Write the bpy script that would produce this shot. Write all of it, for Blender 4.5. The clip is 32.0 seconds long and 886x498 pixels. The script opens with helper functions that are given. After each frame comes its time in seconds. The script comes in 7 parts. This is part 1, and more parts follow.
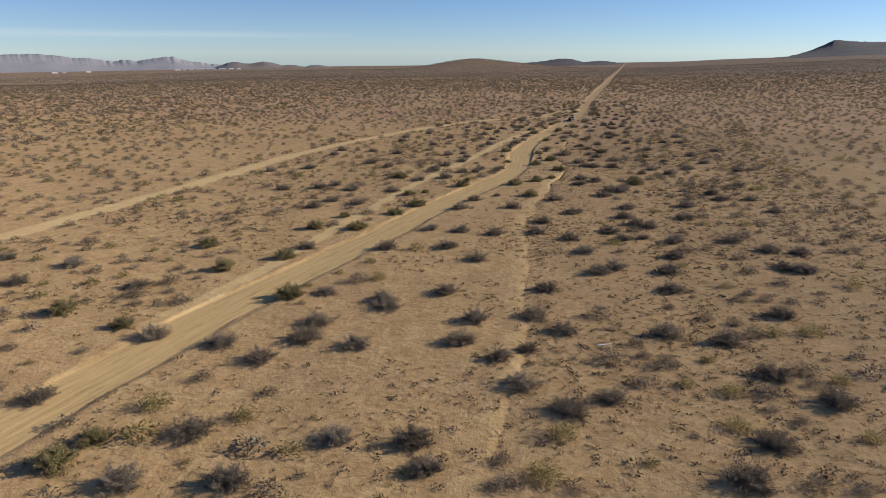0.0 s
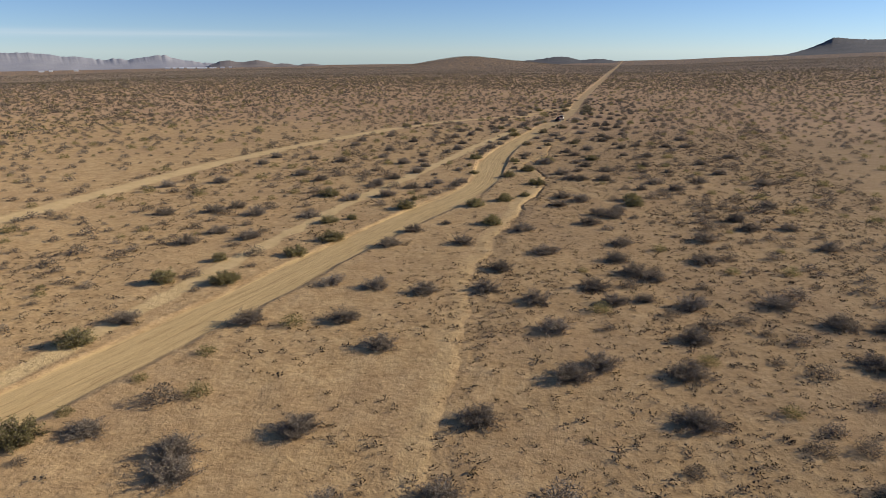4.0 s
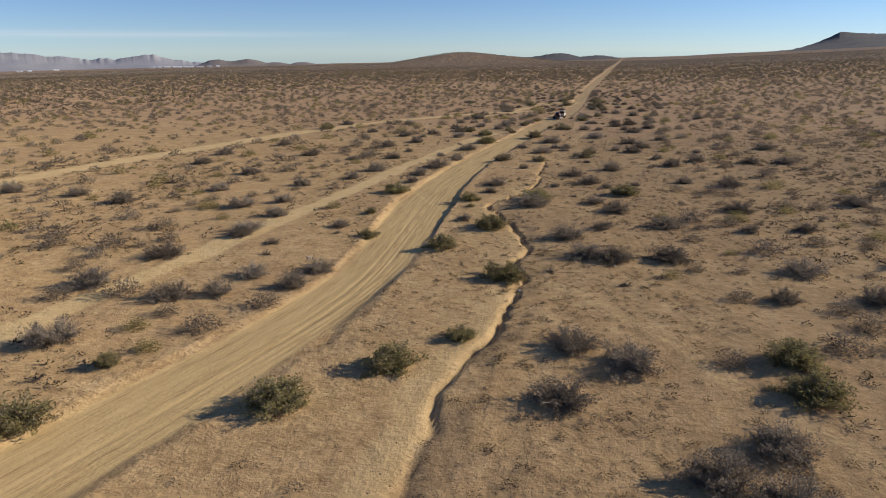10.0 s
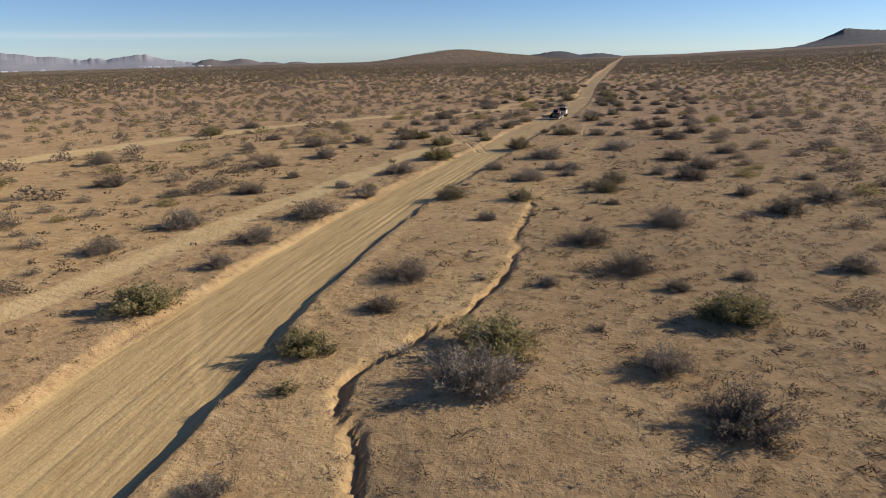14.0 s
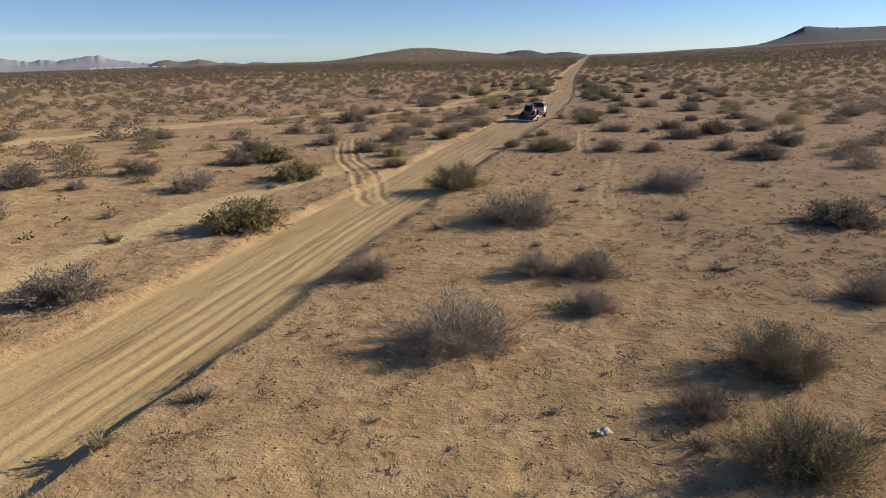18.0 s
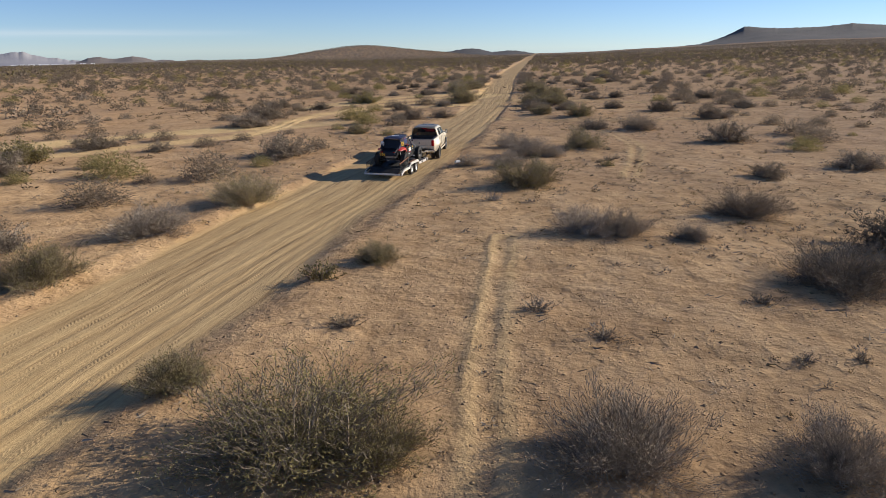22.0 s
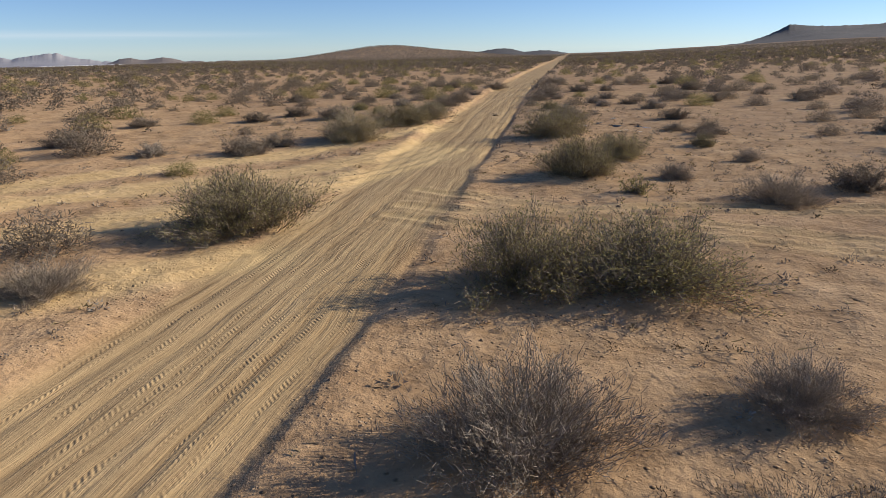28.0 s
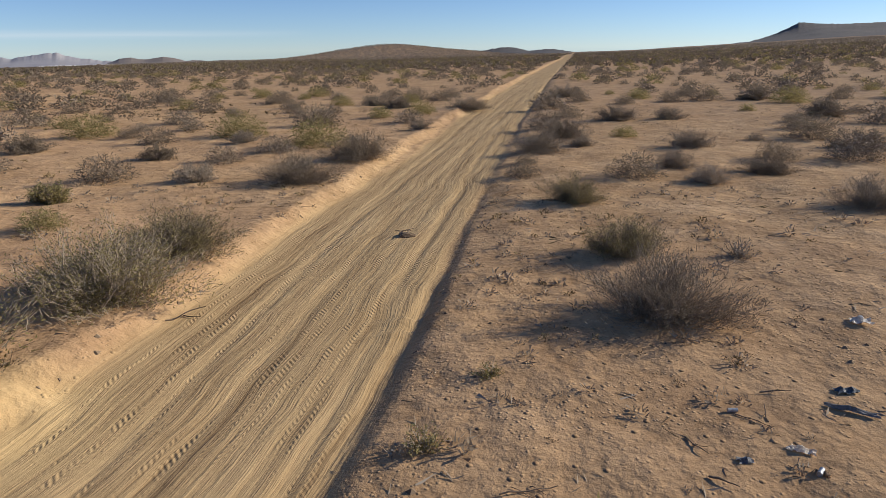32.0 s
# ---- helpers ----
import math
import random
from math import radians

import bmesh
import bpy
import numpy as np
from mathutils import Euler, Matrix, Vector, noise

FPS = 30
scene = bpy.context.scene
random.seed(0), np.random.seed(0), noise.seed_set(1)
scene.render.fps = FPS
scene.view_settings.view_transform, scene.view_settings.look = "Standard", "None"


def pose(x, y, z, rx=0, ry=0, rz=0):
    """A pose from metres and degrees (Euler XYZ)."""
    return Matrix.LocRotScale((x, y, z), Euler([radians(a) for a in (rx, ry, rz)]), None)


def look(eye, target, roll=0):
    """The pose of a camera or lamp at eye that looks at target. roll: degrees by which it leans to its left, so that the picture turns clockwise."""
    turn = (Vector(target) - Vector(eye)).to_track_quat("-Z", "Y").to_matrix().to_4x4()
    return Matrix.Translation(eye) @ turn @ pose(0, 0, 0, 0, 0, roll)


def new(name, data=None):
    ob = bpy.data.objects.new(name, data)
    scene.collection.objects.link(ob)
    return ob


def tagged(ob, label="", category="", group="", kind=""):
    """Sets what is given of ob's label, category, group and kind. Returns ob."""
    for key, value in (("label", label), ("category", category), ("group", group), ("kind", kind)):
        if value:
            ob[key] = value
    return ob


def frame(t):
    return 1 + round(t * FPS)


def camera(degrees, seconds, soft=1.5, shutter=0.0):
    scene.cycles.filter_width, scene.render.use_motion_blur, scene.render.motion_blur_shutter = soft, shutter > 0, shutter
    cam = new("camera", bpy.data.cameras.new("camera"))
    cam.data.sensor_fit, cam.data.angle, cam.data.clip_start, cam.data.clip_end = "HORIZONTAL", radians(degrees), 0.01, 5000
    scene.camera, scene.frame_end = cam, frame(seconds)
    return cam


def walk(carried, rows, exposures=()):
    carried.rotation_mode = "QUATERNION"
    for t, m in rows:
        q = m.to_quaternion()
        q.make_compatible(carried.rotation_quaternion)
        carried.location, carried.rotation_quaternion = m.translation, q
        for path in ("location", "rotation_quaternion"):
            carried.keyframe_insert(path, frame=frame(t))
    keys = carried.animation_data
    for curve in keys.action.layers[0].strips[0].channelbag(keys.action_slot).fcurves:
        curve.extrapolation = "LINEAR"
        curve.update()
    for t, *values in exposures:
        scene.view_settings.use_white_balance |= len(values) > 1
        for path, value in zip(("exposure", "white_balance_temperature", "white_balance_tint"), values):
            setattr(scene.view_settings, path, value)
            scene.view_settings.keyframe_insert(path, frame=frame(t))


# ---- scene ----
cam = camera(67.5, 32.0, soft=0.6)
walk(cam, [
    (0.0, pose(3.41, 0.00, 37.00, 73.52, -0.07, 15.26)),
    (0.5, pose(4.52, 4.91, 36.94, 73.51, -0.09, 15.07)),
    (1.0, pose(5.43, 9.96, 36.80, 73.52, -0.09, 15.04)),
    (1.5, pose(5.99, 15.19, 36.44, 73.50, -0.11, 15.06)),
    (2.0, pose(6.18, 20.80, 35.85, 73.47, -0.10, 15.03)),
    (2.5, pose(5.92, 26.92, 35.10, 73.45, -0.06, 15.04)),
    (3.0, pose(5.39, 33.99, 34.32, 73.45, -0.01, 15.02)),
    (3.5, pose(4.59, 41.28, 33.62, 73.46, -0.01, 15.04)),
    (5.5, pose(2.08, 75.08, 30.85, 73.29, 0.01, 14.99)),
    (6.0, pose(1.08, 83.96, 30.02, 73.32, 0.06, 14.98)),
    (6.5, pose(0.07, 92.93, 29.19, 73.33, 0.14, 14.94)),
    (7.0, pose(-0.89, 102.17, 28.32, 73.39, 0.25, 14.89)),
    (7.5, pose(-1.70, 111.44, 27.23, 73.46, 0.40, 14.91)),
    (8.0, pose(-2.47, 120.75, 26.06, 73.51, 0.52, 14.95)),
    (8.5, pose(-3.17, 129.93, 24.92, 73.54, 0.54, 15.02)),
    (9.0, pose(-4.18, 138.97, 23.96, 73.49, 0.52, 14.96)),
    (9.5, pose(-5.10, 147.67, 23.02, 73.42, 0.43, 14.99)),
    (10.0, pose(-6.04, 156.24, 22.14, 73.38, 0.33, 14.94)),
    (10.5, pose(-7.01, 164.78, 21.29, 73.33, 0.26, 14.89)),
    (11.0, pose(-8.01, 173.33, 20.35, 73.27, 0.26, 14.85)),
    (11.5, pose(-8.85, 182.07, 19.46, 73.31, 0.30, 14.86)),
    (12.0, pose(-9.51, 190.66, 18.61, 73.34, 0.40, 14.89)),
    (12.5, pose(-10.21, 199.15, 17.80, 73.38, 0.49, 14.86)),
    (13.0, pose(-10.91, 207.66, 17.06, 73.39, 0.56, 14.86)),
    (13.5, pose(-11.56, 216.14, 16.36, 73.36, 0.58, 14.87)),
    (14.0, pose(-12.22, 224.34, 15.60, 73.36, 0.57, 14.86)),
    (14.5, pose(-12.95, 232.50, 14.85, 73.37, 0.58, 14.77)),
    (16.5, pose(-17.11, 263.47, 11.57, 73.37, 0.68, 14.86)),
    (17.0, pose(-17.81, 270.90, 11.00, 73.37, 0.70, 14.77)),
    (17.5, pose(-18.37, 278.23, 10.50, 73.37, 0.76, 14.27)),
    (18.0, pose(-18.99, 285.57, 9.90, 73.37, 0.81, 12.04)),
    (18.5, pose(-19.41, 292.72, 9.39, 73.35, 0.79, 10.46)),
    (19.0, pose(-19.51, 300.02, 9.04, 73.30, 0.70, 9.69)),
    (19.5, pose(-19.61, 307.47, 8.77, 73.25, 0.56, 9.11)),
    (20.0, pose(-19.56, 314.91, 8.54, 73.18, 0.43, 8.64)),
    (20.5, pose(-19.33, 322.52, 8.29, 73.17, 0.41, 8.23)),
    (21.0, pose(-19.03, 329.80, 8.03, 73.20, 0.47, 8.00)),
    (21.5, pose(-18.77, 337.09, 7.66, 73.25, 0.57, 7.78)),
    (22.0, pose(-18.46, 344.19, 7.51, 73.20, 0.53, 7.77)),
    (22.5, pose(-18.23, 351.25, 7.33, 73.15, 0.46, 7.75)),
    (23.0, pose(-17.89, 358.23, 7.11, 73.18, 0.45, 7.79)),
    (23.5, pose(-17.69, 365.56, 6.90, 73.18, 0.49, 7.72)),
    (24.0, pose(-17.42, 372.82, 6.68, 73.20, 0.56, 8.05)),
    (24.5, pose(-17.30, 379.93, 6.51, 73.20, 0.62, 8.33)),
    (26.5, pose(-17.36, 406.01, 5.63, 73.26, 0.72, 10.22)),
    (27.0, pose(-17.58, 412.42, 5.64, 73.23, 0.70, 10.36)),
    (27.5, pose(-17.82, 418.75, 5.70, 73.24, 0.68, 10.47)),
    (28.0, pose(-18.08, 424.90, 5.75, 73.26, 0.71, 10.52)),
    (28.5, pose(-18.29, 430.91, 5.69, 73.24, 0.78, 10.62)),
    (29.0, pose(-18.47, 436.88, 5.65, 73.27, 0.84, 10.73)),
    (29.5, pose(-18.73, 442.83, 5.65, 73.27, 0.81, 10.74)),
    (30.0, pose(-19.00, 448.67, 5.76, 73.23, 0.73, 10.77)),
    (30.5, pose(-19.23, 454.58, 5.72, 73.22, 0.69, 10.85)),
    (31.0, pose(-19.51, 460.38, 5.56, 73.20, 0.70, 10.88)),
    (31.5, pose(-19.77, 466.16, 5.37, 73.17, 0.74, 10.95)),
    (32.0, pose(-20.14, 471.89, 5.18, 73.19, 0.79, 10.90)),
], exposures=((0.0, 0.13), (13.0, 0.15), (18.0, 0.19), (24.0, 0.28), (27.0, 0.22), (28.0, 0.27), (29.0, 0.31), (30.0, 0.21), (31.0, 0.18), (32.0, 0.21)))

# ---------------------------------------------------------------- light
SUN_AZ, SUN_EL = 64.0, 22.0          # degrees clockwise from +y, degrees above the ground
SUN_DIR = Vector((math.sin(radians(SUN_AZ)) * math.cos(radians(SUN_EL)),
                  math.cos(radians(SUN_AZ)) * math.cos(radians(SUN_EL)), math.sin(radians(SUN_EL))))
sun = new("sun", bpy.data.lights.new("sun", "SUN"))
sun.data.energy, sun.data.angle, sun.data.color = 5.0, radians(0.55), (1.0, 0.905, 0.765)
sun.matrix_world = look((0, 0, 300), Vector((0, 0, 300)) - SUN_DIR)
world = bpy.data.worlds.new("desert_sky")
scene.world = world
world.use_nodes = True
wn, wl = world.node_tree.nodes, world.node_tree.links
sky = wn.new("ShaderNodeTexSky")
sky.sky_type, sky.sun_disc = "NISHITA", False
sky.sun_elevation, sky.sun_rotation = radians(SUN_EL), radians(SUN_AZ)
sky.altitude, sky.air_density, sky.dust_density, sky.ozone_density = 2200, 0.88, 0.0, 3.1
wn["Background"].inputs["Strength"].default_value = 0.084
clear = wn.new("ShaderNodeMix")
clear.data_type, clear.blend_type = "RGBA", "MULTIPLY"
clear.inputs[0].default_value, clear.inputs[7].default_value = 1.0, (0.92, 1.01, 1.21, 1)
wl.new(sky.outputs["Color"], clear.inputs[6])
# a thin streak of high cloud low over the plain, on the side away from the sun
way, split, thread, veil = wn.new("ShaderNodeTexCoord"), wn.new("ShaderNodeSeparateXYZ"), wn.new("ShaderNodeTexNoise"), wn.new("ShaderNodeMapping")
veil.inputs["Scale"].default_value = (3.0, 3.0, 120.0)
thread.inputs["Scale"].default_value, thread.inputs["Detail"].default_value = 1.6, 5.0
wl.new(way.outputs["Generated"], split.inputs[0]), wl.new(way.outputs["Generated"], veil.inputs["Vector"]), wl.new(veil.outputs["Vector"], thread.inputs["Vector"])


def sky_math(op, a, b):
    m = wn.new("ShaderNodeMath")
    m.operation = op
    for sock, v in zip(m.inputs, (a, b)):
        if isinstance(v, float):
            sock.default_value = v
        else:
            wl.new(v, sock)
    return m.outputs[0]


rise = sky_math("DIVIDE", sky_math("SUBTRACT", split.outputs["Z"], 0.0235), 0.0045)
level = sky_math("POWER", 2.718, sky_math("MULTIPLY", sky_math("MULTIPLY", rise, rise), -1.0))
side = wn.new("ShaderNodeMapRange")
side.inputs["From Min"].default_value, side.inputs["From Max"].default_value = -0.36, -0.56
wl.new(split.outputs["X"], side.inputs["Value"])
cloud = sky_math("MULTIPLY", sky_math("MULTIPLY", level, side.outputs["Result"]), sky_math("MULTIPLY", thread.outputs["Fac"], 0.45))
high = wn.new("ShaderNodeMix")
high.data_type, high.inputs[7].default_value = "RGBA", (8.2, 8.6, 9.0, 1)
wl.new(cloud, high.inputs[0]), wl.new(clear.outputs[2], high.inputs[6])
wl.new(high.outputs[2], wn["Background"].inputs["Color"])
scene.view_settings.exposure = 0.0


# ---------------------------------------------------------------- helpers
def mesh_of(name, verts, faces, smooth=False):
    me = bpy.data.meshes.new(name)
    me.from_pydata(verts, [], faces)
    if smooth:
        me.polygons.foreach_set("use_smooth", [True] * len(me.polygons))
    me.update()
    return me


def lattice(ix, iy, seed):
    """Repeatable random numbers on a whole-number grid."""
    h = (ix.astype(np.int64) * 374761393 + iy.astype(np.int64) * 668265263 + seed * 1442695041) & 0xFFFFFFFF
    h = ((h ^ (h >> 13)) * 1274126177) & 0xFFFFFFFF
    return ((h ^ (h >> 16)) & 0xFFFF) / 65535.0


def value_noise(x, y, size, seed):
    """Smooth noise between -1 and 1, with bumps about size metres wide."""
    u, v = np.asarray(x) / size, np.asarray(y) / size
    iu, iv = np.floor(u), np.floor(v)
    fu, fv = u - iu, v - iv
    fu, fv = fu * fu * (3 - 2 * fu), fv * fv * (3 - 2 * fv)
    a, b = lattice(iu, iv, seed), lattice(iu + 1, iv, seed)
    c, d = lattice(iu, iv + 1, seed), lattice(iu + 1, iv + 1, seed)
    return 2 * ((a * (1 - fu) + b * fu) * (1 - fv) + (c * (1 - fu) + d * fu) * fv) - 1


def smoothstep(a, b, v):
    k = np.clip((v - a) / (b - a), 0, 1)
    return k * k * (3 - 2 * k)


# ---------------------------------------------------------------- lie of the land
ROAD_Y = (-400, 40, 80, 97, 108, 128, 146, 162, 179, 195, 211, 222, 235, 247, 262, 278, 296, 308, 323, 334, 350, 361, 380, 397, 410, 437, 460, 490, 527, 600, 1200, 2600, 6000)
ROAD_X = (-78, -56.8, -53.2, -50.4, -48.4, -45.2, -42.6, -40.2, -36.9, -33.4, -30.7, -31, -32.5, -34.1, -35.4, -35.6, -35.4, -34.3, -33.6, -32.6, -31.7, -31, -29, -27.6, -26.3, -25.2, -25.6, -26.2, -27.2, -27.8, -28, -28, -28)
ROAD_HALF = (4.2, 4.4, 4.4, 4, 3.9, 4.1, 4, 3.7, 4, 4.2, 3.3, 3.3, 4, 4.3, 4.1, 3.7, 3.5, 3.3, 3.2, 3.1, 3.4, 3.4, 3.4, 3.4, 3.2, 2.9, 2.8, 2.9, 3, 3.2, 3.3, 3.6, 3.6)
# wheel tracks off the road: the crossing, the fork, a turn and a pull-off
CROSSING = (((-24.5, 453.8), (-21.9, 452.5), (-19.7, 451.3), (-18.4, 450.5), (-16.7, 450.3), (-13.6, 451.2), (-6, 452)),
            ((-24.5, 450.7), (-22.9, 450.2), (-20.2, 449.9), (-17.2, 448.9), (-15.3, 448.7), (-13, 448.1), (-8.2, 447), (0, 446), (18, 447)),
            ((-24.5, 449), (-22.8, 448.3), (-20.4, 447.4), (-16.1, 446.9), (-13.6, 446.7), (-8, 445.5), (0, 444.5), (18, 445.5)))
FORK = (((-50, 436), (-48.2, 443.6), (-45.9, 450.2), (-41.6, 455.8), (-38.3, 460.2), (-35.6, 463), (-33.7, 466.9), (-31.2, 472.2), (-29, 480)),
        ((-47, 440), (-41, 449.5), (-36.1, 454), (-33.8, 456.3), (-31.1, 459.2), (-29.1, 463.3), (-27.5, 470)),
        ((-42, 440), (-35, 446), (-31.8, 449.5), (-30.7, 452.1), (-28.6, 455.7), (-26.5, 461.4), (-25.5, 468)),
        ((-56, 392), (-46.5, 403.4), (-45.3, 410.2), (-46, 421), (-44, 429), (-41.7, 434.2), (-36, 437), (-31.7, 439.3), (-28, 443)))
PULL_OFF = (((-23.5, 424), (-21.6, 422), (-18.6, 421.5), (-15.9, 420.4), (-13.5, 420.6), (-10.5, 420.3), (2, 420)),
            ((-23.5, 421.5), (-20.5, 420), (-17.6, 419.6), (-15, 418.7), (-12.5, 418.8), (-9, 418.6)))
RUTS = (((-33.6, 328.5), (-34.8, 330.3), (-35.3, 332), (-37, 335.7), (-38.3, 339), (-41.9, 345.3), (-44.4, 351.5), (-47, 359)),
        ((-32.2, 329), (-33.4, 331), (-34.2, 333.1), (-35.3, 336.4), (-37.2, 340.6), (-40.7, 346.4), (-43.4, 353.6), (-46, 361)),
        ((-29.5, 247), (-30.8, 249.4), (-34.3, 253.8), (-37.7, 259.1), (-41.9, 263.9)),
        ((-28, 243.4), (-25.5, 236.8), (-21.8, 229.9), (-18.4, 225.7), (-15.3, 222), (-12.2, 219.3), (-8.7, 216.4), (-5, 212.1), (-1, 207.5), (2.3, 201.3), (6.2, 196.4), (12, 190)),
        ((-19.6, 371), (-19.6, 366.2), (-19.6, 362.5), (-19.5, 358.9), (-19.1, 354)),
        ((-14, 414), (-11.8, 408.8), (-10.7, 403.4), (-10.5, 398.7), (-11.1, 393.8), (-11.8, 390), (-12.6, 386)),
        ((-16.6, 349), (-17.2, 340), (-17.6, 332.7), (-17.4, 329.2), (-17.4, 325)))
TURN = (((-22.4, 467.7), (-21.6, 466.8), (-21, 465.3), (-20.8, 463.7), (-21, 462.1), (-21.3, 461), (-22, 459.6)),
        ((-21.9, 464.9), (-21.7, 463.8), (-21.8, 463), (-22, 461.7), (-22.4, 460.2)))
GULLY_Y = (40, 62, 80, 94, 108, 122, 130, 142, 149, 157, 165, 171, 177, 188, 198, 208, 216, 221, 230, 237, 241, 245, 249, 251.5, 253.6, 256.8, 260, 266, 276, 286, 292, 299)
GULLY_X = (-6, -6.5, -7.3, -9.5, -11, -13.2, -14.4, -16.6, -17.2, -16, -17.2, -17.3, -16.7, -16.2, -16.2, -15.2, -14.9, -15.3, -16.1, -18, -19.7, -21.6, -23.7, -24.5, -24.4, -23, -21.3, -19.9, -19.7, -20.8, -21.2, -20.4)
WEST_Y = (40, 118, 150, 172, 212, 241, 258, 277, 300, 323, 345, 360, 375, 388, 400, 410, 416, 420)
WEST_X = (-123, -120.5, -118, -117.2, -117.5, -115.5, -112.5, -109.5, -104, -99, -91.5, -86, -78, -69, -59, -50, -42, -33)
# faint wheel trails on the right, and the crossing
TRAIL_Y = (286, 300, 306, 314, 321, 329, 336.1, 350.1, 363.1, 380.1, 400.1)
TRAIL_X = (-21, -17.8, -17.3, -15.3, -13.3, -9.2, -4.4, 0.7, 4.8, 9.1, 14.1)
SIDE_Y = (60, 97, 147, 176, 190, 206, 221, 238, 258, 278, 298, 312, 327, 338, 350)
SIDE_X = (-61, -57, -56.2, -55.6, -54.6, -53.4, -51.6, -50.4, -48.7, -48.1, -46, -45, -43.6, -41.6, -38)


def curve_x(y, ys, xs):
    """A line of the plan, eased round its corners."""
    y = np.asarray(y, float)
    return sum(np.interp(y + o, ys, xs) * w for o, w in ((-9, 0.12), (-4.5, 0.23), (0, 0.3), (4.5, 0.23), (9, 0.12)))


def road_x(y):
    return curve_x(y, ROAD_Y, ROAD_X)


def road_half(y):
    """Half the width of the graded bed."""
    return curve_x(y, ROAD_Y, ROAD_HALF)


def gully_x(y):
    y = np.asarray(y, float)
    return np.interp(y, GULLY_Y, GULLY_X) + 0.5 * value_noise(y, y * 0, 5.0, 40) + 0.25 * value_noise(y, y * 0, 1.7, 41)


def from_lines(x, y, lines):
    """How far a place lies from the nearest of some lines of the plan, up to 9 metres."""
    x, y = np.broadcast_arrays(np.asarray(x, float), np.asarray(y, float))
    best = np.full(x.shape, 9.0)
    pts = [p for line in lines for p in line]
    near = (x > min(p[0] for p in pts) - 9) & (x < max(p[0] for p in pts) + 9) & (y > min(p[1] for p in pts) - 9) & (y < max(p[1] for p in pts) + 9)
    if near.any():
        u, v, d = x[near], y[near], np.full(int(near.sum()), 9.0)
        for line in lines:
            for (ax, ay), (bx, by) in zip(line, line[1:]):
                k = np.clip(((u - ax) * (bx - ax) + (v - ay) * (by - ay)) / ((bx - ax) ** 2 + (by - ay) ** 2), 0, 1)
                d = np.minimum(d, np.hypot(u - ax - k * (bx - ax), v - ay - k * (by - ay)))
        best[near] = d
    return best


def far_rise(x, y):
    """The broad slopes: falling to the left, rising to the right, a low hill ahead."""
    dx, dy = x + 20, y - 250
    d = np.hypot(dx, dy)
    az = np.degrees(np.arctan2(-dx, dy))
    s = np.interp(az, (-180, -60, -28, -18, -11, -5, 0, 10, 23, 50, 90, 180), (0.0, 0.012, 0.014, 0.010, 0.002, -0.004, -0.007, -0.011, -0.014, -0.0195, -0.019, 0.0))
    z = s * (np.hypot(d, 500) - 500) * 0.95
    # one low hill with a flat top, far ahead and to the left of the road
    hx, hy = x + 515, y - 2250
    z = z + 33 * np.exp(-(hx / 120) ** 2 - (hy / 380) ** 2) + 16 * np.exp(-((hx - 170) / 130) ** 2 - (hy / 400) ** 2) + 3 * np.exp(-((hx + 250) / 220) ** 2 - (hy / 500) ** 2)
    return z + smoothstep(300, 1200, d) * (2.2 * value_noise(x, y, 330, 3) + 0.8 * value_noise(x, y, 110, 4))


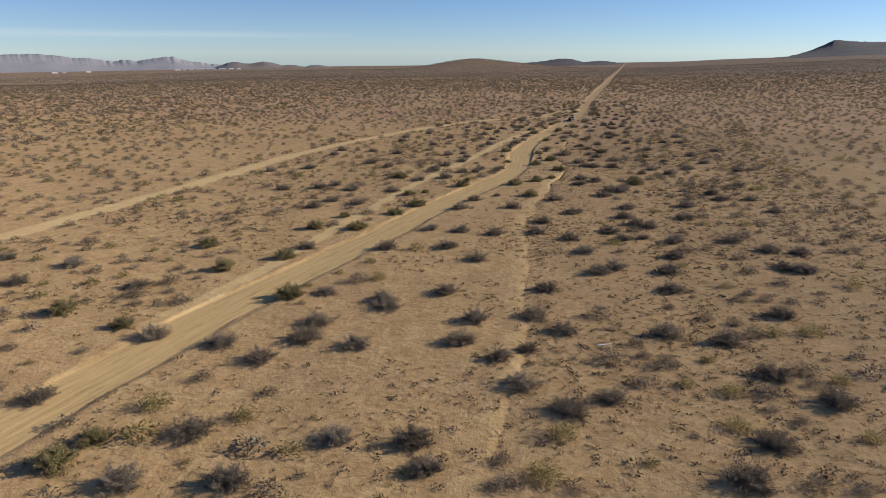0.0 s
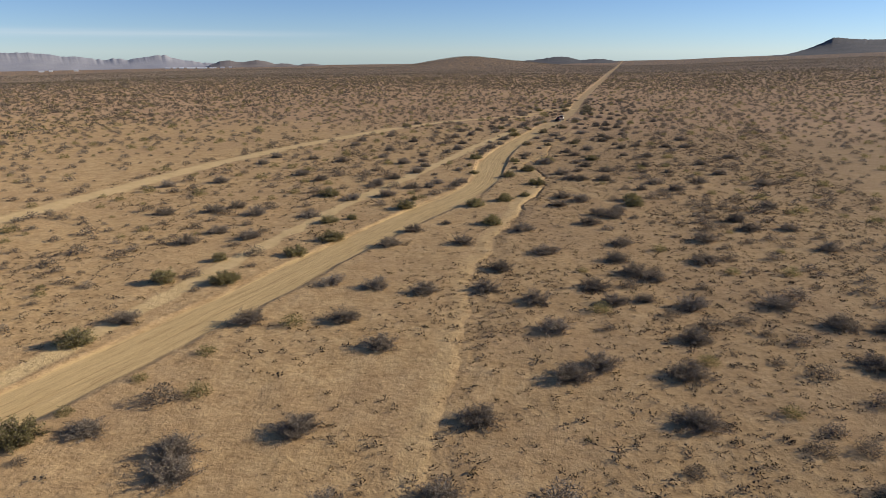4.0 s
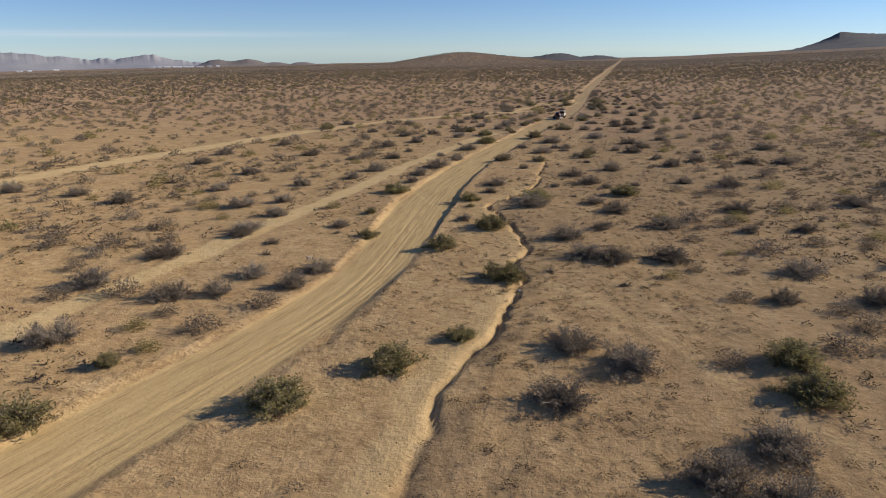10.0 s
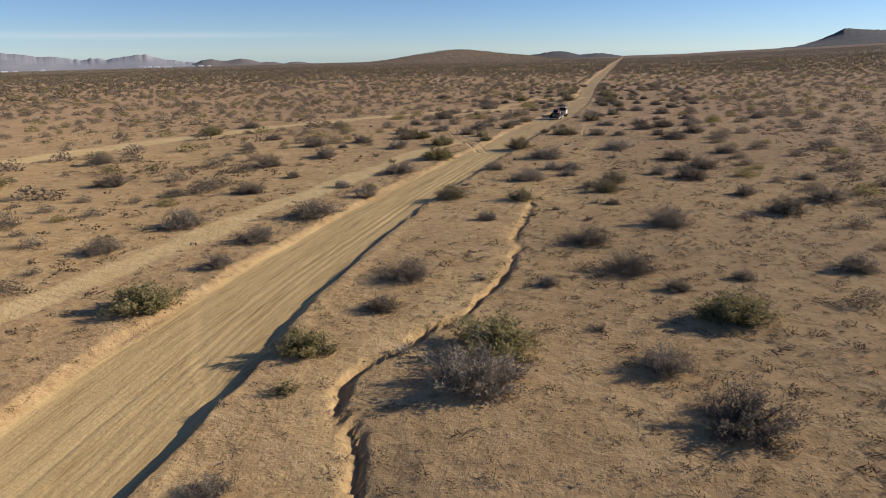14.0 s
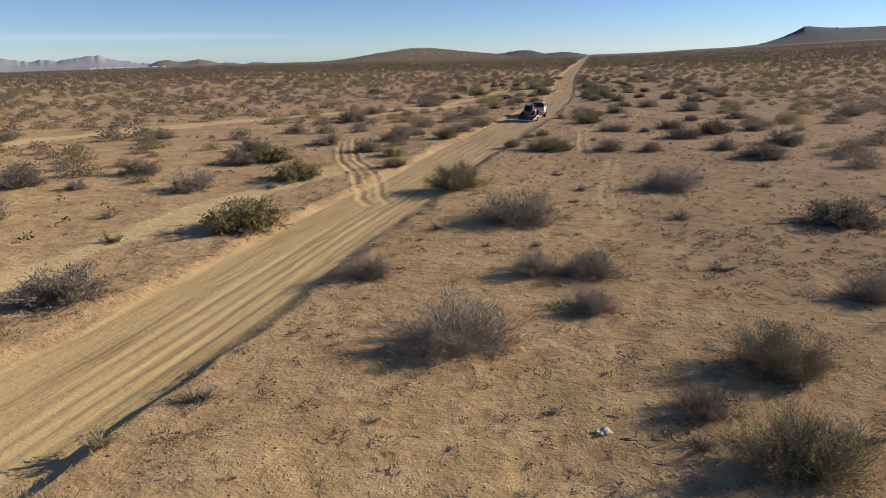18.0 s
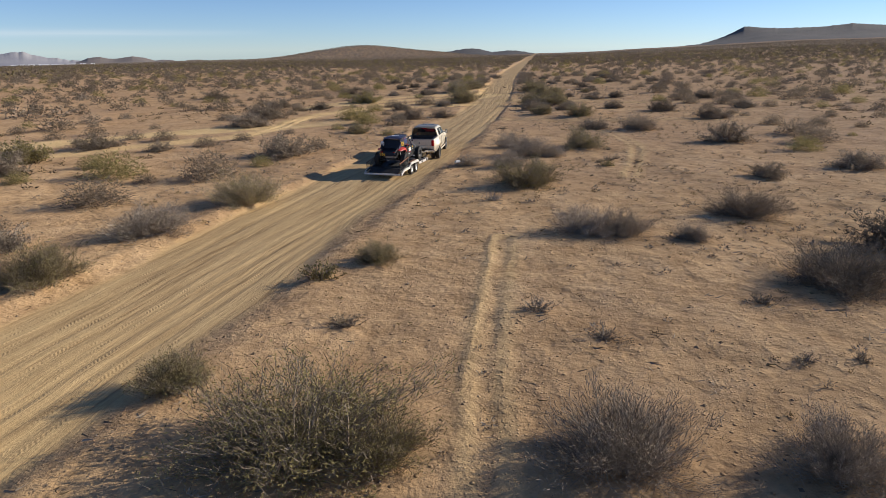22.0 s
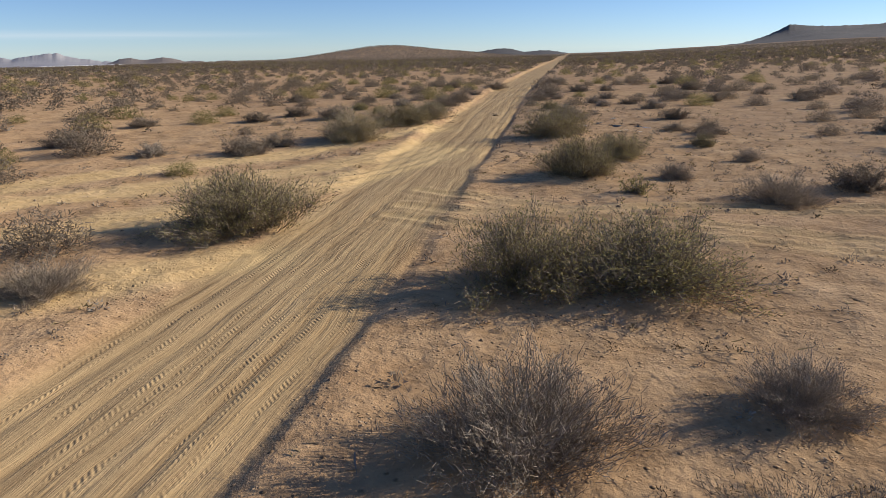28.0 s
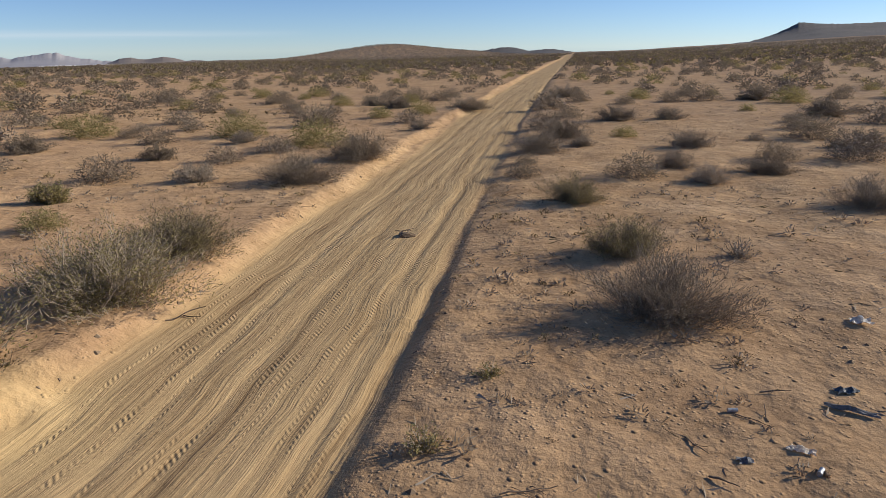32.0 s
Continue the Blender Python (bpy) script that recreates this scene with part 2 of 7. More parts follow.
def bands(x, y):
    """How far a place belongs to the road, the gully and the two side tracks: 0 to 1."""
    r = np.abs(x - road_x(y))
    wide = road_half(y) - 0.15 + 0.3 * value_noise(y, np.sign(x - road_x(y)) * 40, 13, 9) + 0.2 * value_noise(y, np.sign(x - road_x(y)) * 40, 3, 10)
    road = 1 - smoothstep(wide - 0.35, wide + 0.4, r)
    g = np.abs(x - gully_x(y) - 0.26 * value_noise(y, x * 0, 2.1, 13) - 0.14 * value_noise(y, x * 0, 0.9, 11))
    deep = smoothstep(45, 60, y) * (1 - smoothstep(292, 303, y))
    strong = (0.22 + 0.78 * smoothstep(165, 215, y)) * (1 - 0.45 * smoothstep(262, 285, y))
    gully = (1 - smoothstep(0.05, 0.5 + 0.36 * value_noise(y, x, 1.3, 12), g)) * (0.8 + 0.35 * value_noise(x, y, 3.2, 8)) * deep * strong
    w = np.abs(x - curve_x(y, WEST_Y, WEST_X))
    side = np.abs(x - curve_x(y, SIDE_Y, SIDE_X))
    ragged = 0.6 * value_noise(x, y, 5, 43) + 0.35 * value_noise(x, y, 1.8, 44)
    track = np.maximum((1 - smoothstep(2.3, 3.7, w + ragged)) * smoothstep(40, 80, y) * (1 - smoothstep(412, 420, y)),
                       1.0 * (1 - smoothstep(1.1, 1.9, side + ragged)) * smoothstep(60, 90, y) * (1 - smoothstep(340, 350, y)))
    # pale sand washed along the foot of the gully's bank
    wash = x - gully_x(y) + 1.5
    track = np.maximum(track, (0.28 + 0.3 * smoothstep(150, 200, y)) * (1 - smoothstep(0.7, 2.0, np.abs(wash) + 0.6 * ragged)) * smoothstep(30, 50, y) * (1 - 0.5 * smoothstep(185, 225, y)) * (1 - smoothstep(262, 280, y)))
    trail = np.abs(np.abs(x - curve_x(y, TRAIL_Y, TRAIL_X)) - 0.75)
    track = np.maximum(track, 0.10 * (1 - smoothstep(0.15, 0.6, trail)) * smoothstep(286, 296, y) * (1 - smoothstep(385, 400, y)))
    cross, fork, pull = from_lines(x, y, CROSSING), from_lines(x, y, FORK), from_lines(x, y, PULL_OFF)
    track = np.maximum(track, 0.42 * (1 - smoothstep(0.3, 1.3, cross + 0.6 * ragged)))
    track = np.maximum(track, 0.75 * (1 - smoothstep(0.7, 2.4, fork + 0.6 * ragged)))
    track = np.maximum(track, 0.32 * (1 - smoothstep(0.3, 1.2, pull + 0.5 * ragged)))
    track = np.maximum(track, 0.45 * np.exp(-((from_lines(x, y, RUTS) - 0.4) / 0.26) ** 2))
    # smooth yellow sand of the left bank, its sunlit brightness painted in as track colour
    bank = np.exp(-((x - road_x(y) + 3.15) / 0.42) ** 2) * smoothstep(464, 476, y) * (0.12 + 0.15 * value_noise(y, y * 0, 8, 18))
    return road, gully, np.clip(np.maximum(track, bank), 0, 1)


def ground_z(x, y):
    x, y = np.asarray(x, float), np.asarray(y, float)
    road, gully, track = bands(x, y)
    off = x - road_x(y)
    z = far_rise(x, y)
    rough = 0.10 * value_noise(x, y, 7.0, 20) + 0.055 * value_noise(x, y, 2.3, 21) + 0.03 * value_noise(x, y, 0.9, 22)
    z = z + rough * (1 - 0.85 * road) * (1 - 0.4 * track)
    # sunken bed: a steep cut bank on one side, a gentler one on the other
    late = smoothstep(395, 430, y)
    cut, soft_edge = smoothstep(228, 246, y) * (1 - smoothstep(286, 312, y)), np.maximum(1 - smoothstep(222, 240, y), smoothstep(296, 320, y))
    edge = road_half(y) + 0.32 * value_noise(y, y * 0, 9, 14) + 0.26 * value_noise(y, y * 0, 2.6, 15) + 0.12 * value_noise(y, y * 0, 1.0, 19)
    left, right = smoothstep(-edge - 0.85, -edge + 0.15, off), smoothstep(edge - 0.05, edge + 0.32 + 1.0 * soft_edge, off)
    z = z - (0.20 + 0.16 * cut * (0.75 + 0.6 * value_noise(y, y * 0, 12, 27)) + 0.02 * late) * (1 - 0.75 * smoothstep(398, 415, y) * (1 - smoothstep(458, 470, y))) * left * (1 - right) + smoothstep(462, 475, y) * 0.17 * (1 - left) - 0.12 * late * right * (1 - smoothstep(2.5, 9, off))
    z = z + (0.07 + 0.08 * cut * (off > 0)) * np.exp(-((np.abs(off) - road_half(y) - 0.65) / 0.6) ** 2) * (0.6 + 0.6 * value_noise(y, off * 0, 7, 24))
    z = z - 0.14 * late * np.exp(-((off - 2.7 - 0.12 * value_noise(y, y * 0, 6, 16)) / 0.26) ** 2) * (0.7 + 0.5 * value_noise(y, y * 0, 9, 17))
    # drifted sand on the far bank, churned crossings
    z = z + 0.05 * smoothstep(462, 475, y) * np.exp(-((off + 3.4) / 0.8) ** 2) + 0.05 * (1 - np.exp(-(off / 6) ** 2)) * track
    for rut in (-1.9, -0.9, 0.1, 0.85, 1.45, 2.0, 2.4):
        wig = rut + 0.4 * value_noise(y, y * 0 + rut * 50, 19, 25)
        z = z - (0.042 + (0.012 * (rut > 0) - 0.030 * (rut < 0)) * (1 - smoothstep(330, 390, y))) * road * np.exp(-((off - wig) / 0.17) ** 2) * (0.6 + 0.5 * value_noise(y, y * 0 + rut * 30, 24, 26))
    # wheel lines over the crossing, round the fork and where cars turned
    for lines, deep in ((CROSSING, 0.085), (FORK, 0.08), (PULL_OFF, 0.07)):
        d = from_lines(x, y, lines) + 0.16 * value_noise(x, y, 1.4, 34) + 0.07 * value_noise(x, y, 0.5, 37)
        z = z + deep * (np.exp(-((d - 0.5) / 0.2) ** 2) - np.exp(-(d / 0.24) ** 2) - 0.7 * np.exp(-((d - 0.95) / 0.2) ** 2)) * (0.7 + 0.5 * value_noise(x, y, 3, 35)) * (1 - 0.6 * road)
    z = z - 0.055 * np.exp(-(from_lines(x, y, TURN) / 0.17) ** 2)
    d = from_lines(x, y, RUTS) + 0.08 * value_noise(x, y, 1.2, 38)
    z = z + (0.055 * np.exp(-((d - 0.4) / 0.2) ** 2) - 0.065 * np.exp(-(d / 0.22) ** 2)) * (0.75 + 0.4 * value_noise(x, y, 5, 39))
    rill = x - curve_x(y, TRAIL_Y, TRAIL_X) + 0.8 + 0.25 * value_noise(y, y * 0, 2.0, 36)
    z = z - 0.06 * np.exp(-(rill / 0.3) ** 2) * smoothstep(302, 308, y) * (1 - smoothstep(322, 330, y))
    # sand churned up where wheels left the road
    churn = np.exp(-((x + 20.3) / 2.0) ** 2 - ((y - 467.5) / 2.6) ** 2)
    z = z + churn * (0.07 * np.abs(np.sin(2.1 * x + 0.9 * y + 0.8 * value_noise(x, y, 1.5, 31))) - 0.03)
    z = z + 0.05 * value_noise(x, y, 1.6, 33) * smoothstep(330, 400, y) * (1 - road)
    for k in range(2):
        z = z + 0.09 * np.exp(-((y - 484.6 - 0.7 * k - 0.5 * (x + 23.3)) / 0.11) ** 2) * np.exp(-((x + 23.3) / 0.8) ** 2)
    z = z - 0.05 * track
    return z - 0.46 * gully - 0.10 * (1 - smoothstep(0.6, 2.2, np.abs(x - gully_x(y) - 0.7))) * smoothstep(45, 60, y) * (1 - smoothstep(292, 303, y))


# ---------------------------------------------------------------- materials
def material(name, rough=0.9, metal=0.0):
    m = bpy.data.materials.new(name)
    m.use_nodes = True
    b = m.node_tree.nodes["Principled BSDF"]
    b.inputs["Roughness"].default_value, b.inputs["Metallic"].default_value = rough, metal
    return m, m.node_tree.nodes, m.node_tree.links, b


def noise_node(n, l, size, detail=4.0, rough=0.6, squeeze=(1, 1, 1), space="Object"):
    tc, mp, tx = n.new("ShaderNodeTexCoord"), n.new("ShaderNodeMapping"), n.new("ShaderNodeTexNoise")
    mp.inputs["Scale"].default_value = squeeze
    tx.inputs["Scale"].default_value, tx.inputs["Detail"].default_value, tx.inputs["Roughness"].default_value = 1.0 / size, detail, rough
    l.new(tc.outputs[space], mp.inputs["Vector"])
    l.new(mp.outputs["Vector"], tx.inputs["Vector"])
    return tx.outputs["Fac"]


def ramp_node(n, l, value, stops):
    r = n.new("ShaderNodeValToRGB")
    r.color_ramp.elements[0].position, r.color_ramp.elements[0].color = stops[0][0], (*stops[0][1], 1)
    r.color_ramp.elements[1].position, r.color_ramp.elements[1].color = stops[-1][0], (*stops[-1][1], 1)
    for p, c in stops[1:-1]:
        r.color_ramp.elements.new(p).color = (*c, 1)
    l.new(value, r.inputs["Fac"])
    return r.outputs["Color"]


def mix_node(n, l, fac, a, b, kind="MIX"):
    m = n.new("ShaderNodeMix")
    m.data_type, m.blend_type = "RGBA", kind
    for sock, v in ((m.inputs[0], fac), (m.inputs[6], a), (m.inputs[7], b)):
        if isinstance(v, (int, float)):
            sock.default_value = v
        elif isinstance(v, tuple):
            sock.default_value = (*v, 1)
        else:
            l.new(v, sock)
    return m.outputs[2]


def math_node(n, l, op, a, b=0.0, c=0.0):
    m = n.new("ShaderNodeMath")
    m.operation = op
    for sock, v in zip(m.inputs, (a, b, c)):
        if isinstance(v, (int, float)):
            sock.default_value = v
        else:
            l.new(v, sock)
    return m.outputs[0]


def bump_node(n, l, bsdf, height, strength, distance):
    b = n.new("ShaderNodeBump")
    b.inputs["Strength"].default_value, b.inputs["Distance"].default_value = strength, distance
    l.new(height, b.inputs["Height"])
    l.new(b.outputs["Normal"], bsdf.inputs["Normal"])


def plain(name, colour, rough=0.6, metal=0.0, vary=0.12, size=0.3, bump=0.0):
    """A one-coloured surface with faint stains and grain."""
    m, n, l, b = material(name, rough, metal)
    lo, hi = tuple(c * (1 - vary) for c in colour), tuple(min(1, c * (1 + vary)) for c in colour)
    l.new(ramp_node(n, l, noise_node(n, l, size), ((0.3, lo), (0.7, hi))), b.inputs["Base Color"])
    if bump:
        bump_node(n, l, b, noise_node(n, l, size * 0.15), bump, 0.01)
    return m


def ground_material():
    m, n, l, b = material("desert_sand", 0.95)
    b.inputs["Specular IOR Level"].default_value = 0.1
    b.inputs["Diffuse Roughness"].default_value = 0.3

    def mask(name):
        a = n.new("ShaderNodeAttribute")
        a.attribute_name = name
        return a.outputs["Fac"]

    broad = noise_node(n, l, 26.0, 5)
    patch = noise_node(n, l, 3.0, 6, 0.65)
    grain = noise_node(n, l, 0.22, 5, 0.75)
    sand = ramp_node(n, l, patch, ((0.28, (0.405, 0.256, 0.118)), (0.5, (0.520, 0.346, 0.166)), (0.72, (0.620, 0.429, 0.222))))
    sand = mix_node(n, l, math_node(n, l, "MULTIPLY", ramp_node(n, l, broad, ((0.42, (0, 0, 0)), (0.66, (1, 1, 1)))), 0.55), sand, (0.436, 0.284, 0.148))
    clod = noise_node(n, l, 0.75, 4, 0.6)
    sand = mix_node(n, l, 0.55, sand, ramp_node(n, l, clod, ((0.30, (0.70, 0.67, 0.64)), (0.50, (1.0, 1.0, 1.0)), (0.70, (1.18, 1.17, 1.14)))), "MULTIPLY")
    sand = mix_node(n, l, 0.55, sand, ramp_node(n, l, grain, ((0.30, (0.50, 0.47, 0.44)), (0.46, (0.97, 0.97, 0.97)), (0.72, (1.2, 1.18, 1.16)))), "MULTIPLY")
    sand = mix_node(n, l, mask("churned"), sand, (0.965, 0.945, 1.05), "MULTIPLY")
    # greyer, stonier ground on the sun's side of the gully
    sand = mix_node(n, l, math_node(n, l, "MULTIPLY", mask("stony"), 0.55), sand, mix_node(n, l, 0.55, sand, (0.275, 0.182, 0.108)))
    # dark gravel and litter
    pebble = n.new("ShaderNodeTexVoronoi")
    pebble.inputs["Scale"].default_value = 3.2
    tc = n.new("ShaderNodeTexCoord")
    l.new(tc.outputs["Object"], pebble.inputs["Vector"])
    spot = ramp_node(n, l, pebble.outputs["Distance"], ((0.05, (1, 1, 1)), (0.17, (0, 0, 0))))
    where = math_node(n, l, "MULTIPLY", ramp_node(n, l, noise_node(n, l, 5.0, 3), ((0.36, (0, 0, 0)), (0.54, (1, 1, 1)))), math_node(n, l, "SUBTRACT", 1.0, math_node(n, l, "MULTIPLY", mask("road"), 1.0)))
    sand = mix_node(n, l, math_node(n, l, "MULTIPLY", math_node(n, l, "MULTIPLY", spot, where), 0.85), sand, (0.17, 0.112, 0.07))
    # finer grit, lying in drifts
    grit = n.new("ShaderNodeTexVoronoi")
    grit.inputs["Scale"].default_value = 8.5
    l.new(tc.outputs["Object"], grit.inputs["Vector"])
    crumb = math_node(n, l, "MULTIPLY", ramp_node(n, l, grit.outputs["Distance"], ((0.10, (1, 1, 1)), (0.30, (0, 0, 0)))), math_node(n, l, "MULTIPLY", ramp_node(n, l, noise_node(n, l, 2.2, 4, 0.65), ((0.42, (0, 0, 0)), (0.60, (1, 1, 1)))), math_node(n, l, "SUBTRACT", 1.0, mask("road"))))
    tone = mix_node(n, l, grit.outputs["Color"], (0.20, 0.135, 0.085), (0.62, 0.47, 0.30))
    sand = mix_node(n, l, math_node(n, l, "MULTIPLY", crumb, 0.62), sand, tone)
    # dark gravel in the wash below the cut bank
    bank = mix_node(n, l, ramp_node(n, l, grit.outputs["Distance"], ((0.15, (0, 0, 0)), (0.55, (1, 1, 1)))), (0.27, 0.195, 0.125), (0.115, 0.082, 0.056))
    sand = mix_node(n, l, math_node(n, l, "MULTIPLY", mask("gravel"), 0.55), sand, bank)
    # bed of the road: paler, drawn out along the wheels' way
    way = n.new("ShaderNodeCombineXYZ")
    sep = n.new("ShaderNodeSeparateXYZ")
    l.new(tc.outputs["Object"], sep.inputs[0])
    sway = math_node(n, l, "ADD", math_node(n, l, "MULTIPLY", noise_node(n, l, 7.0, 2), 0.9), math_node(n, l, "MULTIPLY", noise_node(n, l, 1.6, 2), 0.16))
    l.new(math_node(n, l, "ADD", mask("across"), sway), way.inputs["X"])
    l.new(math_node(n, l, "MULTIPLY", sep.outputs["Y"], 0.045), way.inputs["Y"])

    def along(size, detail, rough):
        tx = n.new("ShaderNodeTexNoise")
        tx.inputs["Scale"].default_value, tx.inputs["Detail"].default_value, tx.inputs["Roughness"].default_value = 1 / size, detail, rough
        l.new(way.outputs[0], tx.inputs["Vector"])
        return tx.outputs["Fac"]

    streak = math_node(n, l, "ADD", math_node(n, l, "MULTIPLY", along(0.7, 3, 0.6), 0.42), math_node(n, l, "MULTIPLY", along(0.17, 4, 0.72), 0.58))
    # tread marks: short slanting ribs and crumbs along the narrow wheel lines
    slant = math_node(n, l, "ABSOLUTE", math_node(n, l, "SUBTRACT", math_node(n, l, "FRACT", math_node(n, l, "MULTIPLY", mask("across"), 3.6)), 0.5))
    ribs = math_node(n, l, "SINE", math_node(n, l, "MULTIPLY", math_node(n, l, "ADD", sep.outputs["Y"], math_node(n, l, "MULTIPLY", slant, 0.3)), 44.0))
    ribs = math_node(n, l, "MULTIPLY", ribs, ramp_node(n, l, noise_node(n, l, 0.8, 4, 0.7), ((0.44, (0, 0, 0)), (0.62, (1, 1, 1)))))
    lines = ramp_node(n, l, along(0.30, 1, 0.4), ((0.515, (0, 0, 0)), (0.545, (1, 1, 1))))
    tread = math_node(n, l, "ADD", math_node(n, l, "MULTIPLY", math_node(n, l, "MULTIPLY", ribs, lines), math_node(n, l, "MULTIPLY", mask("road"), mask("churned"))), math_node(n, l, "MULTIPLY", ribs, mask("tread")))
    bed = ramp_node(n, l, streak, ((0.36, (0.345, 0.226, 0.104)), (0.455, (0.545, 0.376, 0.174)), (0.64, (0.690, 0.492, 0.236))))
    bed = mix_node(n, l, 0.35, bed, ramp_node(n, l, grain, ((0.25, (0.7, 0.68, 0.66)), (0.55, (1, 1, 1)), (0.8, (1.12, 1.1, 1.08)))), "MULTIPLY")
    bed = mix_node(n, l, math_node(n, l, "MULTIPLY", math_node(n, l, "MAXIMUM", tread, 0.0), 0.2), bed, (0.30, 0.20, 0.11))
    bed = mix_node(n, l, mask("churned"), bed, (0.84, 0.835, 0.92), "MULTIPLY")
    colour = mix_node(n, l, mask("road"), sand, bed)
    colour = mix_node(n, l, math_node(n, l, "MULTIPLY", mask("track"), 0.9), colour, ramp_node(n, l, patch, ((0.3, (0.620, 0.436, 0.205)), (0.7, (0.730, 0.530, 0.268)))))
    # far plain: too many shrubs to tell apart
    stipple = n.new("ShaderNodeTexVoronoi")
    stipple.inputs["Scale"].default_value = 0.16
    l.new(tc.outputs["Object"], stipple.inputs["Vector"])
    shrubs = ramp_node(n, l, stipple.outputs["Distance"], ((0.42, (1, 1, 1)), (0.80, (0, 0, 0))))
    scrub = mix_node(n, l, shrubs, colour, (0.150, 0.118, 0.094))
    colour = mix_node(n, l, math_node(n, l, "MULTIPLY", mask("far"), math_node(n, l, "SUBTRACT", 0.95, math_node(n, l, "MULTIPLY", mask("road"), 0.9))), colour, scrub)
    l.new(colour, b.inputs["Base Color"])
    lift = math_node(n, l, "ADD", math_node(n, l, "MULTIPLY", grain, math_node(n, l, "SUBTRACT", math_node(n, l, "SUBTRACT", 0.62, math_node(n, l, "MULTIPLY", mask("churned"), 0.25)), math_node(n, l, "MULTIPLY", mask("road"), 0.3))), math_node(n, l, "MULTIPLY", streak, math_node(n, l, "MULTIPLY", mask("road"), math_node(n, l, "ADD", 0.34, math_node(n, l, "MULTIPLY", mask("churned"), 0.46)))))
    lift = math_node(n, l, "ADD", lift, math_node(n, l, "MULTIPLY", tread, 0.06))
    lift = math_node(n, l, "ADD", lift, math_node(n, l, "ADD", math_node(n, l, "MULTIPLY", crumb, 0.22), math_node(n, l, "MULTIPLY", math_node(n, l, "MULTIPLY", clod, 0.9), math_node(n, l, "SUBTRACT", 1.0, mask("road")))))
    lift = math_node(n, l, "SUBTRACT", lift, math_node(n, l, "MULTIPLY", math_node(n, l, "MULTIPLY", spot, where), -0.5))
    lift = math_node(n, l, "ADD", lift, math_node(n, l, "MULTIPLY", math_node(n, l, "SUBTRACT", 1.0, math_node(n, l, "MULTIPLY", mask("road"), 0.85)), math_node(n, l, "ADD", math_node(n, l, "MULTIPLY", noise_node(n, l, 1.1, 3), 1.2), math_node(n, l, "MULTIPLY", noise_node(n, l, 0.45, 2), 0.4))))
    bump_node(n, l, b, lift, 1.0, 0.105)
    return m


SAND = ground_material()

# ---------------------------------------------------------------- ground, one sheet to the horizon


def spread(a, b, step, reach, growth):
    """Even steps from a to b, then wider and wider ones out to reach on either side."""
    mid = list(np.arange(a, b, step))
    lo, hi, s = [], [], step
    while (hi[-1] if hi else b) < b + reach:
        hi.append((hi[-1] if hi else mid[-1]) + s)
        lo.append((lo[-1] if lo else a) - s)
        s *= growth
    return np.array(lo[::-1] + mid + hi)


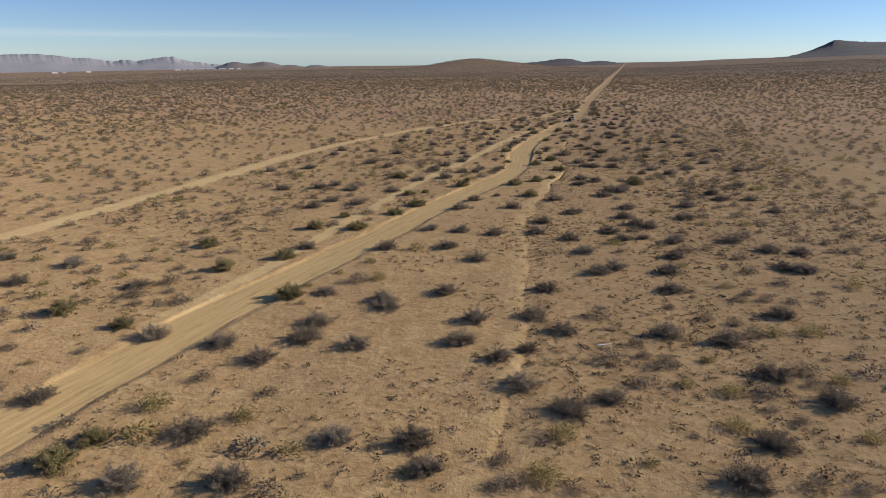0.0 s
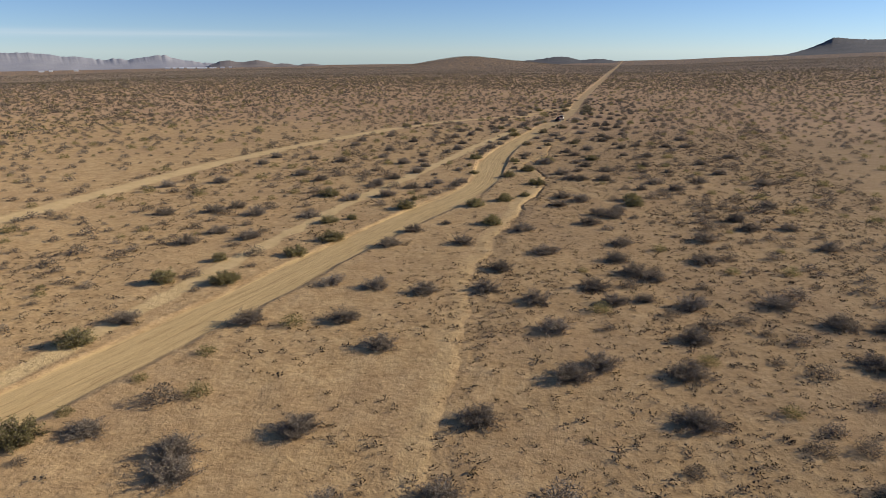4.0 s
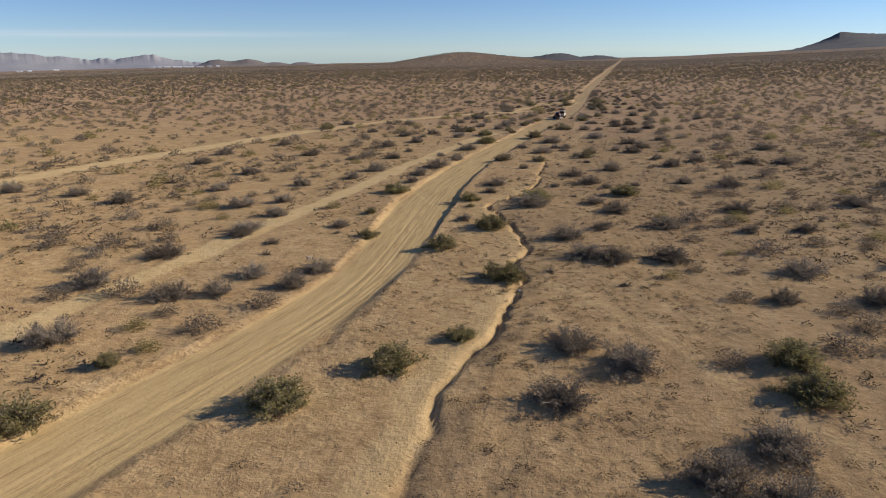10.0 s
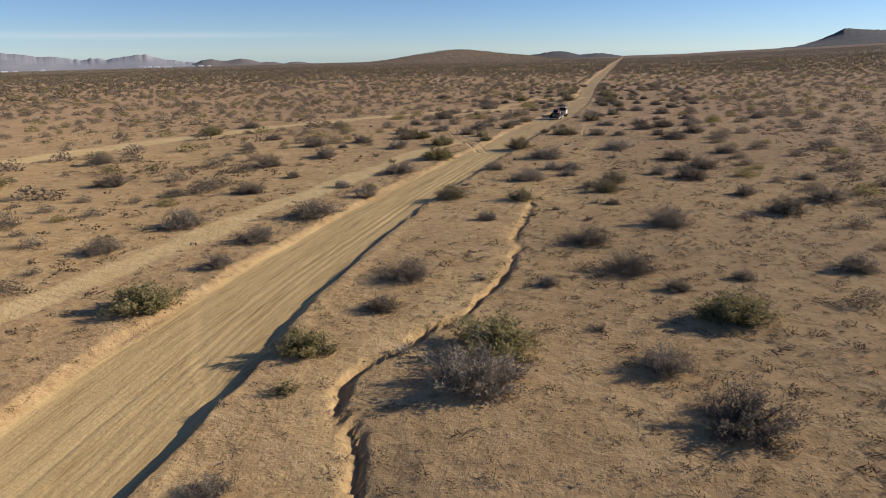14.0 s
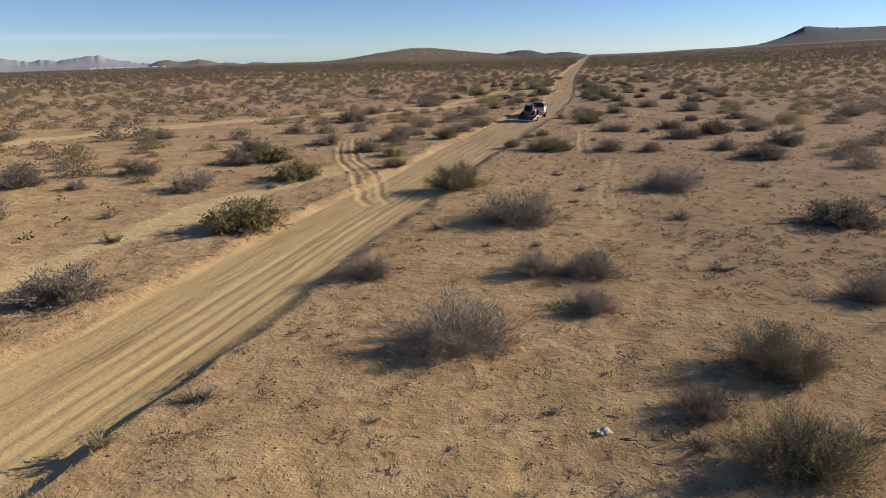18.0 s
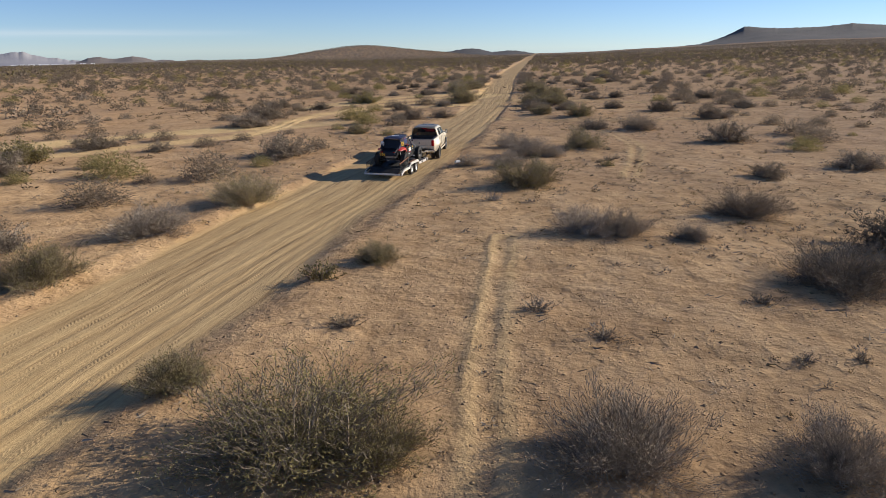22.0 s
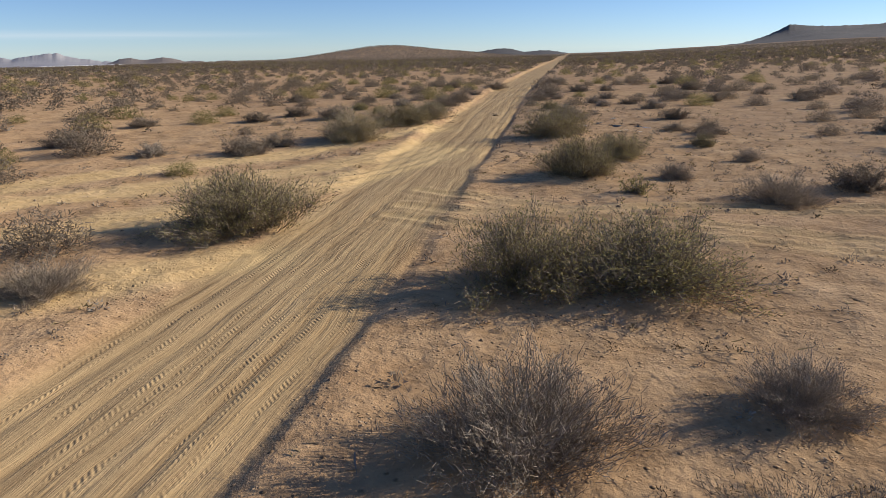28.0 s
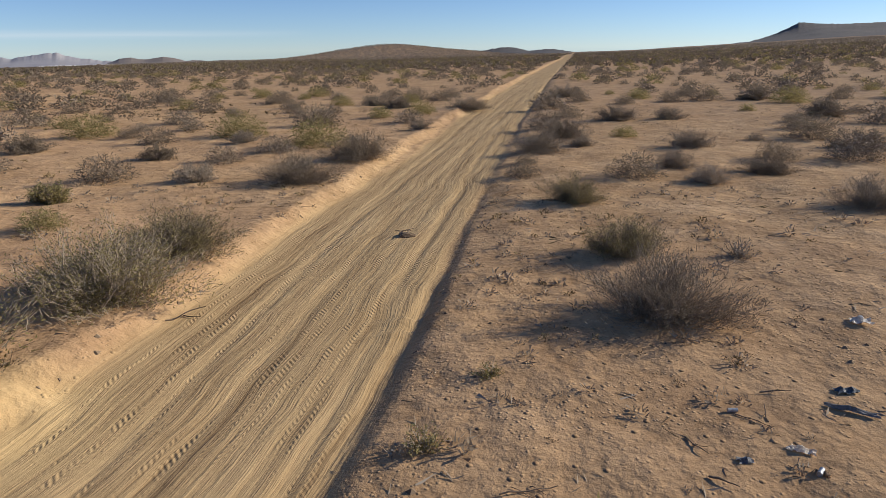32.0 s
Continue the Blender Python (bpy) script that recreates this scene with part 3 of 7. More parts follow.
def build_ground():
    xs, ys = np.unique(np.concatenate([spread(-58, -2, 0.27, 4700, 1.12), np.arange(-46.1, -20.0, 0.135), np.arange(-127, -58, 1.0), np.arange(-2, 34, 0.9)]).round(3)), np.unique(np.concatenate([spread(60, 535, 0.6, 4700, 1.11), np.arange(288.0, 416.4, 0.3), np.arange(416.5, 488.0, 0.21)]).round(3))
    gx, gy = np.meshgrid(xs, ys)
    gz = ground_z(gx, gy)
    nx, ny = len(xs), len(ys)
    verts = np.stack([gx, gy, gz], -1).reshape(-1, 3)
    i = np.arange(nx * (ny - 1)).reshape(ny - 1, nx)[:, :-1].ravel()
    faces = np.stack([i, i + 1, i + nx + 1, i + nx], 1)
    me = bpy.data.meshes.new("ground")
    me.vertices.add(len(verts)), me.loops.add(faces.size), me.polygons.add(len(faces))
    me.vertices.foreach_set("co", verts.ravel())
    me.loops.foreach_set("vertex_index", faces.ravel())
    me.polygons.foreach_set("loop_start", np.arange(len(faces)) * 4)
    me.polygons.foreach_set("use_smooth", np.ones(len(faces), bool))
    me.update()
    road, gully, track = bands(gx, gy)
    far = smoothstep(420, 1000, np.hypot(gx + 22, np.maximum(0, gy - 480)))
    # prints of wheels that left the road
    print_a, print_b = np.abs(gx - (-17.3 + 0.55 * (gy - 468.4))), np.abs(gx - (-15.6 + 0.55 * (gy - 468.4)))
    tread = (1 - smoothstep(0.08, 0.24, np.minimum(print_a, print_b))) * smoothstep(461, 465, gy) * (1 - smoothstep(474, 480, gy))
    tread = np.maximum(tread, 1 - smoothstep(0.08, 0.2, from_lines(gx, gy, TURN)))
    tread = np.maximum(tread, 0.8 * (1 - smoothstep(0.1, 0.26, from_lines(gx, gy, RUTS))))
    trail = np.abs(np.abs(gx - curve_x(gy, TRAIL_Y, TRAIL_X)) - 0.75)
    tread = np.maximum(tread, 0.4 * (1 - smoothstep(0.1, 0.28, trail)) * smoothstep(286, 296, gy) * (1 - smoothstep(350, 365, gy)))
    stony = smoothstep(-0.5, 5, gx - gully_x(gy) + 2.5 * value_noise(gx, gy, 9, 51)) * (0.36 + 0.3 * value_noise(gx, gy, 30, 52) + 0.62 * smoothstep(235, 290, gy)) * (1 - track) * (1 - smoothstep(335, 375, gy))
    x_wash = gx - gully_x(gy) + 0.9 * value_noise(gx, gy, 2.6, 54)
    gravel = smoothstep(0.1, 0.7, x_wash) * (1 - smoothstep(0.9, 3.0, x_wash)) * smoothstep(150, 178, gy) * (1 - smoothstep(240, 252, gy)) * (0.65 + 0.5 * value_noise(gx, gy, 3, 55) + 0.4 * value_noise(gx, gy, 0.9, 56))
    for key, val in (("gravel", np.clip(gravel, 0, 1)), ("stony", np.clip(stony, 0, 1)), ("churned", smoothstep(300, 400, gy + 12 * value_noise(gx, gy, 14, 53))), ("tread", tread), ("road", road), ("track", track), ("gully", gully), ("far", far), ("across", gx - road_x(gy))):
        me.attributes.new(key, "FLOAT", "POINT").data.foreach_set("value", val.ravel().astype(np.float32))
    me.materials.append(SAND)
    return tagged(new("ground", me), "sandy tan desert floor with a graded dirt road", "ground", kind="structure")


build_ground()

# ---------------------------------------------------------------- hills and buildings on the horizon
ROCK, rn, rl, rb = material("far_rock", 0.95)
rl.new(ramp_node(rn, rl, noise_node(rn, rl, 160.0, 8, 0.7), ((0.3, (0.062, 0.060, 0.062)), (0.52, (0.085, 0.079, 0.078)), (0.75, (0.115, 0.103, 0.094)))), rb.inputs["Base Color"])
bump_node(rn, rl, rb, noise_node(rn, rl, 90.0, 8, 0.7), 0.35, 8.0)
# distance haze is mixed into this rock's pale bluish base colour
HAZED_ROCK, rn, rl, rb = material("far_hazed_rock", 0.95)
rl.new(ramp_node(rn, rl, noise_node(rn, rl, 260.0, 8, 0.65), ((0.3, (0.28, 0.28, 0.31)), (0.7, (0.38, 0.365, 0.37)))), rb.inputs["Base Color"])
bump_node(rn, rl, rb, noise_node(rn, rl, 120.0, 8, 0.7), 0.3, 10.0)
BROWN_ROCK, rn, rl, rb = material("far_brown_rock", 0.95)
rl.new(ramp_node(rn, rl, noise_node(rn, rl, 130.0, 8, 0.7), ((0.3, (0.155, 0.130, 0.118)), (0.7, (0.255, 0.212, 0.182)))), rb.inputs["Base Color"])
bump_node(rn, rl, rb, noise_node(rn, rl, 70.0, 8, 0.7), 0.35, 8.0)


def ridge(name, label, mat, profile, dist, foot, seed, jag=1.0):
    """A range of hills: crest heights by bearing (degrees to the left of the road, slope seen from the plain)."""
    az, tan = np.array([p[0] for p in profile], float), np.array([p[1] for p in profile], float)
    n, rows = 420, 22
    a = np.linspace(az.min(), az.max(), n)
    crest = np.interp(a, az[::-1], tan[::-1]) if az[0] > az[-1] else np.interp(a, az, tan)
    crest = crest * dist + 20 + 1.5 * jag * value_noise(a * 60, a * 0, 14, seed) + 0.7 * jag * value_noise(a * 60, a * 0, 5, seed + 1)
    wide = np.convolve(np.pad(crest, 20, "edge"), np.ones(41) / 41, "valid")
    verts = []
    for j in range(rows):
        v = j / (rows - 1)
        front = min(1.0, v / 0.62)
        d = dist - foot * (1 - v / 0.62) if v < 0.62 else dist + foot * 0.7 * (v - 0.62) / 0.38
        h = front ** 1.2 if v < 0.62 else 1 - 0.8 * ((v - 0.62) / 0.38)
        x, y = -10 - np.sin(np.radians(a)) * d, 230 + np.cos(np.radians(a)) * d
        low = ground_z(x, y) - 12
        gull = 1 + 0.08 * value_noise(a * 40 + v * 160, a * 20 + v * 60, 60, seed + 3) * math.sin(math.pi * front)
        top = wide + (crest - wide) * max(0.0, front - 0.55) / 0.45
        z = low + np.maximum(0, top - low) * h * gull
        verts += list(zip(x.tolist(), y.tolist(), z.tolist()))
    faces = [(j * n + i, j * n + i + 1, (j + 1) * n + i + 1, (j + 1) * n + i) for j in range(rows - 1) for i in range(n - 1)]
    me = mesh_of(name, verts, faces, True)
    me.materials.append(mat)
    return tagged(new(name, me), label, "hill", kind="structure")


ridge("backdrop_mesa", "dark flat-topped desert mesa on the skyline", ROCK, ((-7.55, -0.0075), (-10.05, -0.004), (-12.05, 0.0), (-13.25, 0.0055), (-14.35, 0.0140), (-15.05, 0.0212), (-15.85, 0.0195), (-17.55, 0.0180), (-20.05, 0.0188), (-21.85, 0.0222), (-24.05, 0.019), (-31.55, 0.015), (-43.55, 0.004)), 4300, 800, 60, 1.2)
ridge("backdrop_mountains", "hazy pale mountain range on the far skyline", HAZED_ROCK, ((60, -0.004), (54, -0.002), (51, 0.0005), (48.58, 0.0017), (47.49, 0.0015), (46.53, 0.0001), (45.41, -0.003), (44.23, -0.0033), (43.57, -0.006), (42.54, -0.0079), (42.0, -0.006), (41.47, -0.0062), (41.03, -0.0083), (40.56, -0.006), (39.45, -0.0039), (39.07, -0.0023), (38.69, -0.002), (38.22, -0.0014), (37.77, -0.0046), (37.22, -0.0067), (36.66, -0.0093), (36.18, -0.0097), (35.52, -0.012), (34.73, -0.0125), (34.14, -0.0134), (32.56, -0.0159)), 4500, 700, 70, 1.6)
ridge("backdrop_foothills", "low brown hills at the edge of the plain", BROWN_ROCK, ((35.0, -0.0147), (34.59, -0.0127), (34.18, -0.0099), (33.38, -0.0087), (32.89, -0.0109), (32.59, -0.0114), (31.97, -0.0104), (31.25, -0.0084), (30.54, -0.0104), (29.72, -0.0141), (29.3, -0.0132), (28.68, -0.0137), (27.84, -0.016), (27.41, -0.0139), (26.56, -0.0134), (25.72, -0.0168), (24.21, -0.019)), 4150, 420, 90, 0.8)
ridge("backdrop_knolls", "two low dark knolls beyond the end of the road", ROCK, ((9.3, -0.0105), (7.5, -0.0080), (5.9, -0.0034), (4.9, -0.0036), (3.7, -0.0085), (2.3, -0.0060), (1.5, -0.0072), (-0.3, -0.0125), (-1.7, -0.013)), 3600, 450, 80)

SHED_WHITE = plain("white_sheet_metal", (0.82, 0.82, 0.80), 0.5, 0.0, 0.05, 20)


def part(name, me, parent, mat, label="", smooth=False):
    """One mesh object under a thing or under a part."""
    if isinstance(me, bmesh.types.BMesh):
        bm, me = me, bpy.data.meshes.new(name)
        if smooth:
            for f in bm.faces:
                f.smooth = True
        bm.to_mesh(me)
        bm.free()
    if mat and not me.materials:
        me.materials.append(mat)
    ob = new(name, me)
    ob.parent = parent
    return tagged(ob, label)


def box_bm(sx, sy, sz, at=(0, 0, 0), bevel=0.0, seg=1):
    bm = bmesh.new()
    bmesh.ops.create_cube(bm, size=1.0)
    bmesh.ops.scale(bm, vec=(sx, sy, sz), verts=bm.verts)
    if bevel:
        bmesh.ops.bevel(bm, geom=list(bm.edges), offset=bevel, segments=seg, profile=0.5, affect="EDGES")
    bmesh.ops.translate(bm, vec=at, verts=bm.verts)
    return bm


def warehouse(az, d, wide, deep, high):
    x, y = -math.sin(radians(az)) * d - 10, math.cos(radians(az)) * d
    base = new("warehouse")
    base.matrix_world = pose(x, y, float(ground_z(x, y)) - 1, 0, 0, az)
    tagged(base, "long white metal warehouse far off on the plain", "warehouse", "warehouses on the plain")
    part("wall", box_bm(wide, deep, high, (0, 0, high / 2)), base, SHED_WHITE)
    bm = bmesh.new()
    w, dd = wide / 2 + 1, deep / 2 + 1
    vs = [bm.verts.new(c) for c in ((-w, -dd, high), (w, -dd, high), (w, dd, high), (-w, dd, high), (-w, 0, high + 2), (w, 0, high + 2))]
    for f in ((0, 1, 5, 4), (2, 3, 4, 5), (0, 4, 3), (1, 2, 5), (3, 2, 1, 0)):
        bm.faces.new([vs[k] for k in f])
    part("roof", bm, base, SHED_WHITE)


for az, wide in ((44.6, 60), (44.0, 40), (42.4, 50), (36.2, 70), (35.7, 45), (35.2, 60), (34.5, 110), (33.7, 130), (32.9, 90), (32.2, 60), (31.6, 40)):
    warehouse(az, 3300 if az > 40 else 3450, wide * 0.33, 30, 5)

# ---------------------------------------------------------------- vehicles
def car_paint(name, colour, rough=0.32, metal=0.35, dust=0.35):
    m, n, l, b = material(name, rough, metal)
    d = ramp_node(n, l, noise_node(n, l, 0.5, 6, 0.7), ((0.35, (0, 0, 0)), (0.8, (1, 1, 1))))
    l.new(mix_node(n, l, math_node(n, l, "MULTIPLY", d, dust), colour, (0.42, 0.31, 0.2)), b.inputs["Base Color"])
    r = n.new("ShaderNodeMapRange")
    r.inputs["To Min"].default_value, r.inputs["To Max"].default_value = rough, 0.75
    l.new(d, r.inputs["Value"])
    l.new(r.outputs["Result"], b.inputs["Roughness"])
    return m


PAINT = car_paint("silver_gold_paint", (0.70, 0.63, 0.50), 0.30, 0.72, 0.05)
ROOF_PAINT = car_paint("dusty_roof_paint", (0.20, 0.205, 0.20), 0.4, 0.4, 0.25)
TINT = plain("tinted_glass", (0.008, 0.009, 0.011), 0.06, 0.0, 0.1)
CHROME = plain("dull_chrome", (0.62, 0.60, 0.56), 0.22, 0.9, 0.1)
LINER = plain("black_bed_liner", (0.018, 0.018, 0.018), 0.8, 0.0, 0.3, 0.2, 0.3)
BLACK = plain("black_plastic", (0.014, 0.014, 0.015), 0.5, 0.0, 0.3)
RUBBER = plain("dusty_tyre_rubber", (0.030, 0.027, 0.024), 0.85, 0.0, 0.4, 0.1, 0.4)
RED_LAMP = plain("red_lamp_lens", (0.42, 0.01, 0.012), 0.15, 0.0, 0.1)
AMBER = plain("amber_lamp_lens", (0.75, 0.45, 0.15), 0.2, 0.0, 0.1)
DARK_RIM = plain("black_alloy", (0.03, 0.03, 0.032), 0.35, 0.6, 0.2)
GALV = plain("galvanised_rim", (0.55, 0.56, 0.57), 0.4, 0.8, 0.15, 0.08)
WHITE_STEEL = plain("chipped_white_paint", (0.62, 0.585, 0.52), 0.55, 0.0, 0.25, 0.25)
RUST = plain("rusty_plate", (0.17, 0.075, 0.035), 0.8, 0.1, 0.4, 0.15, 0.3)
DECK = plain("worn_dark_boards", (0.024, 0.022, 0.021), 0.7, 0.0, 0.45, 0.25, 0.4)
PLATE = plain("number_plate", (0.62, 0.63, 0.68), 0.5)
BAR_BLUE = plain("plate_bars", (0.10, 0.12, 0.30), 0.5)
GREY_STEEL = plain("grey_steel", (0.22, 0.22, 0.23), 0.45, 0.7, 0.2)
UTV_BLACK = car_paint("gloss_black_body", (0.010, 0.010, 0.012), 0.25, 0.0, 0.03)
UTV_RED = car_paint("red_fender", (0.55, 0.030, 0.022), 0.3, 0.0, 0.08)
UTV_BLUE = car_paint("dark_blue_roof", (0.012, 0.016, 0.050), 0.25, 0.0, 0.04)
YELLOW = plain("yellow_panel", (0.80, 0.50, 0.02), 0.5)
WHITE = plain("white_sticker", (0.80, 0.80, 0.78), 0.5)
SEAT_BLUE = plain("blue_seat_cloth", (0.02, 0.035, 0.11), 0.8)


def loft(rings, closed=False, caps=True):
    """Skin over rings of equal length."""
    bm = bmesh.new()
    rows = [[bm.verts.new(p) for p in ring] for ring in rings]
    n = len(rings[0])
    for a, b in zip(rows, rows[1:]):
        for k in range(n if closed else n - 1):
            bm.faces.new((a[k], a[(k + 1) % n], b[(k + 1) % n], b[k]))
    if caps and closed:
        bm.faces.new(rows[0][::-1]), bm.faces.new(rows[-1])
    bmesh.ops.recalc_face_normals(bm, faces=bm.faces)
    return bm


def tube_bm(points, r, sides=8):
    pts = [Vector(p) for p in points]
    rings = []
    for k, p in enumerate(pts):
        way = (pts[min(k + 1, len(pts) - 1)] - pts[max(k - 1, 0)]).normalized()
        u = way.orthogonal().normalized() if abs(way.z) > 0.9 else way.cross(Vector((0, 0, 1))).normalized()
        v = way.cross(u)
        rings.append([p + (u * math.cos(6.2832 * j / sides) + v * math.sin(6.2832 * j / sides)) * r for j in range(sides)])
    return loft(rings, closed=True)


def prism_bm(outline, x0, x1):
    """An outline in the y-z plane drawn out from x0 to x1."""
    return loft([[(x0, y, z) for y, z in outline], [(x1, y, z) for y, z in outline]], closed=True)


def panel_bm(corners, thick):
    """A flat plate with thickness, from its corners."""
    c = [Vector(p) for p in corners]
    nrm = (c[1] - c[0]).cross(c[2] - c[1]).normalized() * thick
    return loft([[p - nrm for p in c], c], closed=True)


def join(*bms):
    out = bms[0]
    for b in bms[1:]:
        me = bpy.data.meshes.new("tmp")
        b.to_mesh(me)
        b.free()
        out.from_mesh(me)
        bpy.data.meshes.remove(me)
    return out


def turned_bm(profile, sides, x=0.0):
    """A profile of (offset along the axle, radius) turned round the x axis."""
    bm = bmesh.new()
    rows = [[bm.verts.new((x + o, r * math.sin(6.2832 * k / sides), r * math.cos(6.2832 * k / sides))) for k in range(sides)] for o, r in profile]
    for a, b in zip(rows, rows[1:]):
        for k in range(sides):
            bm.faces.new((a[k], a[(k + 1) % sides], b[(k + 1) % sides], b[k]))
    bmesh.ops.recalc_face_normals(bm, faces=bm.faces)
    return bm


def wheel(parent, at, radius, width, rim_r, side, rim_mat, dish, knobs, spokes):
    """A wheel whose outer face looks to side (+1: right, -1: left). at: the hub's place on its thing."""
    hub = part("wheel", turned_bm([(0, 0.001), (0, 0.05)], 12), parent, rim_mat)
    hub.location = at
    w = width / 2
    tyre = turned_bm([(-w * 0.8, rim_r), (-w, rim_r * 1.12), (-w * 0.98, radius * 0.9), (-w * 0.8, radius * 0.975), (0, radius * 0.985), (w * 0.8, radius * 0.975), (w * 0.98, radius * 0.9), (w, rim_r * 1.12), (w * 0.8, rim_r)], 32)
    for k in range(knobs):
        a = 6.2832 * k / knobs
        for o in (-0.62, 0.0, 0.62):
            b = box_bm(w * 0.5, radius * 3.6 / knobs, radius * 0.06, (o * w, 0, radius * 0.985))
            bmesh.ops.rotate(b, verts=b.verts, cent=(0, 0, 0), matrix=Matrix.Rotation(a + (3.14 / knobs if o == 0 else 0), 3, "X"))
            tyre = join(tyre, b)
    part("tyre", tyre, hub, RUBBER, smooth=False)
    face = side * w * (0.72 - dish)
    rim = turned_bm([(-side * w * 0.75, rim_r), (side * w * 0.78, rim_r), (side * w * 0.80, rim_r * 0.93), (face, rim_r * 0.86), (face, rim_r * 0.74)], 28)
    part("rim", rim, hub, rim_mat, smooth=True)
    for k in range(spokes):
        a = 6.2832 * k / spokes
        b = box_bm(0.03, rim_r * 2.0 / spokes, rim_r * 0.62, (face, 0, rim_r * 0.5), 0.006)
        bmesh.ops.rotate(b, verts=b.verts, cent=(0, 0, 0), matrix=Matrix.Rotation(a, 3, "X"))
        part("spoke", b, hub, rim_mat)
    part("hub_cap", turned_bm([(face, rim_r * 0.36), (face + side * 0.03, rim_r * 0.33), (face + side * 0.07, rim_r * 0.16), (face + side * 0.075, 0.002)], 20), hub, rim_mat, smooth=True)
    return hub


WB = 4.2


def arch(y, centre, r=0.56, hub=0.44):
    d = abs(y - centre)
    return hub + math.sqrt(max(0.0, r * r - d * d)) if d < r else 0.0


def cab_ring(y):
    """Half outline of the cab or bonnet at y, from the sill up to the middle of the roof."""
    ys = (0.72, 0.95, 1.3, 2.55, 2.85, 3.5, 4.2, 4.7, 4.98, 5.1)
    tab = {"w": (0.97, 0.985, 0.99, 0.995, 0.995, 0.99, 0.985, 0.96, 0.90, 0.80), "belt": (1.36, 1.36, 1.36, 1.35, 1.35, 1.33, 1.27, 1.2, 1.12, 1.05),
           "uw": (0.80, 0.785, 0.78, 0.775, 0.80, 0.90, 0.90, 0.87, 0.80, 0.72), "uz": (1.83, 1.90, 1.92, 1.91, 1.80, 1.37, 1.33, 1.27, 1.16, 1.07),
           "rw": (0.70, 0.68, 0.67, 0.66, 0.68, 0.74, 0.74, 0.70, 0.64, 0.6), "rz": (1.93, 1.985, 2.0, 1.985, 1.87, 1.42, 1.38, 1.31, 1.19, 1.08),
           "tz": (1.955, 2.01, 2.03, 2.015, 1.90, 1.45, 1.42, 1.34, 1.21, 1.09)}
    g = {k: float(np.interp(y, ys, v)) for k, v in tab.items()}
    low = max(0.50, arch(y, WB))
    z = [low, max(low + 0.02, 0.62), max(low + 0.04, 0.98), max(g["belt"], low + 0.1)]
    return [(g["w"] - 0.05, z[0]), (g["w"] - 0.01, z[1]), (g["w"], z[2]), (g["w"] - 0.015, z[3]), (g["uw"], g["uz"]), (g["rw"], g["rz"]), (0.0, g["tz"])]


def both_sides(half, y):
    return [(x, y, z) for x, z in half] + [(-x, y, z) for x, z in half[-2::-1]]


def on_cab(y, k, s, out=0.006, side=1):
    """A place on the cab's skin: between the k-th and next point of its outline."""
    r = cab_ring(y)
    (x0, z0), (x1, z1) = r[k], r[k + 1]
    nx, nz = (z1 - z0), -(x1 - x0)
    d = math.hypot(nx, nz)
    return (side * (x0 + (x1 - x0) * s + nx / d * out), y, z0 + (z1 - z0) * s + nz / d * out)


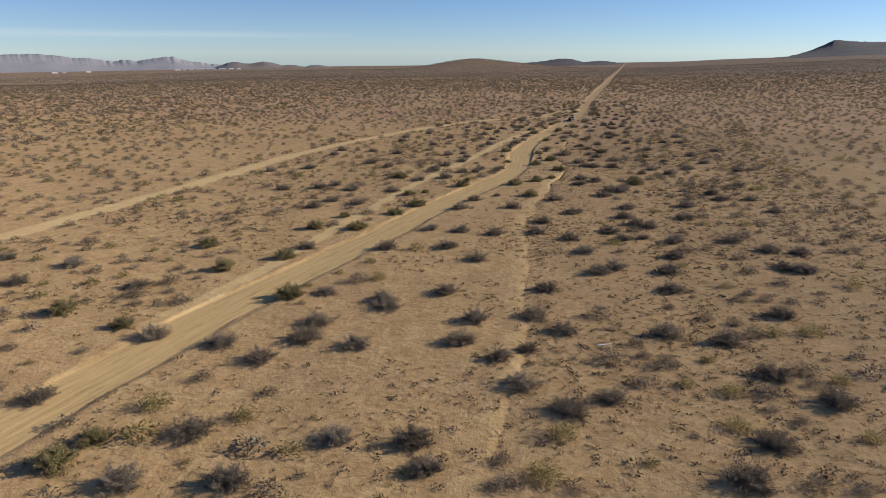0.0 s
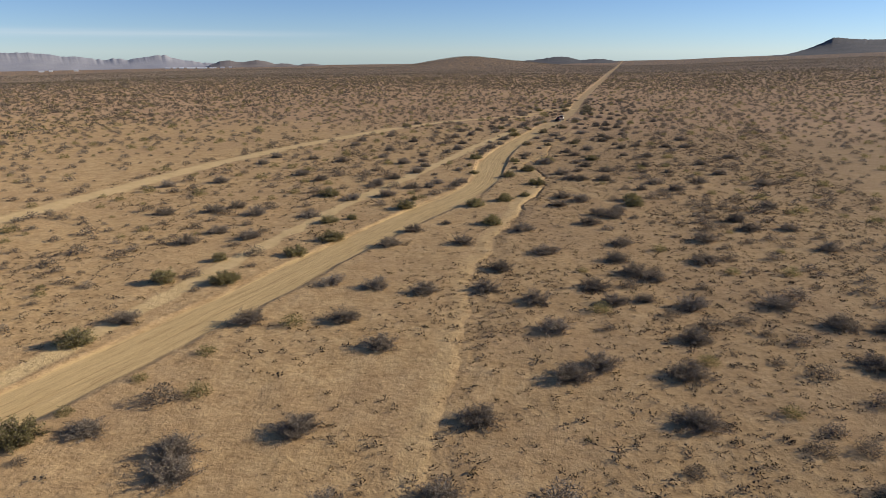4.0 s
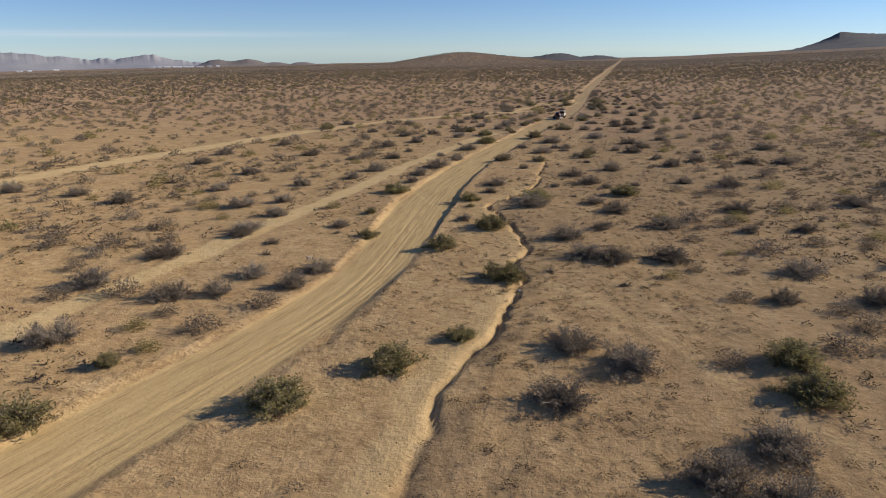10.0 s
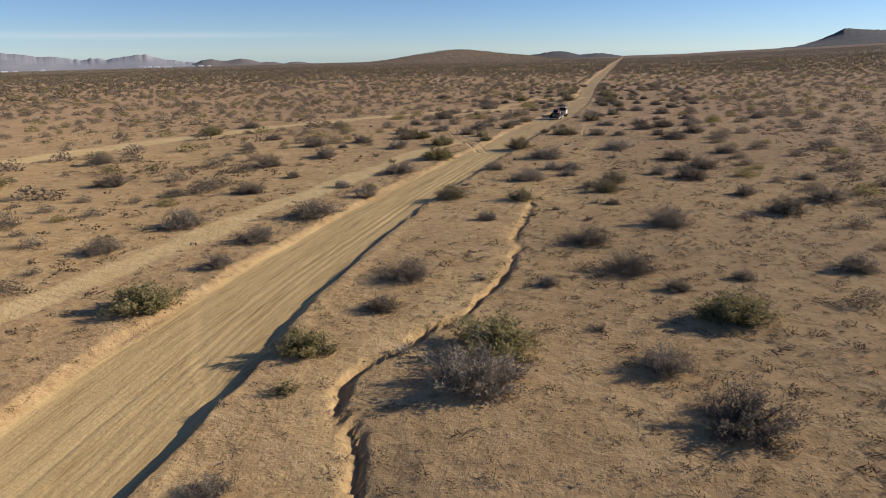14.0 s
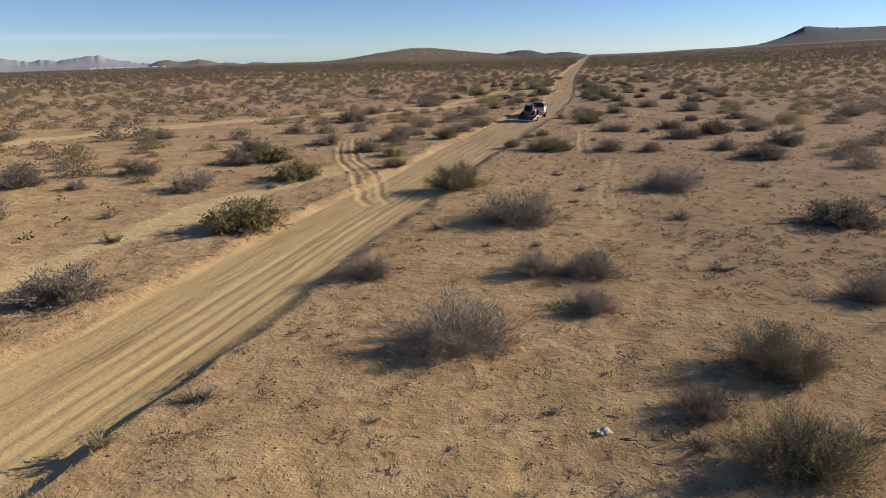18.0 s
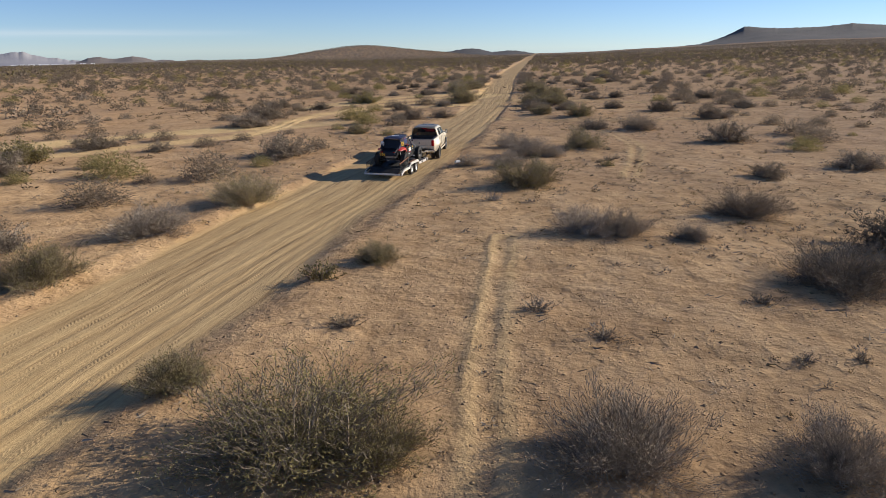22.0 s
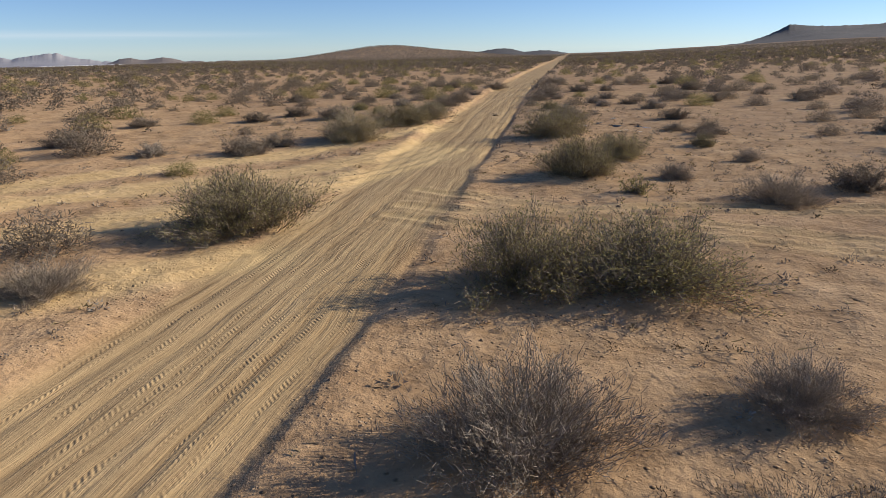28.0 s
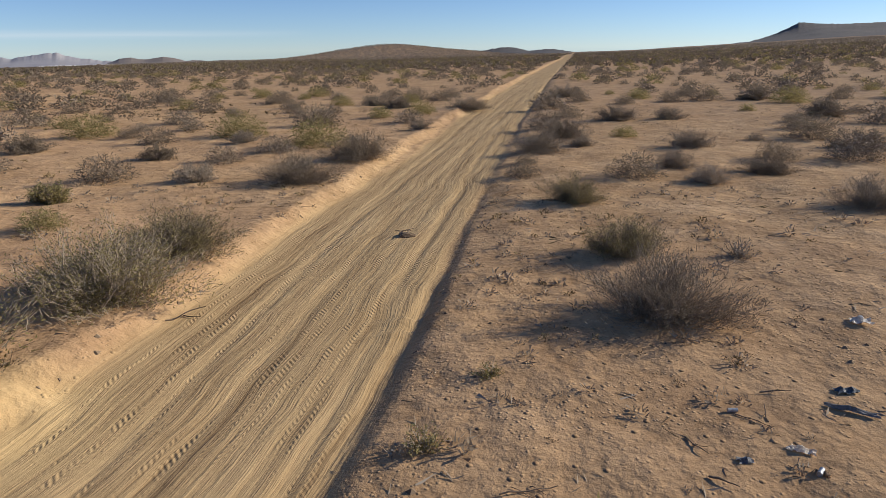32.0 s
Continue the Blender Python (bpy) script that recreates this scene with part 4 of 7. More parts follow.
def pickup_truck(m):
    base = new("pickup_truck")
    base.matrix_world = m
    tagged(base, "silver-gold crew cab pickup truck towing on a dirt road", "pickup truck")
    ys = [0.72, 0.8, 0.95, 1.3, 1.9, 2.55, 2.7, 2.85, 3.2, 3.5] + [WB + d for d in (-0.56, -0.55, -0.5, -0.4, -0.2, 0, 0.2, 0.4, 0.5, 0.55, 0.56)] + [4.85, 4.98, 5.1]
    body = loft([both_sides(cab_ring(y), y) for y in sorted(ys)])
    body.faces.new([v for v in body.verts if abs(v.co.y - 5.1) < 1e-4][:13])
    bodyo = part("cab_body", body, base, PAINT, smooth=False)
    bodyo.data.polygons.foreach_set("use_smooth", [True] * len(bodyo.data.polygons))
    # rear wall of the cab
    part("cab_rear_wall", loft([both_sides(cab_ring(0.72), 0.72), [(x * 0.98, 0.75, 0.9 + (z - 0.9) * 0.99) for x, _, z in both_sides(cab_ring(0.72), 0.72)]], caps=False), base, PAINT)
    part("rear_window", panel_bm([(-0.86, 0.70, 1.43), (0.86, 0.70, 1.43), (0.70, 0.70, 1.925), (-0.70, 0.70, 1.925)], 0.02), base, TINT)
    part("cab_rear_panel", box_bm(1.86, 0.03, 0.9, (0, 0.735, 0.98)), base, PAINT)
    part("brake_light", box_bm(0.34, 0.02, 0.035, (0, 0.69, 1.905)), base, RED_LAMP)
    # roof skin, grooves, sunroof, marker lamps
    roof = loft([[(s * 0.70, y, float(np.interp(y, (0.80, 0.95, 1.3, 2.6), (1.962, 1.988, 2.004, 1.990)))) if abs(s) == 1 else (s * 0.70, y, float(np.interp(y, (0.80, 0.95, 1.3, 2.6), (1.986, 2.018, 2.038, 2.020)))) for s in (-1, -0.5, 0, 0.5, 1)] for y in (0.80, 0.95, 1.3, 1.9, 2.6)])
    part("roof_skin", roof, base, ROOF_PAINT, "dusty grey roof")
    for x in (-0.45, -0.22, 0.0, 0.22, 0.45):
        part("roof_rib", box_bm(0.022, 1.15, 0.010, (x, 1.5, 2.036), 0.003), base, ROOF_PAINT)
    part("sunroof", box_bm(0.86, 0.42, 0.014, (0, 2.28, 2.034), 0.004), base, TINT)
    for x in (-0.5, -0.25, 0.0, 0.25, 0.5):
        part("marker_lamp", box_bm(0.10, 0.07, 0.04, (x, 2.64, 2.005), 0.012), base, AMBER)
    # side glass, seams, handles, sills, mirrors
    for s in (1, -1):
        for y0, y1 in ((1.12, 1.95), (2.05, 2.86)):
            a = [on_cab(y0, 3, 0.08, side=s), on_cab(y1, 3, 0.08, side=s), on_cab(y1 - (0.12 if y1 > 2.5 else 0), 3, 0.9, side=s), on_cab(y0 + 0.05, 3, 0.9, side=s)]
            part("side_window", panel_bm(a if s > 0 else a[::-1], 0.012), base, TINT)
        front = [on_cab(2.86, 3, 0.08, side=s), on_cab(3.25, 3, 0.1, side=s), on_cab(2.78, 3, 0.86, side=s)]
        part("quarter_window", panel_bm(front if s > 0 else front[::-1], 0.012), base, TINT)
        for y in (1.02, 2.0, 3.12):
            part("door_seam", tube_bm([(s * (0.985 - 0.04 * (z < 0.6)) + s * 0.006, y, z) for z in (0.56, 0.7, 0.98, 1.34)], 0.006, 4), base, BLACK)
        for y in (1.2, 2.2):
            part("door_handle", box_bm(0.035, 0.2, 0.045, (s * 1.005, y, 1.2), 0.012), base, CHROME)
        part("side_step", tube_bm([(s * 0.98, 0.85, 0.46), (s * 1.02, 1.1, 0.44), (s * 1.02, 3.2, 0.44), (s * 0.98, 3.5, 0.46)], 0.045), base, PAINT)
        part("mirror", join(box_bm(0.16, 0.10, 0.30, (s * 1.2, 3.02, 1.48), 0.03), box_bm(0.18, 0.05, 0.05, (s * 1.06, 3.05, 1.42))), base, BLACK)
        part("mirror_glass", box_bm(0.13, 0.01, 0.25, (s * 1.2, 2.965, 1.48)), base, CHROME)
        part("badge", box_bm(0.006, 0.2, 0.07, (s * 1.0, 3.35, 1.12)), base, GREY_STEEL)
    part("windscreen", panel_bm([(-0.8, 3.40, 1.44), (0.8, 3.40, 1.44), (0.62, 2.72, 1.955), (-0.62, 2.72, 1.955)], -0.02), base, TINT)
    part("bonnet_skin", loft([[(x * w, y, z + 0.012 * (1 - x * x)) for x in (-1, -0.5, 0, 0.5, 1)] for y, w, z in ((3.5, 0.74, 1.425), (4.2, 0.74, 1.385), (4.7, 0.70, 1.315), (4.98, 0.64, 1.2))]), base, ROOF_PAINT, "dusty grey bonnet")
    part("grille", box_bm(1.2, 0.06, 0.32, (0, 5.09, 0.88), 0.02), base, CHROME)
    part("front_bumper", box_bm(1.86, 0.24, 0.24, (0, 5.14, 0.62), 0.05), base, CHROME)
    # load bed: outer sides with flared rear wings, inner walls, floor, tailgate
    def side_ring(y, s):
        fl = 0.23 * math.exp(-(y / 0.66) ** 4)
        low = max(0.56, arch(y, 0.0, 0.55))
        return [(s * (0.93 + 0.7 * fl), y, low), (s * (0.975 + fl), y, max(low + 0.02, 0.72)), (s * (0.985 + fl), y, max(low + 0.04, 1.0)), (s * (0.98 + 0.75 * fl), y, 1.14), (s * (0.975 + 0.18 * fl), y, 1.32), (s * 0.95, y, 1.44), (s * 0.84, y, 1.44), (s * 0.83, y, 0.9)]
    by = [-1.26, -1.1, -0.9, -0.7, -0.555, -0.55, -0.5, -0.4, -0.2, 0, 0.2, 0.4, 0.5, 0.55, 0.555, 0.62, 0.69]
    for s in (1, -1):
        b = loft([side_ring(y, s) for y in by])
        part("bed_side", b, base, PAINT, smooth=True)
        part("bed_rail_cap", box_bm(0.14, 1.94, 0.02, (s * 0.895, -0.285, 1.452), 0.006), base, BLACK)
        part("bed_end_post", panel_bm([(s * 0.80, -1.262, 0.6), (s * 0.965, -1.262, 0.6), (s * 0.955, -1.262, 1.43), (s * 0.80, -1.262, 1.43)], 0.02), base, PAINT)
        part("tail_light", box_bm(0.17, 0.12, 0.40, (s * 0.885, -1.25, 1.19), 0.03), base, RED_LAMP)
        part("wheel_tub", box_bm(0.2, 0.9, 0.26, (s * 0.74, 0.0, 1.02), 0.05), base, LINER)
    part("bed_floor", box_bm(1.66, 1.94, 0.04, (0, -0.285, 0.9)), base, LINER)
    part("bed_front_wall", box_bm(1.70, 0.04, 0.54, (0, 0.68, 1.17)), base, LINER)
    part("tailgate", box_bm(1.62, 0.07, 0.62, (0, -1.24, 1.13), 0.02, 2), base, PAINT)
    part("tailgate_cap", box_bm(1.62, 0.1, 0.035, (0, -1.235, 1.452), 0.012), base, BLACK)
    part("tailgate_crease", box_bm(1.58, 0.012, 0.012, (0, -1.278, 1.02)), base, GREY_STEEL)
    part("tailgate_emblem", prism_bm([(-0.0, 0.0)] * 1 + [(0.0, 0.1), (0.012, 0.1), (0.012, 0.0)], -0.05, 0.05), base, GREY_STEEL).location = (0, -1.292, 1.14)
    # towing gear in the bed
    part("hitch_frame", join(box_bm(0.9, 0.08, 0.06, (0.05, -0.1, 1.0)), box_bm(0.9, 0.08, 0.06, (0.05, 0.25, 1.0)), box_bm(0.08, 0.6, 0.08, (0.3, 0.05, 1.08)), box_bm(0.4, 0.34, 0.06, (0.05, 0.05, 1.14), 0.02), tube_bm([(0.05, -0.1, 1.17), (0.4, -0.45, 1.22)], 0.025)), base, GREY_STEEL)
    # bumper, plate, hitch
    part("rear_bumper", join(box_bm(0.62, 0.2, 0.17, (0.72, -1.36, 0.68), 0.03, 2), box_bm(0.62, 0.2, 0.17, (-0.72, -1.36, 0.68), 0.03, 2), box_bm(0.9, 0.2, 0.10, (0, -1.34, 0.62), 0.02)), base, CHROME)
    part("bumper_step", box_bm(1.9, 0.18, 0.02, (0, -1.36, 0.775)), base, BLACK)
    pl = part("number_plate", box_bm(0.31, 0.012, 0.16, (0, -1.445, 0.73)), base, PLATE)
    part("plate_bar", box_bm(0.24, 0.006, 0.05, (0, -1.454, 0.73)), pl, BAR_BLUE)
    part("tow_bar", box_bm(0.07, 0.5, 0.07, (0, -1.42, 0.50)), base, BLACK)
    part("chassis", join(box_bm(0.1, 5.6, 0.16, (0.45, 1.7, 0.52)), box_bm(0.1, 5.6, 0.16, (-0.45, 1.7, 0.52)), box_bm(1.9, 0.14, 0.14, (0, 0, 0.44)), box_bm(1.7, 0.14, 0.14, (0, WB, 0.44)), box_bm(1.66, 3.2, 0.1, (0, 2.4, 0.56))), base, BLACK)
    part("exhaust", tube_bm([(0.6, -0.7, 0.42), (0.72, -1.2, 0.42)], 0.06), base, GREY_STEEL)
    part("aerial", tube_bm([(-0.82, 0.72, 1.4), (-0.86, 0.68, 2.1)], 0.012, 5), base, BLACK)
    for s in (1, -1):
        wheel(base, (s * 0.88, WB, 0.43), 0.43, 0.27, 0.24, s, GREY_STEEL, -0.1, 26, 8)
        wheel(base, (s * 1.06, 0, 0.43), 0.43, 0.26, 0.24, s, DARK_RIM, 0.95, 26, 8)
        wheel(base, (s * 0.74, 0, 0.43), 0.43, 0.26, 0.24, s, DARK_RIM, 0.3, 26, 8)
    return base


def car_trailer(m):
    base = new("car_trailer")
    base.matrix_world = m
    tagged(base, "white and rusty flatbed car trailer with dark board deck", "trailer")
    H = 0.56
    for k in range(9):
        x = -0.88 + 0.22 * k
        part("deck_board", box_bm(0.21, 5.0, 0.045, (x, 0.35, H + 0.003 * (k % 3))), base, DECK)
    tail = part("dovetail", panel_bm([(-1.0, -2.75, H - 0.20), (1.0, -2.75, H - 0.20), (1.0, -2.15, H + 0.02), (-1.0, -2.15, H + 0.02)], 0.05), base, DECK)
    for s in (1, -1):
        # the side beam steps up over the two wheels
        line = [(-2.75, H - 0.22), (-2.1, H - 0.02), (-1.05, H - 0.02), (-0.78, H + 0.20), (0.78, H + 0.20), (1.05, H - 0.02), (2.95, H - 0.02)]
        part("side_beam", loft([[(s * 1.20, y, z - 0.09), (s * 1.27, y, z - 0.09), (s * 1.27, y, z + 0.05), (s * 1.20, y, z + 0.05)] for y, z in line], closed=True), base, WHITE_STEEL)
        part("fender_plate", box_bm(0.26, 1.6, 0.025, (s * 1.10, 0, H + 0.235), 0.008), base, RUST, "rust-brown fender plate")
        part("fender_wall", box_bm(0.02, 1.6, 0.24, (s * 0.985, 0, H + 0.11)), base, RUST)
        for y0, y1 in ((-2.1, -0.95), (0.95, 2.95)):
            part("edge_board", box_bm(0.2, y1 - y0, 0.045, (s * 1.1, (y0 + y1) / 2, H)), base, DECK)
        for y in (-0.47, 0.47):
            wheel(base, (s * 1.12, y, 0.35), 0.35, 0.22, 0.20, s, GALV, 0.25, 24, 8)
        part("stake_pocket", box_bm(0.05, 0.09, 0.12, (s * 1.29, 1.6, H - 0.03)), base, BLACK)
        part("stake_pocket", box_bm(0.05, 0.09, 0.12, (s * 1.29, 2.7, H - 0.03)), base, BLACK)
        part("rear_lamp", box_bm(0.1, 0.04, 0.08, (s * 1.0, -2.79, H - 0.22)), base, RED_LAMP)
        # loading ramp carried upright along the edge, built like a ladder
        ramp = part("ramp", tube_bm([(s * 1.12, -2.70, H + 0.42), (s * 1.12, -0.95, H + 0.60)], 0.035, 6), base, RUST)
        part("ramp_rail", tube_bm([(s * 1.12, -2.70, H - 0.08), (s * 1.12, -0.95, H + 0.10)], 0.035, 6), ramp, BLACK)
        for k in range(9):
            y = -2.62 + k * 0.2
            z = H + 0.0 + 0.18 * (y + 2.7) / 1.75
            part("ramp_rung", box_bm(0.03, 0.045, 0.44, (s * 1.12, y, z + 0.17)), ramp, BLACK)
    part("rear_beam", box_bm(2.3, 0.08, 0.10, (0, -2.78, H - 0.24)), base, WHITE_STEEL)
    part("front_beam", box_bm(2.54, 0.08, 0.14, (0, 2.95, H - 0.02)), base, WHITE_STEEL)
    part("front_stop", box_bm(2.0, 0.05, 0.1, (0, 2.9, H + 0.07)), base, BLACK)
    for s in (1, -1):
        part("tongue_beam", loft([[(s * 0.62 - 0.04, 2.9, H - 0.14), (s * 0.62 + 0.04, 2.9, H - 0.14), (s * 0.62 + 0.04, 2.9, H - 0.02), (s * 0.62 - 0.04, 2.9, H - 0.02)], [(s * 0.06 - 0.04, 4.2, H - 0.14), (s * 0.06 + 0.04, 4.2, H - 0.14), (s * 0.06 + 0.04, 4.2, H - 0.02), (s * 0.06 - 0.04, 4.2, H - 0.02)]], closed=True), base, WHITE_STEEL)
    part("coupler", box_bm(0.16, 0.4, 0.14, (0, 4.35, H - 0.04), 0.04), base, WHITE_STEEL)
    part("jack", join(tube_bm([(0.05, 3.95, H - 0.1), (0.05, 3.95, H + 0.42)], 0.04), tube_bm([(0.05, 3.95, H + 0.40), (0.25, 3.95, H + 0.40)], 0.014, 5)), base, WHITE_STEEL)
    part("spare_wheel_cover", box_bm(0.5, 0.3, 0.16, (-0.1, 3.5, H + 0.02), 0.05), base, GREY_STEEL)
    for y in (-0.47, 0.47):
        part("axle", tube_bm([(-1.1, y, 0.35), (1.1, y, 0.35)], 0.05), base, BLACK)
    for y in (-1.9, -0.9, 0.9, 1.9):
        part("cross_beam", box_bm(2.3, 0.08, 0.12, (0, y, H - 0.09)), base, BLACK)
    return base


def number_bm(text, size):
    """Raised figures in the y-z plane, read from the right-hand side."""
    cu = bpy.data.curves.new("figures", "FONT")
    cu.body, cu.size, cu.extrude, cu.align_x, cu.align_y = text, size, 0.006, "CENTER", "CENTER"
    o = bpy.data.objects.new("figures", cu)
    scene.collection.objects.link(o)
    me = bpy.data.meshes.new_from_object(o.evaluated_get(bpy.context.evaluated_depsgraph_get()))
    bpy.data.objects.remove(o)
    bm = bmesh.new()
    bm.from_mesh(me)
    return bm


def race_buggy(m):
    base = new("race_buggy")
    base.matrix_world = m
    tagged(base, "black and red off-road race buggy on the trailer", "off-road buggy")
    L = 2.95
    # side pods and tub
    part("tub", prism_bm([(0.35, 0.36), (2.35, 0.36), (2.75, 0.62), (2.6, 0.85), (0.45, 0.95), (0.2, 0.6)], -0.62, 0.62), base, UTV_BLACK)
    for s in (1, -1):
        part("door_panel", prism_bm([(0.62, 0.42), (2.1, 0.42), (2.3, 0.70), (2.22, 1.10), (0.72, 1.16), (0.5, 0.8)], s * 0.70, s * 0.76), base, UTV_BLACK)
        part("rear_fender", loft([[(s * 0.60, -0.42, 1.10), (s * 0.78, -0.42, 1.07), (s * 0.79, -0.42, 1.04)], [(s * 0.58, -0.1, 1.20), (s * 0.86, -0.1, 1.15), (s * 0.88, -0.1, 1.08)], [(s * 0.55, 0.35, 1.26), (s * 0.84, 0.35, 1.17), (s * 0.86, 0.35, 1.03)], [(s * 0.6, 0.72, 1.18), (s * 0.78, 0.72, 1.05), (s * 0.79, 0.72, 0.85)]]), base, UTV_RED, "red rear fender")
        part("front_fender", loft([[(s * 0.48, 2.2, 1.12), (s * 0.78, 2.2, 1.0), (s * 0.80, 2.2, 0.8)], [(s * 0.45, 2.7, 1.1), (s * 0.72, 2.75, 1.03), (s * 0.76, 2.75, 0.92)], [(s * 0.35, 3.2, 0.95), (s * 0.6, 3.25, 0.9), (s * 0.62, 3.25, 0.82)]]), base, UTV_BLACK)
        part("sticker", box_bm(0.008, 0.46, 0.09, (s * 0.766, 1.45, 0.98)), base, WHITE)
        part("sticker", box_bm(0.008, 0.42, 0.10, (s * 0.766, 1.50, 0.86)), base, WHITE)
        part("sticker", box_bm(0.008, 0.2, 0.05, (s * 0.766, 1.35, 1.06)), base, YELLOW)
        part("sticker", box_bm(0.008, 0.5, 0.03, (s * 0.766, 1.45, 0.77)), base, UTV_RED)
        part("sticker", box_bm(0.008, 0.3, 0.05, (s * 0.766, 1.35, 0.66)), base, WHITE)
        part("sticker", box_bm(0.008, 0.13, 0.09, (s * 0.766, 2.02, 1.02)), base, YELLOW)
        part("sticker", box_bm(0.008, 0.09, 0.08, (s * 0.766, 2.06, 0.88)), base, WHITE)
        part("sail_panel", prism_bm([(-0.42, 1.14), (0.74, 1.14), (0.74, 1.76), (0.30, 1.70), (-0.05, 1.46)], s * 0.60, s * 0.63), base, UTV_BLUE, "dark blue quarter panel")
        part("rear_side_panel", prism_bm([(-0.82, 0.72), (-0.30, 0.60), (-0.02, 1.14), (-0.62, 1.08)], s * 0.52, s * 0.55), base, UTV_BLACK)
        part("rear_brace", tube_bm([(s * 0.56, -0.05, 1.20), (s * 0.54, -0.86, 0.66)], 0.022), base, BLACK)
        part("rear_brace", tube_bm([(s * 0.52, -0.86, 0.95), (s * 0.42, 0.2, 0.46)], 0.022), base, GREY_STEEL)
        part("door_bar", tube_bm([(s * 0.64, 0.72, 1.30), (s * 0.66, 1.5, 1.34), (s * 0.62, 2.25, 1.18)], 0.024), base, BLACK)
        part("window_net", panel_bm([(s * 0.60, 0.76, 1.34), (s * 0.62, 1.45, 1.36), (s * 0.57, 1.25, 1.74), (s * 0.56, 0.78, 1.76)][::s], 0.008), base, SEAT_BLUE, "blue-black window net")
        plate = part("number_panel", box_bm(0.02, 0.56, 0.34, (s * 0.645, 0.34, 1.40)), base, UTV_BLACK)
        fig = number_bm("926", 0.36)
        bmesh.ops.transform(fig, matrix=Matrix.Translation((s * 0.658, 0.34, 1.40)) @ Euler((radians(90), 0, radians(90 * s))).to_matrix().to_4x4(), verts=fig.verts)
        part("figures", fig, plate, YELLOW, "yellow figures")
        # cage
        part("cage_rail", tube_bm([(s * 0.60, 2.35, 1.08), (s * 0.56, 1.75, 1.74), (s * 0.55, 0.75, 1.80), (s * 0.55, 0.25, 1.66), (s * 0.52, -0.45, 1.12)], 0.026), base, BLACK)
        part("cage_post", tube_bm([(s * 0.66, 0.72, 1.15), (s * 0.55, 0.72, 1.79)], 0.026), base, BLACK)
        part("cage_brace", tube_bm([(s * 0.60, 1.5, 1.12), (s * 0.55, 0.95, 1.78)], 0.02), base, UTV_RED)
        part("mirror", box_bm(0.12, 0.05, 0.1, (s * 0.74, 2.1, 1.42), 0.02), base, BLACK)
        # suspension
        for y, w in ((0.0, 0.95), (L, 0.9)):
            part("upper_arm", tube_bm([(s * 0.28, y + 0.15, 0.62), (s * (w - 0.12), y, 0.50)], 0.024), base, BLACK)
            part("lower_arm", tube_bm([(s * 0.25, y - 0.1, 0.42), (s * (w - 0.12), y, 0.34)], 0.028), base, GREY_STEEL)
            sh = part("shock", tube_bm([(s * 0.68, y + 0.12, 0.42), (s * 0.46, y + 0.18, 1.05)], 0.032), base, GREY_STEEL)
            coil = [(s * (0.66 - 0.17 * k / 60) + 0.06 * math.cos(k * 0.9), y + 0.13 + 0.06 * math.sin(k * 0.9), 0.5 + 0.46 * k / 60) for k in range(60)]
            part("coil_spring", tube_bm(coil, 0.011, 5), sh, BLACK)
        part("trailing_arm", prism_bm([(0.9, 0.40), (0.95, 0.50), (0.1, 0.52), (-0.1, 0.36)], s * 0.60, s * 0.66), base, BLACK)
        wheel(base, (s * 0.88, 0.0, 0.44), 0.44, 0.30, 0.22, s, DARK_RIM, 0.35, 20, 10)
        wheel(base, (s * 0.86, L, 0.44), 0.44, 0.28, 0.22, s, DARK_RIM, 0.35, 20, 10)
    part("roof", loft([[(x * w, y, z + 0.05 * (1 - x * x)) for x in (-1, -0.6, 0, 0.6, 1)] for y, w, z in ((0.15, 0.58, 1.70), (0.4, 0.61, 1.78), (1.2, 0.60, 1.80), (1.8, 0.58, 1.75))]), base, UTV_BLUE, "dark blue roof with white lettering block")
    part("roof_marking", join(box_bm(0.3, 0.1, 0.012, (0.05, 0.95, 1.862)), box_bm(0.16, 0.22, 0.012, (-0.15, 0.85, 1.858))), base, WHITE)
    part("light_bar", join(box_bm(0.9, 0.06, 0.07, (0, 1.85, 1.80), 0.02)), base, GREY_STEEL)
    for x in (-0.3, 0.3):
        part("seat", join(box_bm(0.46, 0.5, 0.16, (x, 1.1, 0.72), 0.05), box_bm(0.46, 0.16, 0.75, (x, 0.82, 1.08), 0.06)), base, SEAT_BLUE)
    part("dashboard", box_bm(1.2, 0.25, 0.25, (0, 1.95, 1.0), 0.06), base, BLACK)
    part("steering_wheel", tube_bm([(-0.3 + 0.16 * math.cos(a * 0.393), 1.75 - 0.05 * math.sin(a * 0.393), 1.1 + 0.15 * math.sin(a * 0.393)) for a in range(17)], 0.014, 5), base, BLACK)
    part("bonnet", loft([[(x * w, y, z + 0.03 * (1 - x * x)) for x in (-1, 0, 1)] for y, w, z in ((2.2, 0.55, 1.10), (2.8, 0.46, 1.02), (3.3, 0.36, 0.82), (3.4, 0.34, 0.60))]), base, UTV_RED, "red bonnet")
    part("front_bumper", tube_bm([(-0.45, 3.3, 0.55), (-0.4, 3.48, 0.7), (0.4, 3.48, 0.7), (0.45, 3.3, 0.55)], 0.024), base, BLACK)
    # engine deck and tail
    part("engine", join(box_bm(0.7, 0.6, 0.4, (0, 0.0, 0.72), 0.05), box_bm(0.4, 0.4, 0.2, (0.1, 0.1, 1.0), 0.04), tube_bm([(-0.35, -0.2, 0.85), (0.1, -0.55, 0.8), (0.4, -0.62, 0.82)], 0.05)), base, GREY_STEEL)
